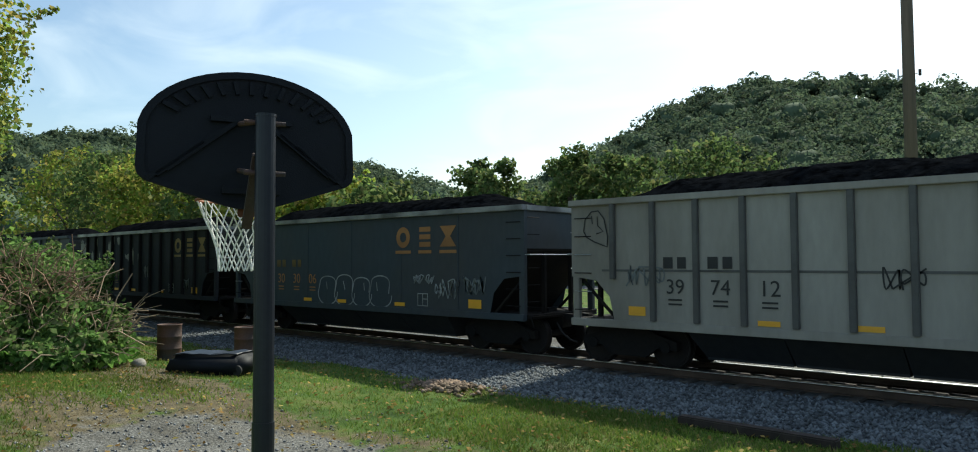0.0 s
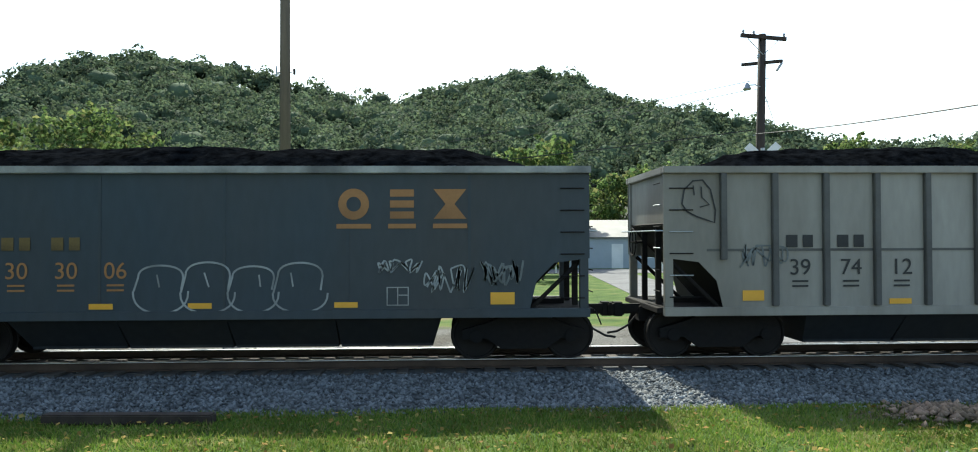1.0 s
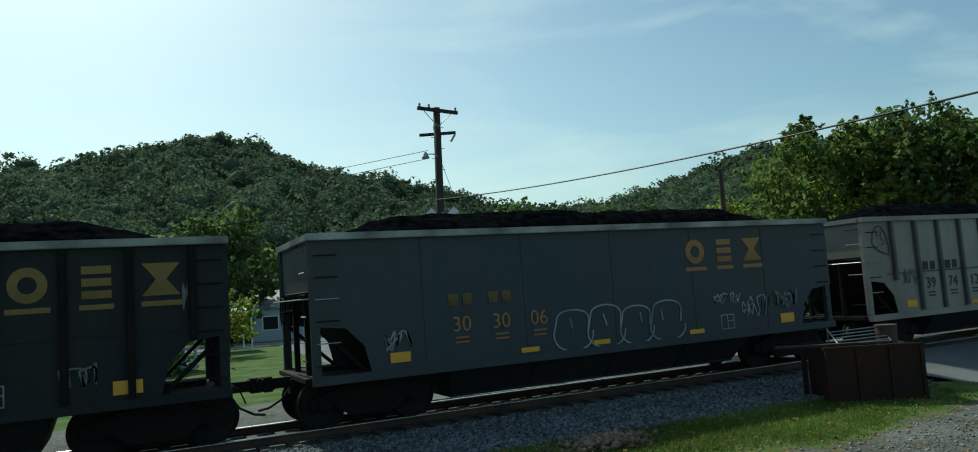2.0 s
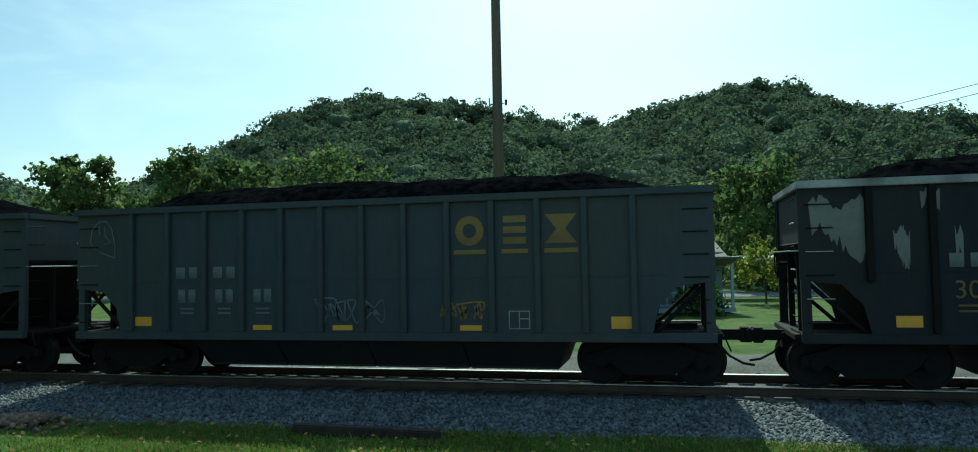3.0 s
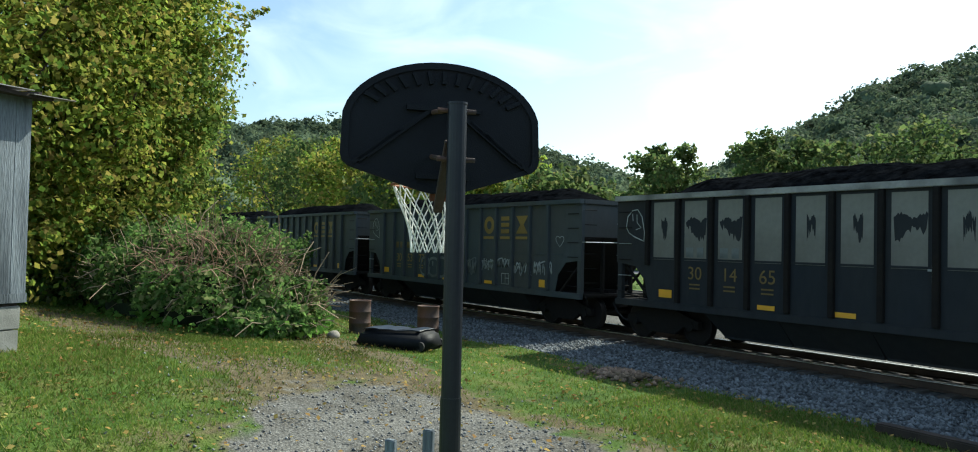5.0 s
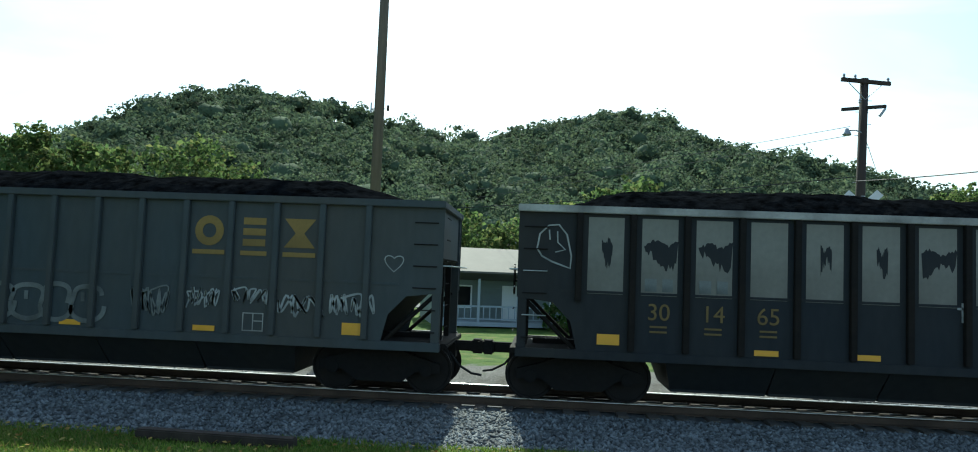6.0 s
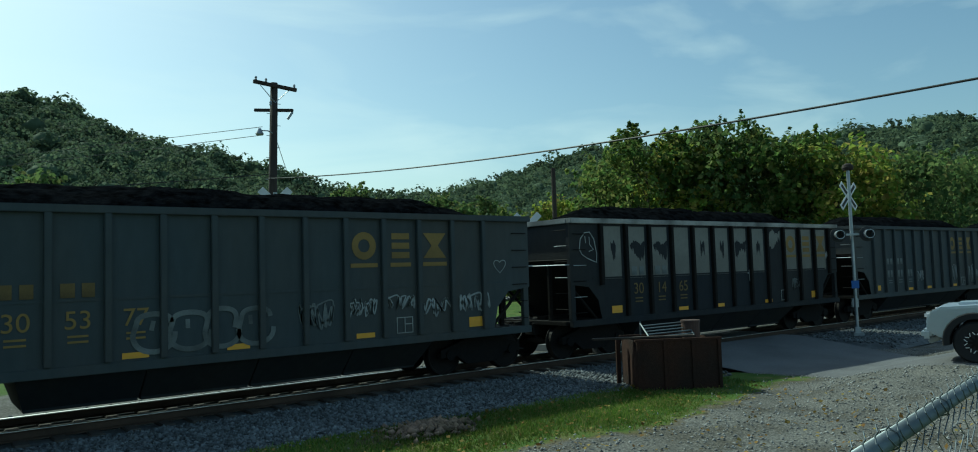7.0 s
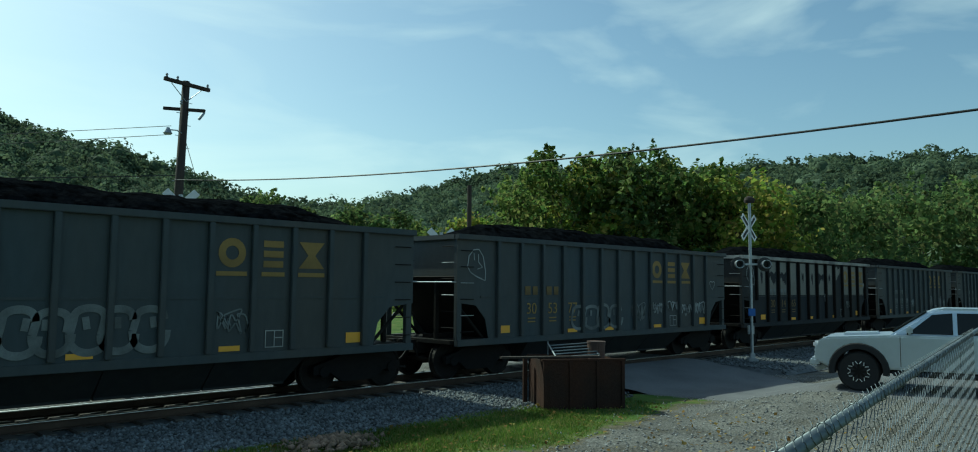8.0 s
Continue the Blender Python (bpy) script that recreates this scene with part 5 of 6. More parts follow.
# ---- the shed ----
def shed():
    """A weathered board shed on blocks, one small window with muntins."""
    u, n = Vector((0.555, -0.832, 0)), Vector((0.832, 0.555, 0))
    c = Vector((-13.98, 0.77, 0))
    gz = 0.96
    m = Matrix((( u.x, -n.x, 0, c.x), (u.y, -n.y, 0, c.y), (0, 0, 1, gz), (0, 0, 0, 1)))
    s = thing("shed", "weathered grey board shed raised on concrete blocks", "shed", m)
    # local: x along the wall, y into the shed, z up
    L, D, z0, z1 = 4.6, 3.4, 0.98, 4.05
    wx0, wx1, wz0, wz1 = 1.18, 2.20, 2.18, 3.14
    front = part("front_wall", boxes(((wx0 / 2, 0.08, (z0 + z1) / 2), (wx0, 0.06, z1 - z0)), (((wx1 + L) / 2, 0.08, (z0 + z1) / 2), (L - wx1, 0.06, z1 - z0)),
                                    (((wx0 + wx1) / 2, 0.08, (z0 + wz0) / 2), (wx1 - wx0, 0.06, wz0 - z0)), (((wx0 + wx1) / 2, 0.08, (wz1 + z1) / 2), (wx1 - wx0, 0.06, z1 - wz1))), M["wood_grey"], s)
    k = 0
    x = 0.0
    rng = random.Random(3)
    while x < L - 0.05:
        w = min(rng.uniform(0.24, 0.34), L - x)
        spans = [(z0 - rng.uniform(0, 0.03), z1)]
        if x + w > wx0 + 0.02 and x < wx1 - 0.02:
            spans = [(z0 - rng.uniform(0, 0.03), wz0), (wz1, z1)]
        for a, b in spans:
            part("board", boxes(((x + w / 2, 0.04 + rng.uniform(-0.004, 0.004), (a + b) / 2), (w - 0.008, 0.022, b - a)), bevel=0.003), M["wood_grey"], front)
        x += w
    side = part("side_wall", boxes(((0.03, D / 2 + 0.1, (z0 + z1) / 2), (0.06, D, z1 - z0))), M["wood_grey"], s)
    for i in range(11):
        part("board", boxes(((-0.012, 0.11 + (i + 0.5) * D / 11, (z0 + z1) / 2), (0.022, D / 11 - 0.008, z1 - z0)), bevel=0.003), M["wood_grey"], side)
    part("back_wall", boxes(((L / 2, D + 0.13, (z0 + z1) / 2), (L, 0.06, z1 - z0))), M["wood_grey"], s)
    part("side_wall", boxes(((L - 0.03, D / 2 + 0.1, (z0 + z1) / 2), (0.06, D, z1 - z0))), M["wood_grey"], s)
    part("floor", boxes(((L / 2, D / 2 + 0.1, z0 - 0.03), (L, D, 0.05))), M["wood_grey"], s)
    part("skirt_board", boxes(((L / 2, 0.03, z0 - 0.09), (L + 0.02, 0.05, 0.15)), bevel=0.006), M["wood_grey"], s)
    roof = part("roof", boxes(((L / 2, D / 2, z1 + 0.09), (L + 0.30, D + 0.5, 0.05), (3, 0, 0))), M["dark_wood"], s)
    for i in range(7):
        part("tin_sheet", boxes(((-0.12 + 0.72 * i, D / 2, z1 + 0.135 + 0.012 * (i % 2)), (0.74, D + 0.62 + rng.uniform(-0.08, 0.08), 0.012), (3 + rng.uniform(-0.5, 0.5), rng.uniform(-2, 2), rng.uniform(-1.5, 1.5)))), M["tin"], roof)
    part("lifted_tin", boxes(((1.35, -0.15, z1 + 0.20), (0.5, 0.45, 0.01), (10, -22, 15))), M["tin"], roof, "bent corner of roofing tin")
    for i in range(8):
        part("rafter_tail", boxes(((0.10 + i * 0.62, -0.10, z1 + 0.02), (0.06, 0.34, 0.10), (3, 0, 0))), M["dark_wood"], roof)
    win = part("window", boxes(((wx0 - 0.035, 0.02, (wz0 + wz1) / 2), (0.09, 0.07, wz1 - wz0 + 0.14)), ((wx1 + 0.035, 0.02, (wz0 + wz1) / 2), (0.09, 0.07, wz1 - wz0 + 0.14)),
                             (((wx0 + wx1) / 2, 0.02, wz1 + 0.035), (wx1 - wx0 - 0.02, 0.07, 0.07)), (((wx0 + wx1) / 2, 0.0, wz0 - 0.035), (wx1 - wx0 - 0.02, 0.11, 0.07))), M["white_paint"], s, "white double-hung window with small panes")
    mid = (wz0 + wz1) / 2
    part("meeting_rail", boxes((((wx0 + wx1) / 2, 0.04, mid), (wx1 - wx0 - 0.02, 0.05, 0.055))), M["white_paint"], win)
    for i in (1, 2):
        x = wx0 + (wx1 - wx0) * i / 3
        part("muntin", boxes(((x, 0.055, mid), (0.022, 0.02, wz1 - wz0))), M["white_paint"], win)
    for z in ((wz0 + mid) / 2, (mid + wz1) / 2):
        part("muntin", boxes((((wx0 + wx1) / 2, 0.057, z), (wx1 - wx0, 0.02, 0.022))), M["white_paint"], win)
    for i in range(3):
        for j in range(4):
            w, h = (wx1 - wx0) / 3, (wz1 - wz0) / 4
            part("pane", boxes(((wx0 + w * (i + 0.5), 0.075, wz0 + h * (j + 0.5)), (w - 0.02, 0.004, h - 0.02))), M["dark_glass"], win)
    for x, y in ((0.30, 0.25), (2.3, 0.25), (4.3, 0.25), (0.30, 3.0), (4.3, 3.0)):
        pier = part("block_pier", boxes(((x, y, 0.205), (0.44, 0.40, 0.37)), bevel=0.012), M["block"], s)
        part("block", boxes(((x - 0.02, y, 0.585), (0.44, 0.40, 0.36)), bevel=0.012), M["block"], pier)
        part("shim", boxes(((x, y, 0.79), (0.40, 0.34, 0.05))), M["dark_wood"], pier)
    part("joist", boxes(((L / 2, 0.35, z0 - 0.11), (L, 0.09, 0.10))), M["dark_wood"], s)
    # oddments stored under the floor
    junk = thing("lumber_stack", "old boards and scraps stored under the shed", "lumber", m @ pose(1.0, 0.9, -0.02))
    for i in range(6):
        part("plank", boxes(((0.5 + 0.06 * i, 0.1 * i, 0.06 + 0.075 * (i // 2)), (1.4, 0.16, 0.05), (0, 0, 4 * i - 10))), M["twig"] if i % 2 else M["wood_grey"], junk)


shed()


# ---- poles, wires and signals ----
def tall_pole():
    p = thing("utility_pole", "tall plain wooden pole beyond the track", "utility pole", pose(-6.85, 30.0, 0.2), group="poles")
    # upper shaft, out of view, is lengthened so its shadow reaches the yard
    smooth(part("shaft", tubes(((0, 0, -0.2), (0, 0, 23.5), 0.235, 0.16), seg=16), M["post_wood"], p))
    br = part("bracket", tubes(((-0.34, 0, 9.2), (0.28, 0, 9.2), 0.02)), M["galv"], p)
    part("insulator", tubes(((0.36, 0, 9.12), (0.36, 0, 9.34), 0.05), seg=10), M["dark_wood"], p)
    part("spool", tubes(((-0.34, 0, 9.05), (-0.34, 0, 9.45), 0.03), seg=10), M["galv"], p)


tall_pole()
TX, TY = polar(21.75, 28.0)


def line_pole():
    p = thing("utility_pole", "dark wooden utility pole with crossarms and a yard lamp", "utility pole", pose(TX, TY, 0.2, 0, 1.5, 0), group="poles")
    smooth(part("shaft", tubes(((0, 0, -0.2), (0, 0, 9.75), 0.19, 0.13), seg=14), M["dark_wood"], p))
    part("crossarm", boxes(((0, -0.12, 9.62), (1.62, 0.10, 0.13), (0, 3, 0)), bevel=0.008), M["dark_wood"], p)
    part("crossarm", boxes(((0, 0.02, 8.75), (0.09, 1.7, 0.11), (6, 0, 30)), bevel=0.008), M["dark_wood"], p)
    for x, z in ((-0.72, 9.78), (-0.35, 9.76), (0.72, 9.70)):
        part("insulator", lathe([(0.025, -0.08), (0.05, -0.04), (0.03, 0.0), (0.05, 0.03), (0.03, 0.08)], 10), M["galv"], p, loc=(x, -0.12, z))
    for s in (-1, 1):
        part("arm_brace", tubes(((s * 0.55, -0.12, 9.56), (0, -0.12, 9.0), 0.015)), M["galv"], p)
        part("insulator", lathe([(0.025, -0.08), (0.05, -0.04), (0.03, 0.0), (0.05, 0.03), (0.03, 0.08)], 10), M["galv"], p, loc=(s * 0.40, s * 0.7, 8.72 + 0.08))
    part("transformer_fuse", tubes(((0.45, -0.2, 8.45), (0.62, -0.2, 8.72), 0.05), seg=10), M["galv"], p)
    lamp = part("lamp_arm", polyline(bmesh.new(), [(0, -0.1, 7.85), (-0.25, -0.1, 7.95), (-0.48, -0.1, 7.93)], 0.022), M["galv"], p)
    part("lamp_head", lathe([(0.05, 0.14), (0.09, 0.05), (0.15, -0.06), (0.12, -0.10)], 14), M["galv"], lamp, loc=(-0.55, -0.1, 7.86))
    for k in range(8):
        part("step_bolt", tubes(((0, 0, 6.2 + 0.4 * k), (0.26 if k % 2 else -0.26, 0, 6.2 + 0.4 * k), 0.012), seg=6), M["galv"], p)


line_pole()


def cable(a, b, sag, r, label):
    a, b = Vector(a), Vector(b)
    pts = [a.lerp(b, k / 28) - Vector((0, 0, sag * 4 * (k / 28) * (1 - k / 28))) for k in range(29)]
    tagged(part("cable", polyline(bmesh.new(), pts, r, 6), M["wire"]), label, "cable", "overhead cables")


cable((TX, TY, 6.45), (12.25, -3.6, 5.44), 0.50, 0.019, "thick black service cable sagging from the pole")
cable((TX + 0.1, TY, 8.5), (TX + 16.5, TY + 30, 3.2), 0.3, 0.012, "thin guy wire from the utility pole")
cable((TX - 0.2, TY, 8.3), (-45, 110, 10.5), 0.8, 0.011, "thin power line to the far pole")
cable((TX - 0.2, TY, 8.0), (-45, 112, 9.6), 0.8, 0.011, "thin power line to the far pole")
cable((TX, TY, 6.6), (-45, 40, 6.0), 1.4, 0.018, "low cable along the far side of the track")


def crossing_signal():
    x, y = polar(63.6, 28.3)
    z = 0.33
    s = thing("crossing_signal", "silver level crossing signal with crossbuck and twin lamps", "crossing signal", pose(x, y, z, 0, 0, -48))
    h = 5.98 - z
    part("mast", tubes(((0, 0, 0), (0, 0, h), 0.055), seg=14), M["galv"], s)
    part("base", boxes(((0, 0, 0.06), (0.34, 0.34, 0.12)), ((0, 0, 0.2), (0.18, 0.18, 0.2)), bevel=0.02), M["galv"], s)
    bell = part("bell", lathe([(0.03, -0.10), (0.16, -0.08), (0.19, 0.0), (0.16, 0.10), (0.06, 0.15)], 18), M["dark_wood"], s, loc=(0, 0, h + 0.02))
    for a in (42, -42):
        blade = part("crossbuck_blade", boxes(((0, 0, 0), (1.22, 0.012, 0.23), (0, a, 0)), bevel=0.003), M["white_paint"], s, loc=pose(-0.05, -0.06 - (0.014 if a > 0 else 0), h - 0.95, 0, 0, 45))
        for k in (-0.33, 0.33):
            part("lettering_bar", boxes(((k * math.cos(radians(a)), -0.009, -k * math.sin(radians(a))), (0.42, 0.003, 0.10), (0, a, 0))), M["stencil_dark"], blade)
    arm = part("lamp_arm", boxes(((0, -0.08, h - 2.25), (1.30, 0.06, 0.07)), bevel=0.01), M["galv"], s)
    for sx in (-1, 1):
        part("lamp_disc", lathe([(0.25, 0.0), (0.25, 0.02), (0.02, 0.03)], 24), M["stencil_dark"], arm, loc=pose(sx * 0.46, -0.10, h - 2.25, 90, 0, 0))
        part("lamp_hood", lathe([(0.14, 0.0), (0.15, 0.28), (0.13, 0.28), (0.12, 0.0)], 18), M["galv"], arm, loc=pose(sx * 0.46, -0.12, h - 2.25, 90, 0, 0))
        part("lamp_hood", lathe([(0.14, 0.0), (0.15, 0.28), (0.13, 0.28), (0.12, 0.0)], 18), M["galv"], arm, loc=pose(sx * 0.46 + 0.1, 0.0, h - 2.25, -90, 0, 0))
    part("notice", boxes(((0, -0.065, 1.72), (0.24, 0.01, 0.26)), bevel=0.003), material("blue_notice", (0.03, 0.12, 0.42), 0.5, 0, 0.05), s, "small blue notice plate")
    part("junction_box", boxes(((0.0, 0.1, 1.1), (0.20, 0.16, 0.30)), bevel=0.01), M["galv"], s)
    # fallen bits at its foot
    g = thing("gate_arm_stub", "broken crossing gate arm lying by the signal", "gate arm", pose(x + 0.6, y - 3.2, ground_z(x + 0.6, y - 3.2)))
    part("arm", tubes(((-0.5, 0.2, 0.9), (0.35, 0, 0.12), 0.04)), M["galv"], g)
    part("stand", boxes(((0.45, 0, 0.09), (0.7, 0.3, 0.18)), bevel=0.03), M["block"], g)


crossing_signal()


def far_crossbuck(az, d, topz, label):
    x, y = polar(az, d)
    t = thing("crossbuck_sign", label, "crossbuck", pose(x, y, 0.2, 0, 0, -az), group="far crossbucks")
    part("post", tubes(((0, 0, 0), (0, 0, topz - 0.2), 0.06), seg=12), M["galv"], t)
    for a in (45, -45):
        part("blade", boxes(((0, -0.07 - (0.014 if a > 0 else 0), topz - 0.55), (1.22, 0.012, 0.23), (0, a, 0)), bevel=0.003), M["white_paint"], t)


far_crossbuck(22.2, 23.5, 5.45, "white crossbuck sign beyond the track")
far_crossbuck(40.9, 26.5, 4.75, "white crossbuck sign beyond the track")


def far_post():
    x, y = polar(43.0, 30.0)
    tagged(part("post", tubes(((0, 0, 0), (0, 0, 6.7), 0.10, 0.09), seg=10), M["dark_wood"], loc=(x, y, 0.2)), "short dark post standing by the crossing", "post")


far_post()


# ---- by the crossing ----
def scrap_bin():
    """A rusty steel box with loose frames and a plank across its top."""
    x, y = polar(51.0, 16.9)
    z = ground_z(x, y)
    t = thing("scrap_bin", "rusty steel scrap box with wire racks on top", "bin", pose(x, y, z, 0, 0, -33))
    w, d, h = 1.75, 1.25, 1.0
    for sy in (-1, 1):
        part("side", boxes(((0, sy * d / 2, h / 2), (w, 0.03, h)), bevel=0.006), M["rust_bin"], t)
    for sx in (-1, 1):
        part("end", boxes(((sx * (w / 2 - 0.016), 0, h / 2), (0.03, d - 0.032, h)), bevel=0.006), M["rust_bin"], t)
    part("floor", boxes(((0, 0, 0.08), (w - 0.07, d - 0.07, 0.03))), M["rust_bin"], t)
    for sx in (-0.86, -0.3, 0.3, 0.86):
        part("stiffener", boxes(((sx, -d / 2 - 0.035, h / 2), (0.07, 0.04, h)), bevel=0.005), M["rust_bin"], t)
    part("top_edge", boxes(((0, -d / 2, h + 0.02), (w + 0.1, 0.07, 0.05)), ((0, d / 2, h + 0.02), (w + 0.1, 0.07, 0.05)), bevel=0.005), M["rust_bin"], t)
    plank = tagged(part("plank", boxes(((0, 0, 0), (2.2, 0.16, 0.04)), bevel=0.004), M["dark_wood"], loc=t.matrix_basis @ pose(-0.65, -0.35, h + 0.065)), "weathered plank laid over the scrap box", "plank")
    rack = thing("wire_rack", "bent wire rack resting on the scrap box", "rack", t.matrix_basis @ pose(0.05, 0.1, h + 0.045))
    for i in range(5):
        part("bar", tubes(((-0.55, -0.3 + 0.15 * i, 0.05 * i), (0.45, -0.3 + 0.15 * i, 0.05 * i + 0.06), 0.014), seg=6), M["fence_wire"], rack)
    for sx in (-0.55, 0.45):
        part("frame_bar", tubes(((sx, -0.3, 0.02), (sx, 0.32, 0.26), 0.018), seg=6), M["fence_wire"], rack)
        part("leg", tubes(((sx, 0.3, 0.0), (sx, 0.3, 0.30), 0.016), seg=6), M["fence_wire"], rack)
    drum_top = thing("bucket", "dull plastic bucket standing in the scrap box", "bucket", t.matrix_basis @ pose(0.55, 0.15, 0.10))
    part("shell", lathe([(0.15, 0.0), (0.20, 1.22), (0.21, 1.22), (0.21, 1.26), (0.17, 1.26)], 20), M["drum"], drum_top)
    part("pallet_slat", boxes(((-1.05, 0.3, 0.5), (0.09, 0.09, 1.0)), bevel=0.006), M["rust_bin"], t)


scrap_bin()


def pickup():
    """A silver double-cab pickup facing the track; origin on the ground under its middle, nose towards +x."""
    fx, fy = polar(70.4, 18.3)
    head = radians(106)
    hx, hy = math.cos(head), math.sin(head)
    cx, cy = fx - 1.78 * hx, fy - 1.78 * hy
    # the near wheels stand 0.8 m to the camera's side
    cx, cy = cx + 0.80 * hy, cy - 0.80 * hx
    gz = ground_z(fx, fy) + 0.02
    t = thing("pickup_truck", "silver double-cab pickup truck waiting at the crossing", "pickup truck", pose(cx, cy, gz, 0, 0, math.degrees(head)))
    W = 0.93
    paint = M["truck_paint"]

    def slab(outline, half, inset=0.0):
        """A side outline pushed across the truck's width, softened."""
        bm = prism(outline, 2 * half)
        bmesh.ops.translate(bm, vec=(0, -half, 0), verts=bm.verts[:])
        bmesh.ops.bevel(bm, geom=[e for e in bm.edges], offset=0.045, segments=2, affect="EDGES", clamp_overlap=True)
        return bm
    arch = lambda x, r=0.50: [(x + r * math.cos(a), 0.44 + r * math.sin(a)) for a in np.radians(np.linspace(5, 175, 9))]
    low = [(2.62, 0.62), (2.66, 0.80), (2.60, 1.02), (2.42, 1.14), (1.15, 1.22), (-2.66, 1.22), (-2.70, 0.62), (-2.42, 0.52)] + arch(-1.78)[::-1] + [(-1.20, 0.50), (1.20, 0.50)] + arch(1.78)[::-1] + [(2.36, 0.50)]
    body = part("body", slab(low, W), paint, t)
    cab = [(1.20, 1.20), (0.42, 1.74), (0.20, 1.80), (-0.95, 1.80), (-1.18, 1.70), (-1.28, 1.20)]
    bm = prism(cab, 2 * 0.80)
    bmesh.ops.translate(bm, vec=(0, -0.80, 0), verts=bm.verts[:])
    for v in bm.verts:
        if v.co.z > 1.5:
            v.co.y *= 0.86
    bmesh.ops.bevel(bm, geom=bm.edges[:], offset=0.05, segments=2, affect="EDGES", clamp_overlap=True)
    part("cab", bm, paint, t)
    for s in (-1, 1):
        for k, pane in enumerate(([(0.84, 1.26), (0.38, 1.66), (0.02, 1.70), (0.02, 1.26)], [(-0.06, 1.26), (-0.06, 1.70), (-0.86, 1.70), (-1.10, 1.26)])):
            bm = bmesh.new()
            f = bm.faces.new([bm.verts.new((x, s * (0.812 - max(0, z - 1.22) * 0.20 + 0.004), z)) for x, z in pane])
            r = bmesh.ops.extrude_face_region(bm, geom=[f])
            bmesh.ops.translate(bm, vec=(0, -s * 0.02, 0), verts=[q for q in r["geom"] if isinstance(q, bmesh.types.BMVert)])
            bmesh.ops.recalc_face_normals(bm, faces=bm.faces[:])
            part("side_window", bm, M["dark_glass"], t)
        for x in (0.02, -1.08):
            part("door_handle", boxes(((x + 0.05, s * (W + 0.012), 1.08), (0.20, 0.03, 0.035)), bevel=0.01), M["galv"], t)
            part("door_seam", boxes(((x - 0.10, s * (W + 0.001), 0.88), (0.012, 0.004, 0.62))), M["rubber"], t)
        part("door_seam", boxes(((0.98, s * (W + 0.001), 0.88), (0.012, 0.004, 0.62))), M["rubber"], t)
        mirror = part("mirror", boxes(((0.80, s * (W + 0.10), 1.34), (0.12, 0.22, 0.17)), bevel=0.035), paint, t)
        part("mirror_stem", boxes(((0.82, s * (W - 0.04), 1.26), (0.06, 0.16, 0.05)), bevel=0.01), M["rubber"], mirror)
        for x in (1.78, -1.78):
            bm = bmesh.new()
            a = [(x + r * math.cos(q), s * (W + o), 0.44 + r * math.sin(q)) for r, o in ((0.60, 0.0), (0.58, 0.06), (0.47, 0.06), (0.45, -0.25)) for q in np.radians(np.linspace(-8, 188, 15))]
            vs = [bm.verts.new(q) for q in a]
            for b in range(3):
                for i in range(14):
                    bm.faces.new((vs[b * 15 + i], vs[b * 15 + i + 1], vs[(b + 1) * 15 + i + 1], vs[(b + 1) * 15 + i]))
            bmesh.ops.recalc_face_normals(bm, faces=bm.faces[:])
            part("fender_flare", bm, M["rubber"], t)
            wheel = part("wheel", lathe([(0.22, -0.12), (0.38, -0.13), (0.42, -0.09), (0.43, 0.0), (0.42, 0.09), (0.38, 0.13), (0.22, 0.12)], 28), M["rubber"], t, loc=pose(x, s * 0.80, 0.43, 90, 0, 0))
            part("rim", lathe([(0.23, -0.10), (0.24, 0.10), (0.20, 0.06), (0.06, 0.05)], 24), M["steel_dark"], wheel, loc=pose(0, 0, 0, 180 if s > 0 else 0, 0, 0) if s > 0 else None)
            for k in range(8):
                q = k * math.pi / 4
                part("spoke", boxes(((0.125 * math.cos(q), 0.125 * math.sin(q), -s * 0.118), (0.17, 0.05, 0.03), (0, 0, 45 * k)), bevel=0.006), M["steel_dark"], wheel)
                part("spoke_tip", boxes(((0.19 * math.cos(q + 0.2), 0.19 * math.sin(q + 0.2), -s * 0.134), (0.075, 0.016, 0.012), (0, 0, 45 * k + 40)), ((0.19 * math.cos(q - 0.2), 0.19 * math.sin(q - 0.2), -s * 0.134), (0.075, 0.016, 0.012), (0, 0, 45 * k - 40)), bevel=0.003), M["white_paint"], wheel, "machined bright spoke edges")
            part("hub_cap", lathe([(0.06, -0.02), (0.06, 0.02), (0.02, 0.03)], 12), M["steel_dark"], wheel, loc=(0, 0, -s * 0.135))
        part("headlight", boxes(((2.52, s * 0.70, 0.97), (0.24, 0.40, 0.15), (0, 0, s * -16)), bevel=0.04), M["lens"], t)
        part("fog_lamp", boxes(((2.62, s * 0.66, 0.66), (0.10, 0.18, 0.12)), bevel=0.03), M["lens"], t)
        part("running_board", tubes(((1.15, s * 0.92, 0.42), (-1.15, s * 0.92, 0.42), 0.045), seg=10), M["rubber"], t)
    part("windscreen", boxes(((0.80, 0, 1.50), (0.02, 1.36, 0.78), (0, -55, 0))), M["dark_glass"], t)
    part("grille", boxes(((2.64, 0, 0.88), (0.06, 0.95, 0.28)), bevel=0.02), M["rubber"], t)
    part("front_bumper", boxes(((2.66, 0, 0.58), (0.20, 1.72, 0.20)), bevel=0.05), paint, t)
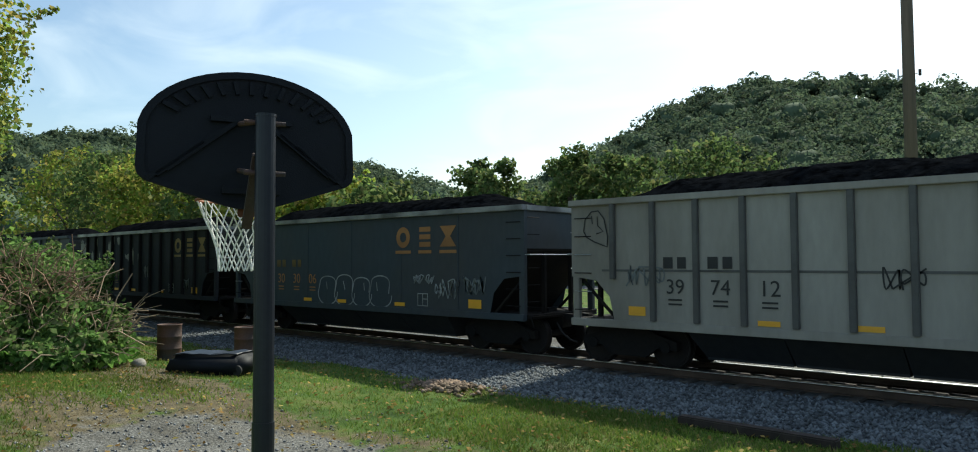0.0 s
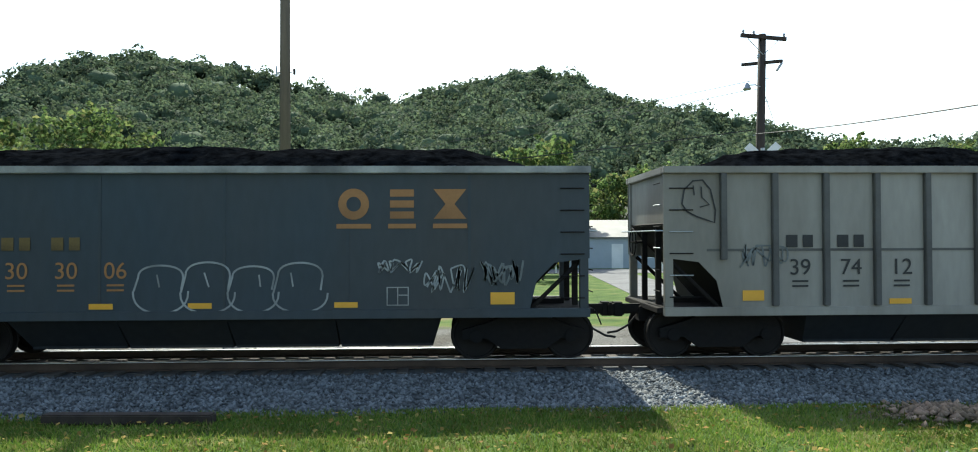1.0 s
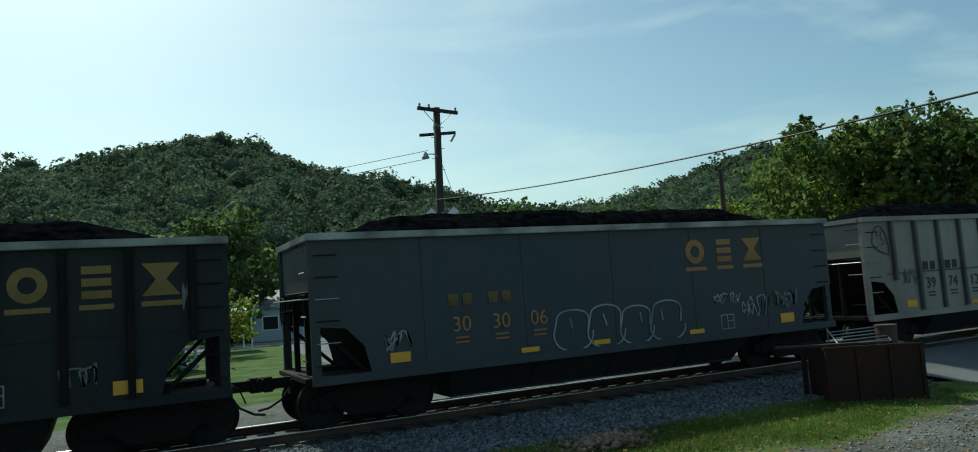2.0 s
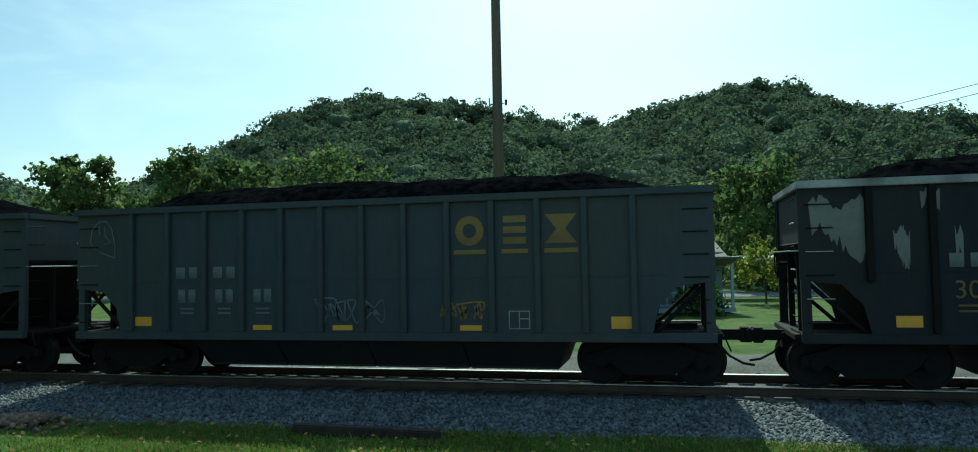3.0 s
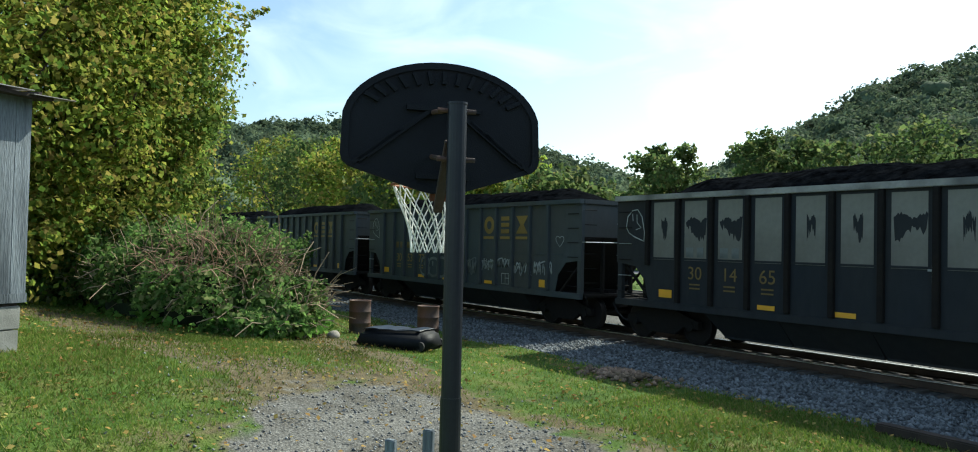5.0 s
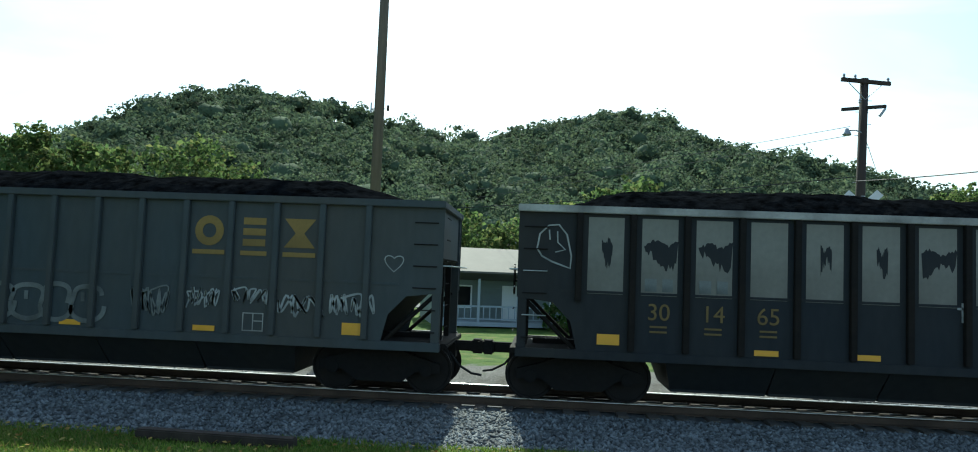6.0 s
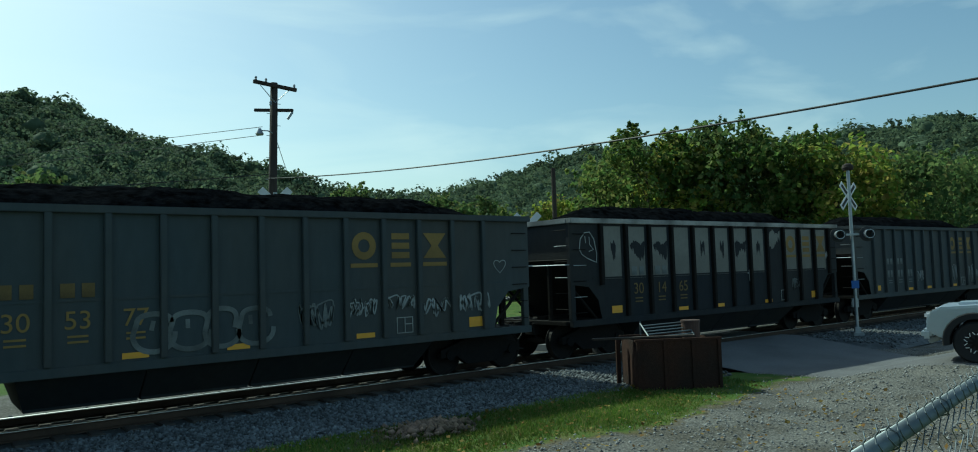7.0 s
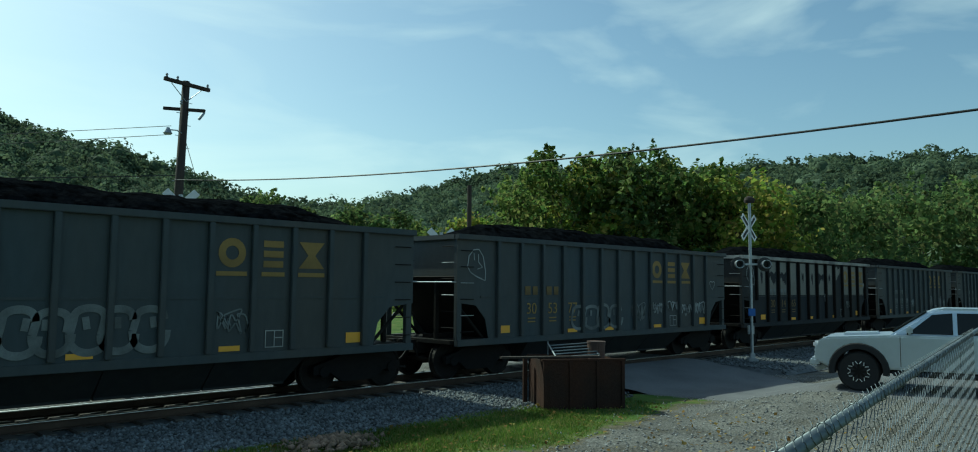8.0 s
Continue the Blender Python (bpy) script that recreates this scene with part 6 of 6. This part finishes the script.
    part("skid_plate", boxes(((2.55, 0, 0.44), (0.24, 1.1, 0.10), (0, 25, 0)), bevel=0.02), M["galv"], t)
    part("rear_bumper", boxes(((-2.74, 0, 0.62), (0.16, 1.75, 0.18)), bevel=0.04), M["galv"], t)
    part("hood_scoop", boxes(((1.75, 0, 1.20), (0.70, 0.75, 0.06), (0, 3, 0)), bevel=0.02), paint, t)
    part("chassis", boxes(((0, 0, 0.48), (4.6, 1.1, 0.18))), M["rubber"], t)


M["lens"] = material("headlamp_lens", (0.75, 0.77, 0.80), 0.08, 0.2, 0.0, 4)
pickup()


def chain_fence():
    """A chain-link fence beside the camera: rail, posts and woven wire, each wire a thin rod."""
    d, n = Vector((0.9858, 0.1681, 0)), Vector((-0.1681, 0.9858, 0))
    a = Vector((1.98, 0.875, 2.43)) - d * 0.95
    m = Matrix(((d.x, n.x, 0, a.x), (d.y, n.y, 0, a.y), (0, 0, 1, 0), (0, 0, 0, 1)))
    f = thing("chain_link_fence", "galvanised chain-link fence with a round top rail", "fence", m)
    L, top = 13.0, 2.43
    smooth(part("top_rail", tubes(((0, 0, top), (L, 0, top), 0.0215), seg=14), M["fence_wire"], f))
    for x in (0.0, 10.0, 12.9):
        part("post", tubes(((x, 0.045, ground_z(a.x + d.x * x, a.y + d.y * x) - 0.1), (x, 0.045, top - 0.02), 0.024), seg=12), M["fence_wire"], f)
        part("rail_clip", tubes(((x - 0.03, 0.02, top), (x + 0.03, 0.02, top), 0.034), seg=12), M["fence_wire"], f)
    # wires: a zigzag each, woven with its neighbours, with twisted ends over the rail
    pitch, hgt = 0.085, 1.62
    z_top = top + 0.025
    rows = int(hgt / 0.085)
    verts, faces = [], []

    def rod(p, q, r):
        i = len(verts)
        dv = (Vector(q) - Vector(p)).normalized()
        s1 = dv.cross(Vector((0, 1, 0))).normalized() * r
        s2 = dv.cross(s1).normalized() * r
        for e in (p, q):
            e = Vector(e)
            verts.extend([tuple(e + s1), tuple(e - s1 * 0.5 + s2 * 0.87), tuple(e - s1 * 0.5 - s2 * 0.87)])
        for k in range(3):
            faces.append((i + k, i + (k + 1) % 3, i + 3 + (k + 1) % 3, i + 3 + k))
    cols = int(7.6 / pitch)
    for c in range(cols):
        x = c * pitch + 0.02
        for r in range(rows):
            z = z_top - r * 0.085
            rod((x, -0.024 - 0.004 * (c % 2), z), (x + pitch, -0.024 + 0.004 * (c % 2), z - 0.0425), 0.0019)
            rod((x + pitch, -0.024 + 0.004 * (c % 2), z - 0.0425), (x, -0.024 - 0.004 * (c % 2), z - 0.085), 0.0019)
        # twisted selvage
        rod((x, -0.024, z_top), (x + 0.012, -0.018, z_top + 0.014), 0.0024)
        rod((x + 0.012, -0.018, z_top + 0.014), (x - 0.008, -0.03, z_top + 0.028), 0.0024)
        rod((x - 0.008, -0.03, z_top + 0.028), (x + 0.014, -0.02, z_top + 0.040), 0.0018)
    tagged(part("woven_wire", raw_mesh("woven_wire", verts, faces), M["fence_wire"], f), kind="stuff")
    for k in range(12):
        part("tie_wire", polyline(bmesh.new(), [(0.5 * k + 0.3, 0.026 * math.sin(q), top + 0.026 * math.cos(q)) for q in np.linspace(0, 6.28, 9)], 0.0022, 4), M["fence_wire"], f)


chain_fence()


# ---- the far side of the track ----
def crossing_road():
    bm = boxes(((19.6, TRACK_Y, RAIL_TOP - 0.11), (7.0, 1.30, 0.20)), ((19.6, TRACK_Y + 2.1, RAIL_TOP - 0.13), (7.0, 2.55, 0.20), (-1.5, 0, 0)))
    tagged(part("crossing_deck", bm, M["asphalt"]), "worn asphalt deck of the level crossing", "level crossing", kind="structure")
    # a lane laid on the ground, ramping up to the rails, with ragged edges
    ys, us = np.linspace(-12, 13.9, 60), np.linspace(-1, 1, 9)
    v = []
    for y in ys:
        for u in us:
            x = 19.6 + u * (3.3 + 0.35 * noise.noise((y * 0.7, u, 4)))
            v.append((x, y, max(ground_z(x, y) + 0.06 - 0.12 * abs(u) ** 6, 0.51 - max(0.0, 13.2 - y) * 0.13)))
    idx = np.arange(len(v)).reshape(len(ys), len(us))
    f = np.stack([idx[:-1, :-1], idx[:-1, 1:], idx[1:, 1:], idx[1:, :-1]], -1).reshape(-1, 4)
    tagged(smooth(part("road_near", raw_mesh("road_near", v, f), M["asphalt"])), "worn grey asphalt lane to the crossing", "road", kind="structure")
    bm = boxes(((0, 57, 0.24), (260, 6.5, 0.14)))
    tagged(part("road_far", bm, M["asphalt"]), "asphalt road along the far lawn", "road", kind="structure")
    bm = boxes(((9.5, 36, 0.235), (3.2, 36, 0.10), (0, 0, -4)))
    tagged(part("drive_far", bm, M["asphalt"]), "pale gravel drive over the far lawn", "drive", kind="structure")


def house(x, y, w, d, h, yaw, wall, label, porch=False, roof_mat="roof_metal", trim="white_paint"):
    t = thing("house", label, "house", pose(x, y, 0.2, 0, 0, yaw), group="houses")
    zr = h + 1.3
    body = part("wall", boxes(((0, 0, h / 2), (w, d, h))), wall, t)
    gable = prism([(-d / 2, h), (d / 2, h), (0, zr - 0.05)], w - 0.1)
    part("gable", gable, wall, t, loc=pose(w / 2 - 0.05, 0, 0, 0, 0, 90))
    roof = bmesh.new()
    for s in (-1, 1):
        ln = math.hypot(d / 2 + 0.4, 1.3 + 0.2)
        bmesh.ops.create_cube(roof, size=1, matrix=pose(0, s * (d / 4 + 0.2), (h + zr) / 2 - 0.05, s * -math.degrees(math.atan2(1.5, d / 2 + 0.4)), 0, 0) @ Matrix.Diagonal((w + 0.7, ln, 0.07, 1)))
    part("roof", roof, M[roof_mat], t)
    for k in range(3):
        xx = -w / 2 + w * (k + 0.5) / 3
        if k == 1:
            part("door", boxes(((xx, -d / 2 - 0.02, 1.05), (0.95, 0.06, 2.1))), M["white_paint"], t)
        else:
            win = part("window", boxes(((xx, -d / 2 - 0.02, 1.5), (1.3, 0.06, 1.15))), M["white_paint"], t)
            part("pane", boxes(((xx, -d / 2 - 0.055, 1.5), (1.14, 0.01, 1.0))), M["dark_glass"], win)
    for k in range(int(h / 0.28)):
        part("clapboard", boxes(((0, -d / 2 - 0.012, 0.14 + 0.28 * k), (w - 0.02, 0.02, 0.26), (4, 0, 0))), wall, body)
    if porch:
        part("porch_floor", boxes(((0, -d / 2 - 1.0, 0.25), (w, 1.9, 0.2))), M[trim], t)
        part("porch_roof", boxes(((0, -d / 2 - 1.1, h - 0.15), (w + 0.4, 2.3, 0.09), (-9, 0, 0))), M[roof_mat], t)
        for k in range(5):
            part("porch_post", boxes(((-w / 2 + 0.1 + (w - 0.2) * k / 4, -d / 2 - 1.8, h / 2), (0.12, 0.12, h - 0.55))), M[trim], t)
        part("railing", boxes(((0, -d / 2 - 1.8, 1.1), (w, 0.06, 0.08)), ((0, -d / 2 - 1.8, 0.5), (w, 0.05, 0.06))), M[trim], t)
        for k in range(26):
            part("baluster", shared("baluster", lambda: boxes(((0, 0, 0), (0.04, 0.04, 0.6)))), M[trim], t, loc=(-w / 2 + w * (k + 0.5) / 26, -d / 2 - 1.8, 0.8))
    return t


crossing_road()
house(-2.4, 42, 8.0, 7.0, 2.7, 14, M["green_siding"], "small grey-green house with a weathered roof and porch", True, "house_roof", "siding")
house(13.5, 66, 9.0, 7.0, 2.8, -6, M["siding"], "low pale blue house beyond the road")
house(25.5, 70, 8.0, 7.0, 2.8, 3, M["siding"], "low pale blue house beyond the road")
house(-21.0, 48, 6.0, 6.0, 2.8, 10, M["siding"], "pale blue outbuilding with a metal roof")


def carport(x, y):
    t = thing("carport", "flat white metal carport beyond the lawn", "carport", pose(x, y, 0.2))
    part("roof", boxes(((0, 0, 2.7), (5.0, 4.5, 0.14), (2, 0, 0)), bevel=0.02), M["white_paint"], t)
    for sx in (-2.3, 2.3):
        for sy in (-2.0, 2.0):
            part("post", boxes(((sx, sy, 1.32), (0.1, 0.1, 2.64))), M["white_paint"], t)
    return t


carport(4.6, 52)
tree("small_tree", "small reddish garden tree on the far lawn", *polar(6.3, 46), 3.6, 3.4, M["leaf_yellow"], 410, n=900, leaf=0.2, z=0.2, low=0.35, lobes=8)
tree("shrub", "dense green shrub by the porch", *polar(1.9, 36), 1.7, 2.4, M["leaf_bush"], 411, n=900, leaf=0.16, z=0.15, low=0.1, lobes=8, category="shrub")


def lawn_fence():
    f = thing("picket_fence", "low dark wire fence along the far lawn", "fence", pose(14.5, 33, 0.2))
    for k in range(24):
        part("picket", shared("picket", lambda: tubes(((0, 0, 0), (0, 0, 1.15), 0.02), seg=6)), M["steel_dark"], f, loc=(0.22 * k, 0, 0))
    part("rail", tubes(((0, 0, 1.05), (5.1, 0, 1.05), 0.018), seg=6), M["steel_dark"], f)


lawn_fence()


def parked_car(x, y, yaw):
    t = thing("parked_pickup", "white pickup parked on the far drive", "pickup truck", pose(x, y, 0.28, 0, 0, yaw))
    low = [(2.5, 0.55), (2.5, 0.95), (1.1, 1.05), (0.5, 1.62), (-0.75, 1.62), (-0.95, 1.05), (-2.6, 1.05), (-2.6, 0.5)]
    bm = prism(low, 1.8)
    bmesh.ops.translate(bm, vec=(0, -0.9, 0), verts=bm.verts[:])
    bmesh.ops.bevel(bm, geom=bm.edges[:], offset=0.05, segments=2, affect="EDGES", clamp_overlap=True)
    part("body", bm, M["white_paint"], t)
    part("side_window", boxes(((-0.05, -0.905, 1.32), (1.05, 0.02, 0.36)), bevel=0.005), M["dark_glass"], t)
    for wx in (1.6, -1.6):
        for s in (-1, 1):
            part("wheel", tubes(((wx, s * 0.70, 0.36), (wx, s * 0.92, 0.36), 0.36), seg=20), M["rubber"], t)


parked_car(14.9, 45.5, 12)


# ---- near growth ----
def big_trees():
    for i, (az, d, h, w, mat, n) in enumerate(((-80.3, 29, 15.5, 6.4, "leaf_crown", 34000), (-84, 27, 16.5, 9.0, "leaf_yellow", 44000), (-91, 25, 16.0, 9.5, "leaf_yellow", 44000), (-98, 27, 16.0, 10.0, "leaf_crown", 26000), (-81, 36, 15, 9, "leaf_yellow", 14000))):
        x, y = polar(az, d)
        tree("tree", "large leafy tree turning yellow behind the shed", x, y, h, w, M[mat], 500 + i, n=n, leaf=0.135, low=0.06, lobes=44)


big_trees()


def brush_pile():
    """A heap of cut branches overgrown with vines: leaves in mounds, dead twigs sticking out."""
    rng = np.random.default_rng(21)
    cx, cy = polar(-74.4, 20.6)
    t = thing("brush_pile", "overgrown heap of cut branches, vines and dead twigs", "brush pile", pose(cx, cy, ground_z(cx, cy)))
    mounds = [((c[0], c[1] * 0.5 - 0.4, c[2]), (s[0], s[1] * 0.72, s[2] * 0.86)) for c, s in [((0.0, 0.0, 0.5), (2.6, 2.2, 1.5)), ((1.3, 2.2, 0.3), (1.6, 1.7, 1.1)), ((-2.0, -2.0, 0.6), (2.2, 2.0, 1.8)), ((-0.5, 1.0, 0.8), (1.8, 1.6, 1.6)), ((2.2, 1.2, 0.1), (1.3, 1.5, 0.7)), ((-3.5, 0.5, 0.6), (2.2, 2.2, 2.0)), ((0.6, 3.4, 0.1), (1.3, 1.2, 0.8)), ((-4.5, -3.0, 0.6), (2.0, 2.0, 2.2))]]
    iv, iff = ico(3)
    cv, cf, pts, out, off = [], [], [], [], 0
    for k, (c, s) in enumerate(mounds):
        c, s = np.array(c), np.array(s)
        bump = 1 + 0.16 * np.sin(iv[:, :1] * 5 + k) * np.cos(iv[:, 1:2] * 6)
        cv.append(iv * s * 0.72 * bump + c)
        cf.append(iff + off)
        off += len(iv)
        n = 6400
        d = rng.normal(size=(n, 3))
        d /= np.linalg.norm(d, axis=1)[:, None]
        d[:, 2] = np.abs(d[:, 2])
        lump = 1 + 0.22 * np.sin(d[:, :1] * 6 + k) * np.cos(d[:, 1:2] * 7 + k) + rng.normal(0, 0.08, (n, 1))
        pts.append(c + d * s * lump)
        out.append(d)
    # dark filling under the leaves: the heap's inner shade put in as colour
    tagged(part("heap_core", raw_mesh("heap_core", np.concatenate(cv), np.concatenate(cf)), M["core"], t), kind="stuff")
    pts, out = np.concatenate(pts), np.concatenate(out)
    keep = pts[:, 2] > -0.1
    v, f = leaves(rng, pts[keep], 0.105, 0.3, out[keep] * 0.6)
    part("vine_leaves", raw_mesh("vine_leaves", v, f), M["leaf_bush"], t)
    # broad creeper leaves over the foot of the heap
    n = 2600
    d = rng.uniform(0, 2 * math.pi, n)
    k = rng.integers(0, len(mounds), n)
    mc, ms = np.array([m[0] for m in mounds])[k], np.array([m[1] for m in mounds])[k]
    u = rng.uniform(0.95, 1.16, n)
    foot = np.stack([mc[:, 0] + np.cos(d) * ms[:, 0] * u, mc[:, 1] + np.sin(d) * ms[:, 1] * u, rng.uniform(0.03, 0.5, n) ** 1.4], 1)
    v, f = leaves(rng, foot, 0.17, 0.9, None, 1.15)
    part("creeper", raw_mesh("creeper", v, f), M["leaf_ivy"], t, "broad bright creeper leaves")

    def sticks(name, count, reach, thick, mat, label, only=None):
        """Dead stems that arch out of the heap, each a bent three-sided rod."""
        verts, faces = [], []
        for k in range(count):
            c, s = mounds[rng.integers(len(mounds)) if only is None else only[k % len(only)]]
            d = rng.normal(size=3)
            d /= np.linalg.norm(d)
            d[2] = abs(d[2]) * 0.8 + (0.1 if only is None else 0.5)
            p = np.array(c) + d * np.array(s) * rng.uniform(0.85, 1.08)
            q = p + (d * 0.35 + rng.normal(0, 0.5, 3)) * rng.uniform(0.3, 1.0) * reach
            mid = (p + q) / 2 + np.array((0, 0, 0.16)) * np.linalg.norm(q - p)
            if min(p[2], q[2]) < 0:
                continue
            r = rng.uniform(0.35, 1.0) * thick
            i = len(verts)
            side = np.cross(q - p, rng.normal(size=3))
            side *= r / (np.linalg.norm(side) + 1e-9)
            sid2 = np.cross(q - p, side)
            sid2 *= r / (np.linalg.norm(sid2) + 1e-9)
            for e in (p, mid, q):
                verts.extend([e + side, e - side * 0.5 + sid2, e - side * 0.5 - sid2])
            for g in (0, 3):
                for j in range(3):
                    faces.append((i + g + j, i + g + (j + 1) % 3, i + g + 3 + (j + 1) % 3, i + g + 3 + j))
        tagged(part(name, raw_mesh(name, verts, faces), mat, t, label), kind="stuff")
    sticks("twig_litter", 1500, 1.0, 0.015, M["twig"], "bleached dead twigs")
    sticks("vine_tangle", 700, 0.8, 0.012, M["dead_vine"], "tangle of brown dead vines on the crest", (0,))
    sticks("bent_stem", 36, 1.5, 0.02, M["twig"], "long bleached stems arching out")
    # stones and stumps at its foot
    for i, (az, d, r) in enumerate(((-73.2, 17.6, 0.20), (-70.5, 17.8, 0.17), (-69.3, 18.0, 0.14), (-66.9, 18.4, 0.15))):
        x, y = polar(az, d)
        bm = bmesh.new()
        bmesh.ops.create_icosphere(bm, subdivisions=3, radius=r)
        for q in bm.verts:
            q.co *= 1 + 0.25 * noise.noise(q.co * 5 + Vector((i, 0, 0)))
            q.co.z *= 0.8
        tagged(smooth(part("rock", bm, M["stone_plain"], loc=(x, y, ground_z(x, y) + r * 0.4))), "pale stone at the foot of the brush pile", "rock", "rocks")


M["stone_plain"] = material("pale_stone", (0.36, 0.33, 0.28), 0.9, 0, 0.25, 7.0, bump=0.5)
brush_pile()


def undergrowth():
    """Low shrubs under the big trees and along the track to the left."""
    for i, (az, d, h, w) in enumerate(((-79, 24, 2.2, 3.4), (-76.5, 26, 2.6, 4.0), (-74.5, 30, 3.0, 4.5), (-72.5, 34, 3.0, 5), (-83, 25, 2.0, 3.5))):
        x, y = polar(az, d)
        tree("shrub", "dense green shrub at the edge of the yard", x, y, h, w, M["leaf_bush"], 600 + i, n=6000, leaf=0.13, low=0.02, lobes=16, category="shrub")


undergrowth()


def grass():
    """Blades over the yard's grass, thinner on bare earth."""
    rng = np.random.default_rng(31)
    n = 150000
    x = rng.uniform(-26, 15, n)
    y = rng.uniform(-3, 11.15, n)
    x2 = np.concatenate([rng.uniform(-9, 12, 60000), rng.uniform(-17, -4, 70000)])
    y2 = np.concatenate([rng.uniform(7.5, 11.1, 60000), rng.uniform(-2, 6.5, 70000)])
    x, y = np.concatenate([x, x2]), np.concatenate([y, y2])
    g, d = zones(x, y)
    wave = np.array([noise.noise((a * 0.9, b * 0.9, 0)) for a, b in zip(x, y)])
    keep = (rng.random(len(x)) > g * 1.3 + d * 0.55 + 0.15 - wave * 0.5) & (np.hypot(x, y) > 5)
    x, y = x[keep], y[keep]
    z = np.array([ground_z(a, b) + noise.noise((a * 0.5, b * 0.5, 0)) * 0.04 for a, b in zip(x, y)])
    k = len(x)
    h = rng.uniform(0.03, 0.085, k) * (1 + 0.5 * (rng.random(k) > 0.93))
    a = rng.uniform(0, 2 * math.pi, k)
    w = rng.uniform(0.006, 0.014, k)
    lean = rng.normal(0, 0.5, (k, 2)) * h[:, None]
    b = np.stack([x, y, z], 1)
    dx = np.stack([np.cos(a) * w, np.sin(a) * w, np.zeros(k)], 1)
    tip = b + np.stack([lean[:, 0], lean[:, 1], h], 1)
    v = np.stack([b - dx, b + dx, tip], 1).reshape(-1, 3)
    tagged(part("grass", raw_mesh("grass", v, np.arange(3 * k).reshape(-1, 3)), M["grass_blade"]), "short patchy yard grass with dry blades", "grass", kind="stuff")
    # small stones and fallen leaves on the gravel
    n = 26000
    x, y = rng.uniform(-14, 24, n), rng.uniform(0.5, 11, n)
    g, d = zones(x, y)
    keep = (rng.random(n) < g + 0.25 * d) & (np.hypot(x, y) > 5)
    x, y = x[keep], y[keep]
    z = np.array([ground_z(p, q) + noise.noise((p * 0.5, q * 0.5, 0)) * 0.04 for p, q in zip(x, y)])
    k = len(x)
    base = np.array([(1, 0, 0), (-0.5, 0.87, 0), (-0.5, -0.87, 0), (0, 0, 0.9)], float)
    vv = (base[None] + rng.normal(0, 0.25, (k, 4, 3))) * rng.uniform(0.010, 0.034, k)[:, None, None] + np.stack([x, y, z + 0.004], 1)[:, None]
    ff = (np.array([(0, 1, 3), (1, 2, 3), (2, 0, 3), (0, 2, 1)])[None] + (np.arange(k) * 4)[:, None, None]).reshape(-1, 3)
    tagged(part("gravel", raw_mesh("gravel", vv.reshape(-1, 3), ff), M["yard_stone"]), "small loose stones on the yard gravel", "gravel", kind="stuff")
    n = 5200
    x, y = rng.uniform(-22, 14, n), rng.uniform(0, 11, n)
    z = np.array([ground_z(p, q) + 0.05 for p, q in zip(x, y)])
    v, f = leaves(rng, np.stack([x, y, z], 1), 0.055, 2.5)
    tagged(part("fallen_leaves", raw_mesh("fallen_leaves", v, f), M["dry_leaf"]), "dry yellow and brown leaves scattered on the grass", "leaves", kind="stuff")


M["dry_leaf"] = leaf_material("dry_leaves", ((0.20, 0.11, 0.04), (0.30, 0.20, 0.06), (0.34, 0.28, 0.09)), 0.2)
grass()


# ---- what moves ----
def motions():
    for i, car in TRAIN:
        x0 = LEAD - PITCH_CAR * (i - 1) - HALF
        walk(car, [(t, pose(x0 + SPEED * t, TRACK_Y, RAIL_TOP)) for t in (0, 2, 4, 6, 8)])
    turn = math.degrees(SPEED / 0.455)
    for ws, x in SPINNING:
        walk(ws, [(k / 30, pose(x, 0, 0.455, 0, turn * k / 30, 0)) for k in range(241)])


motions()
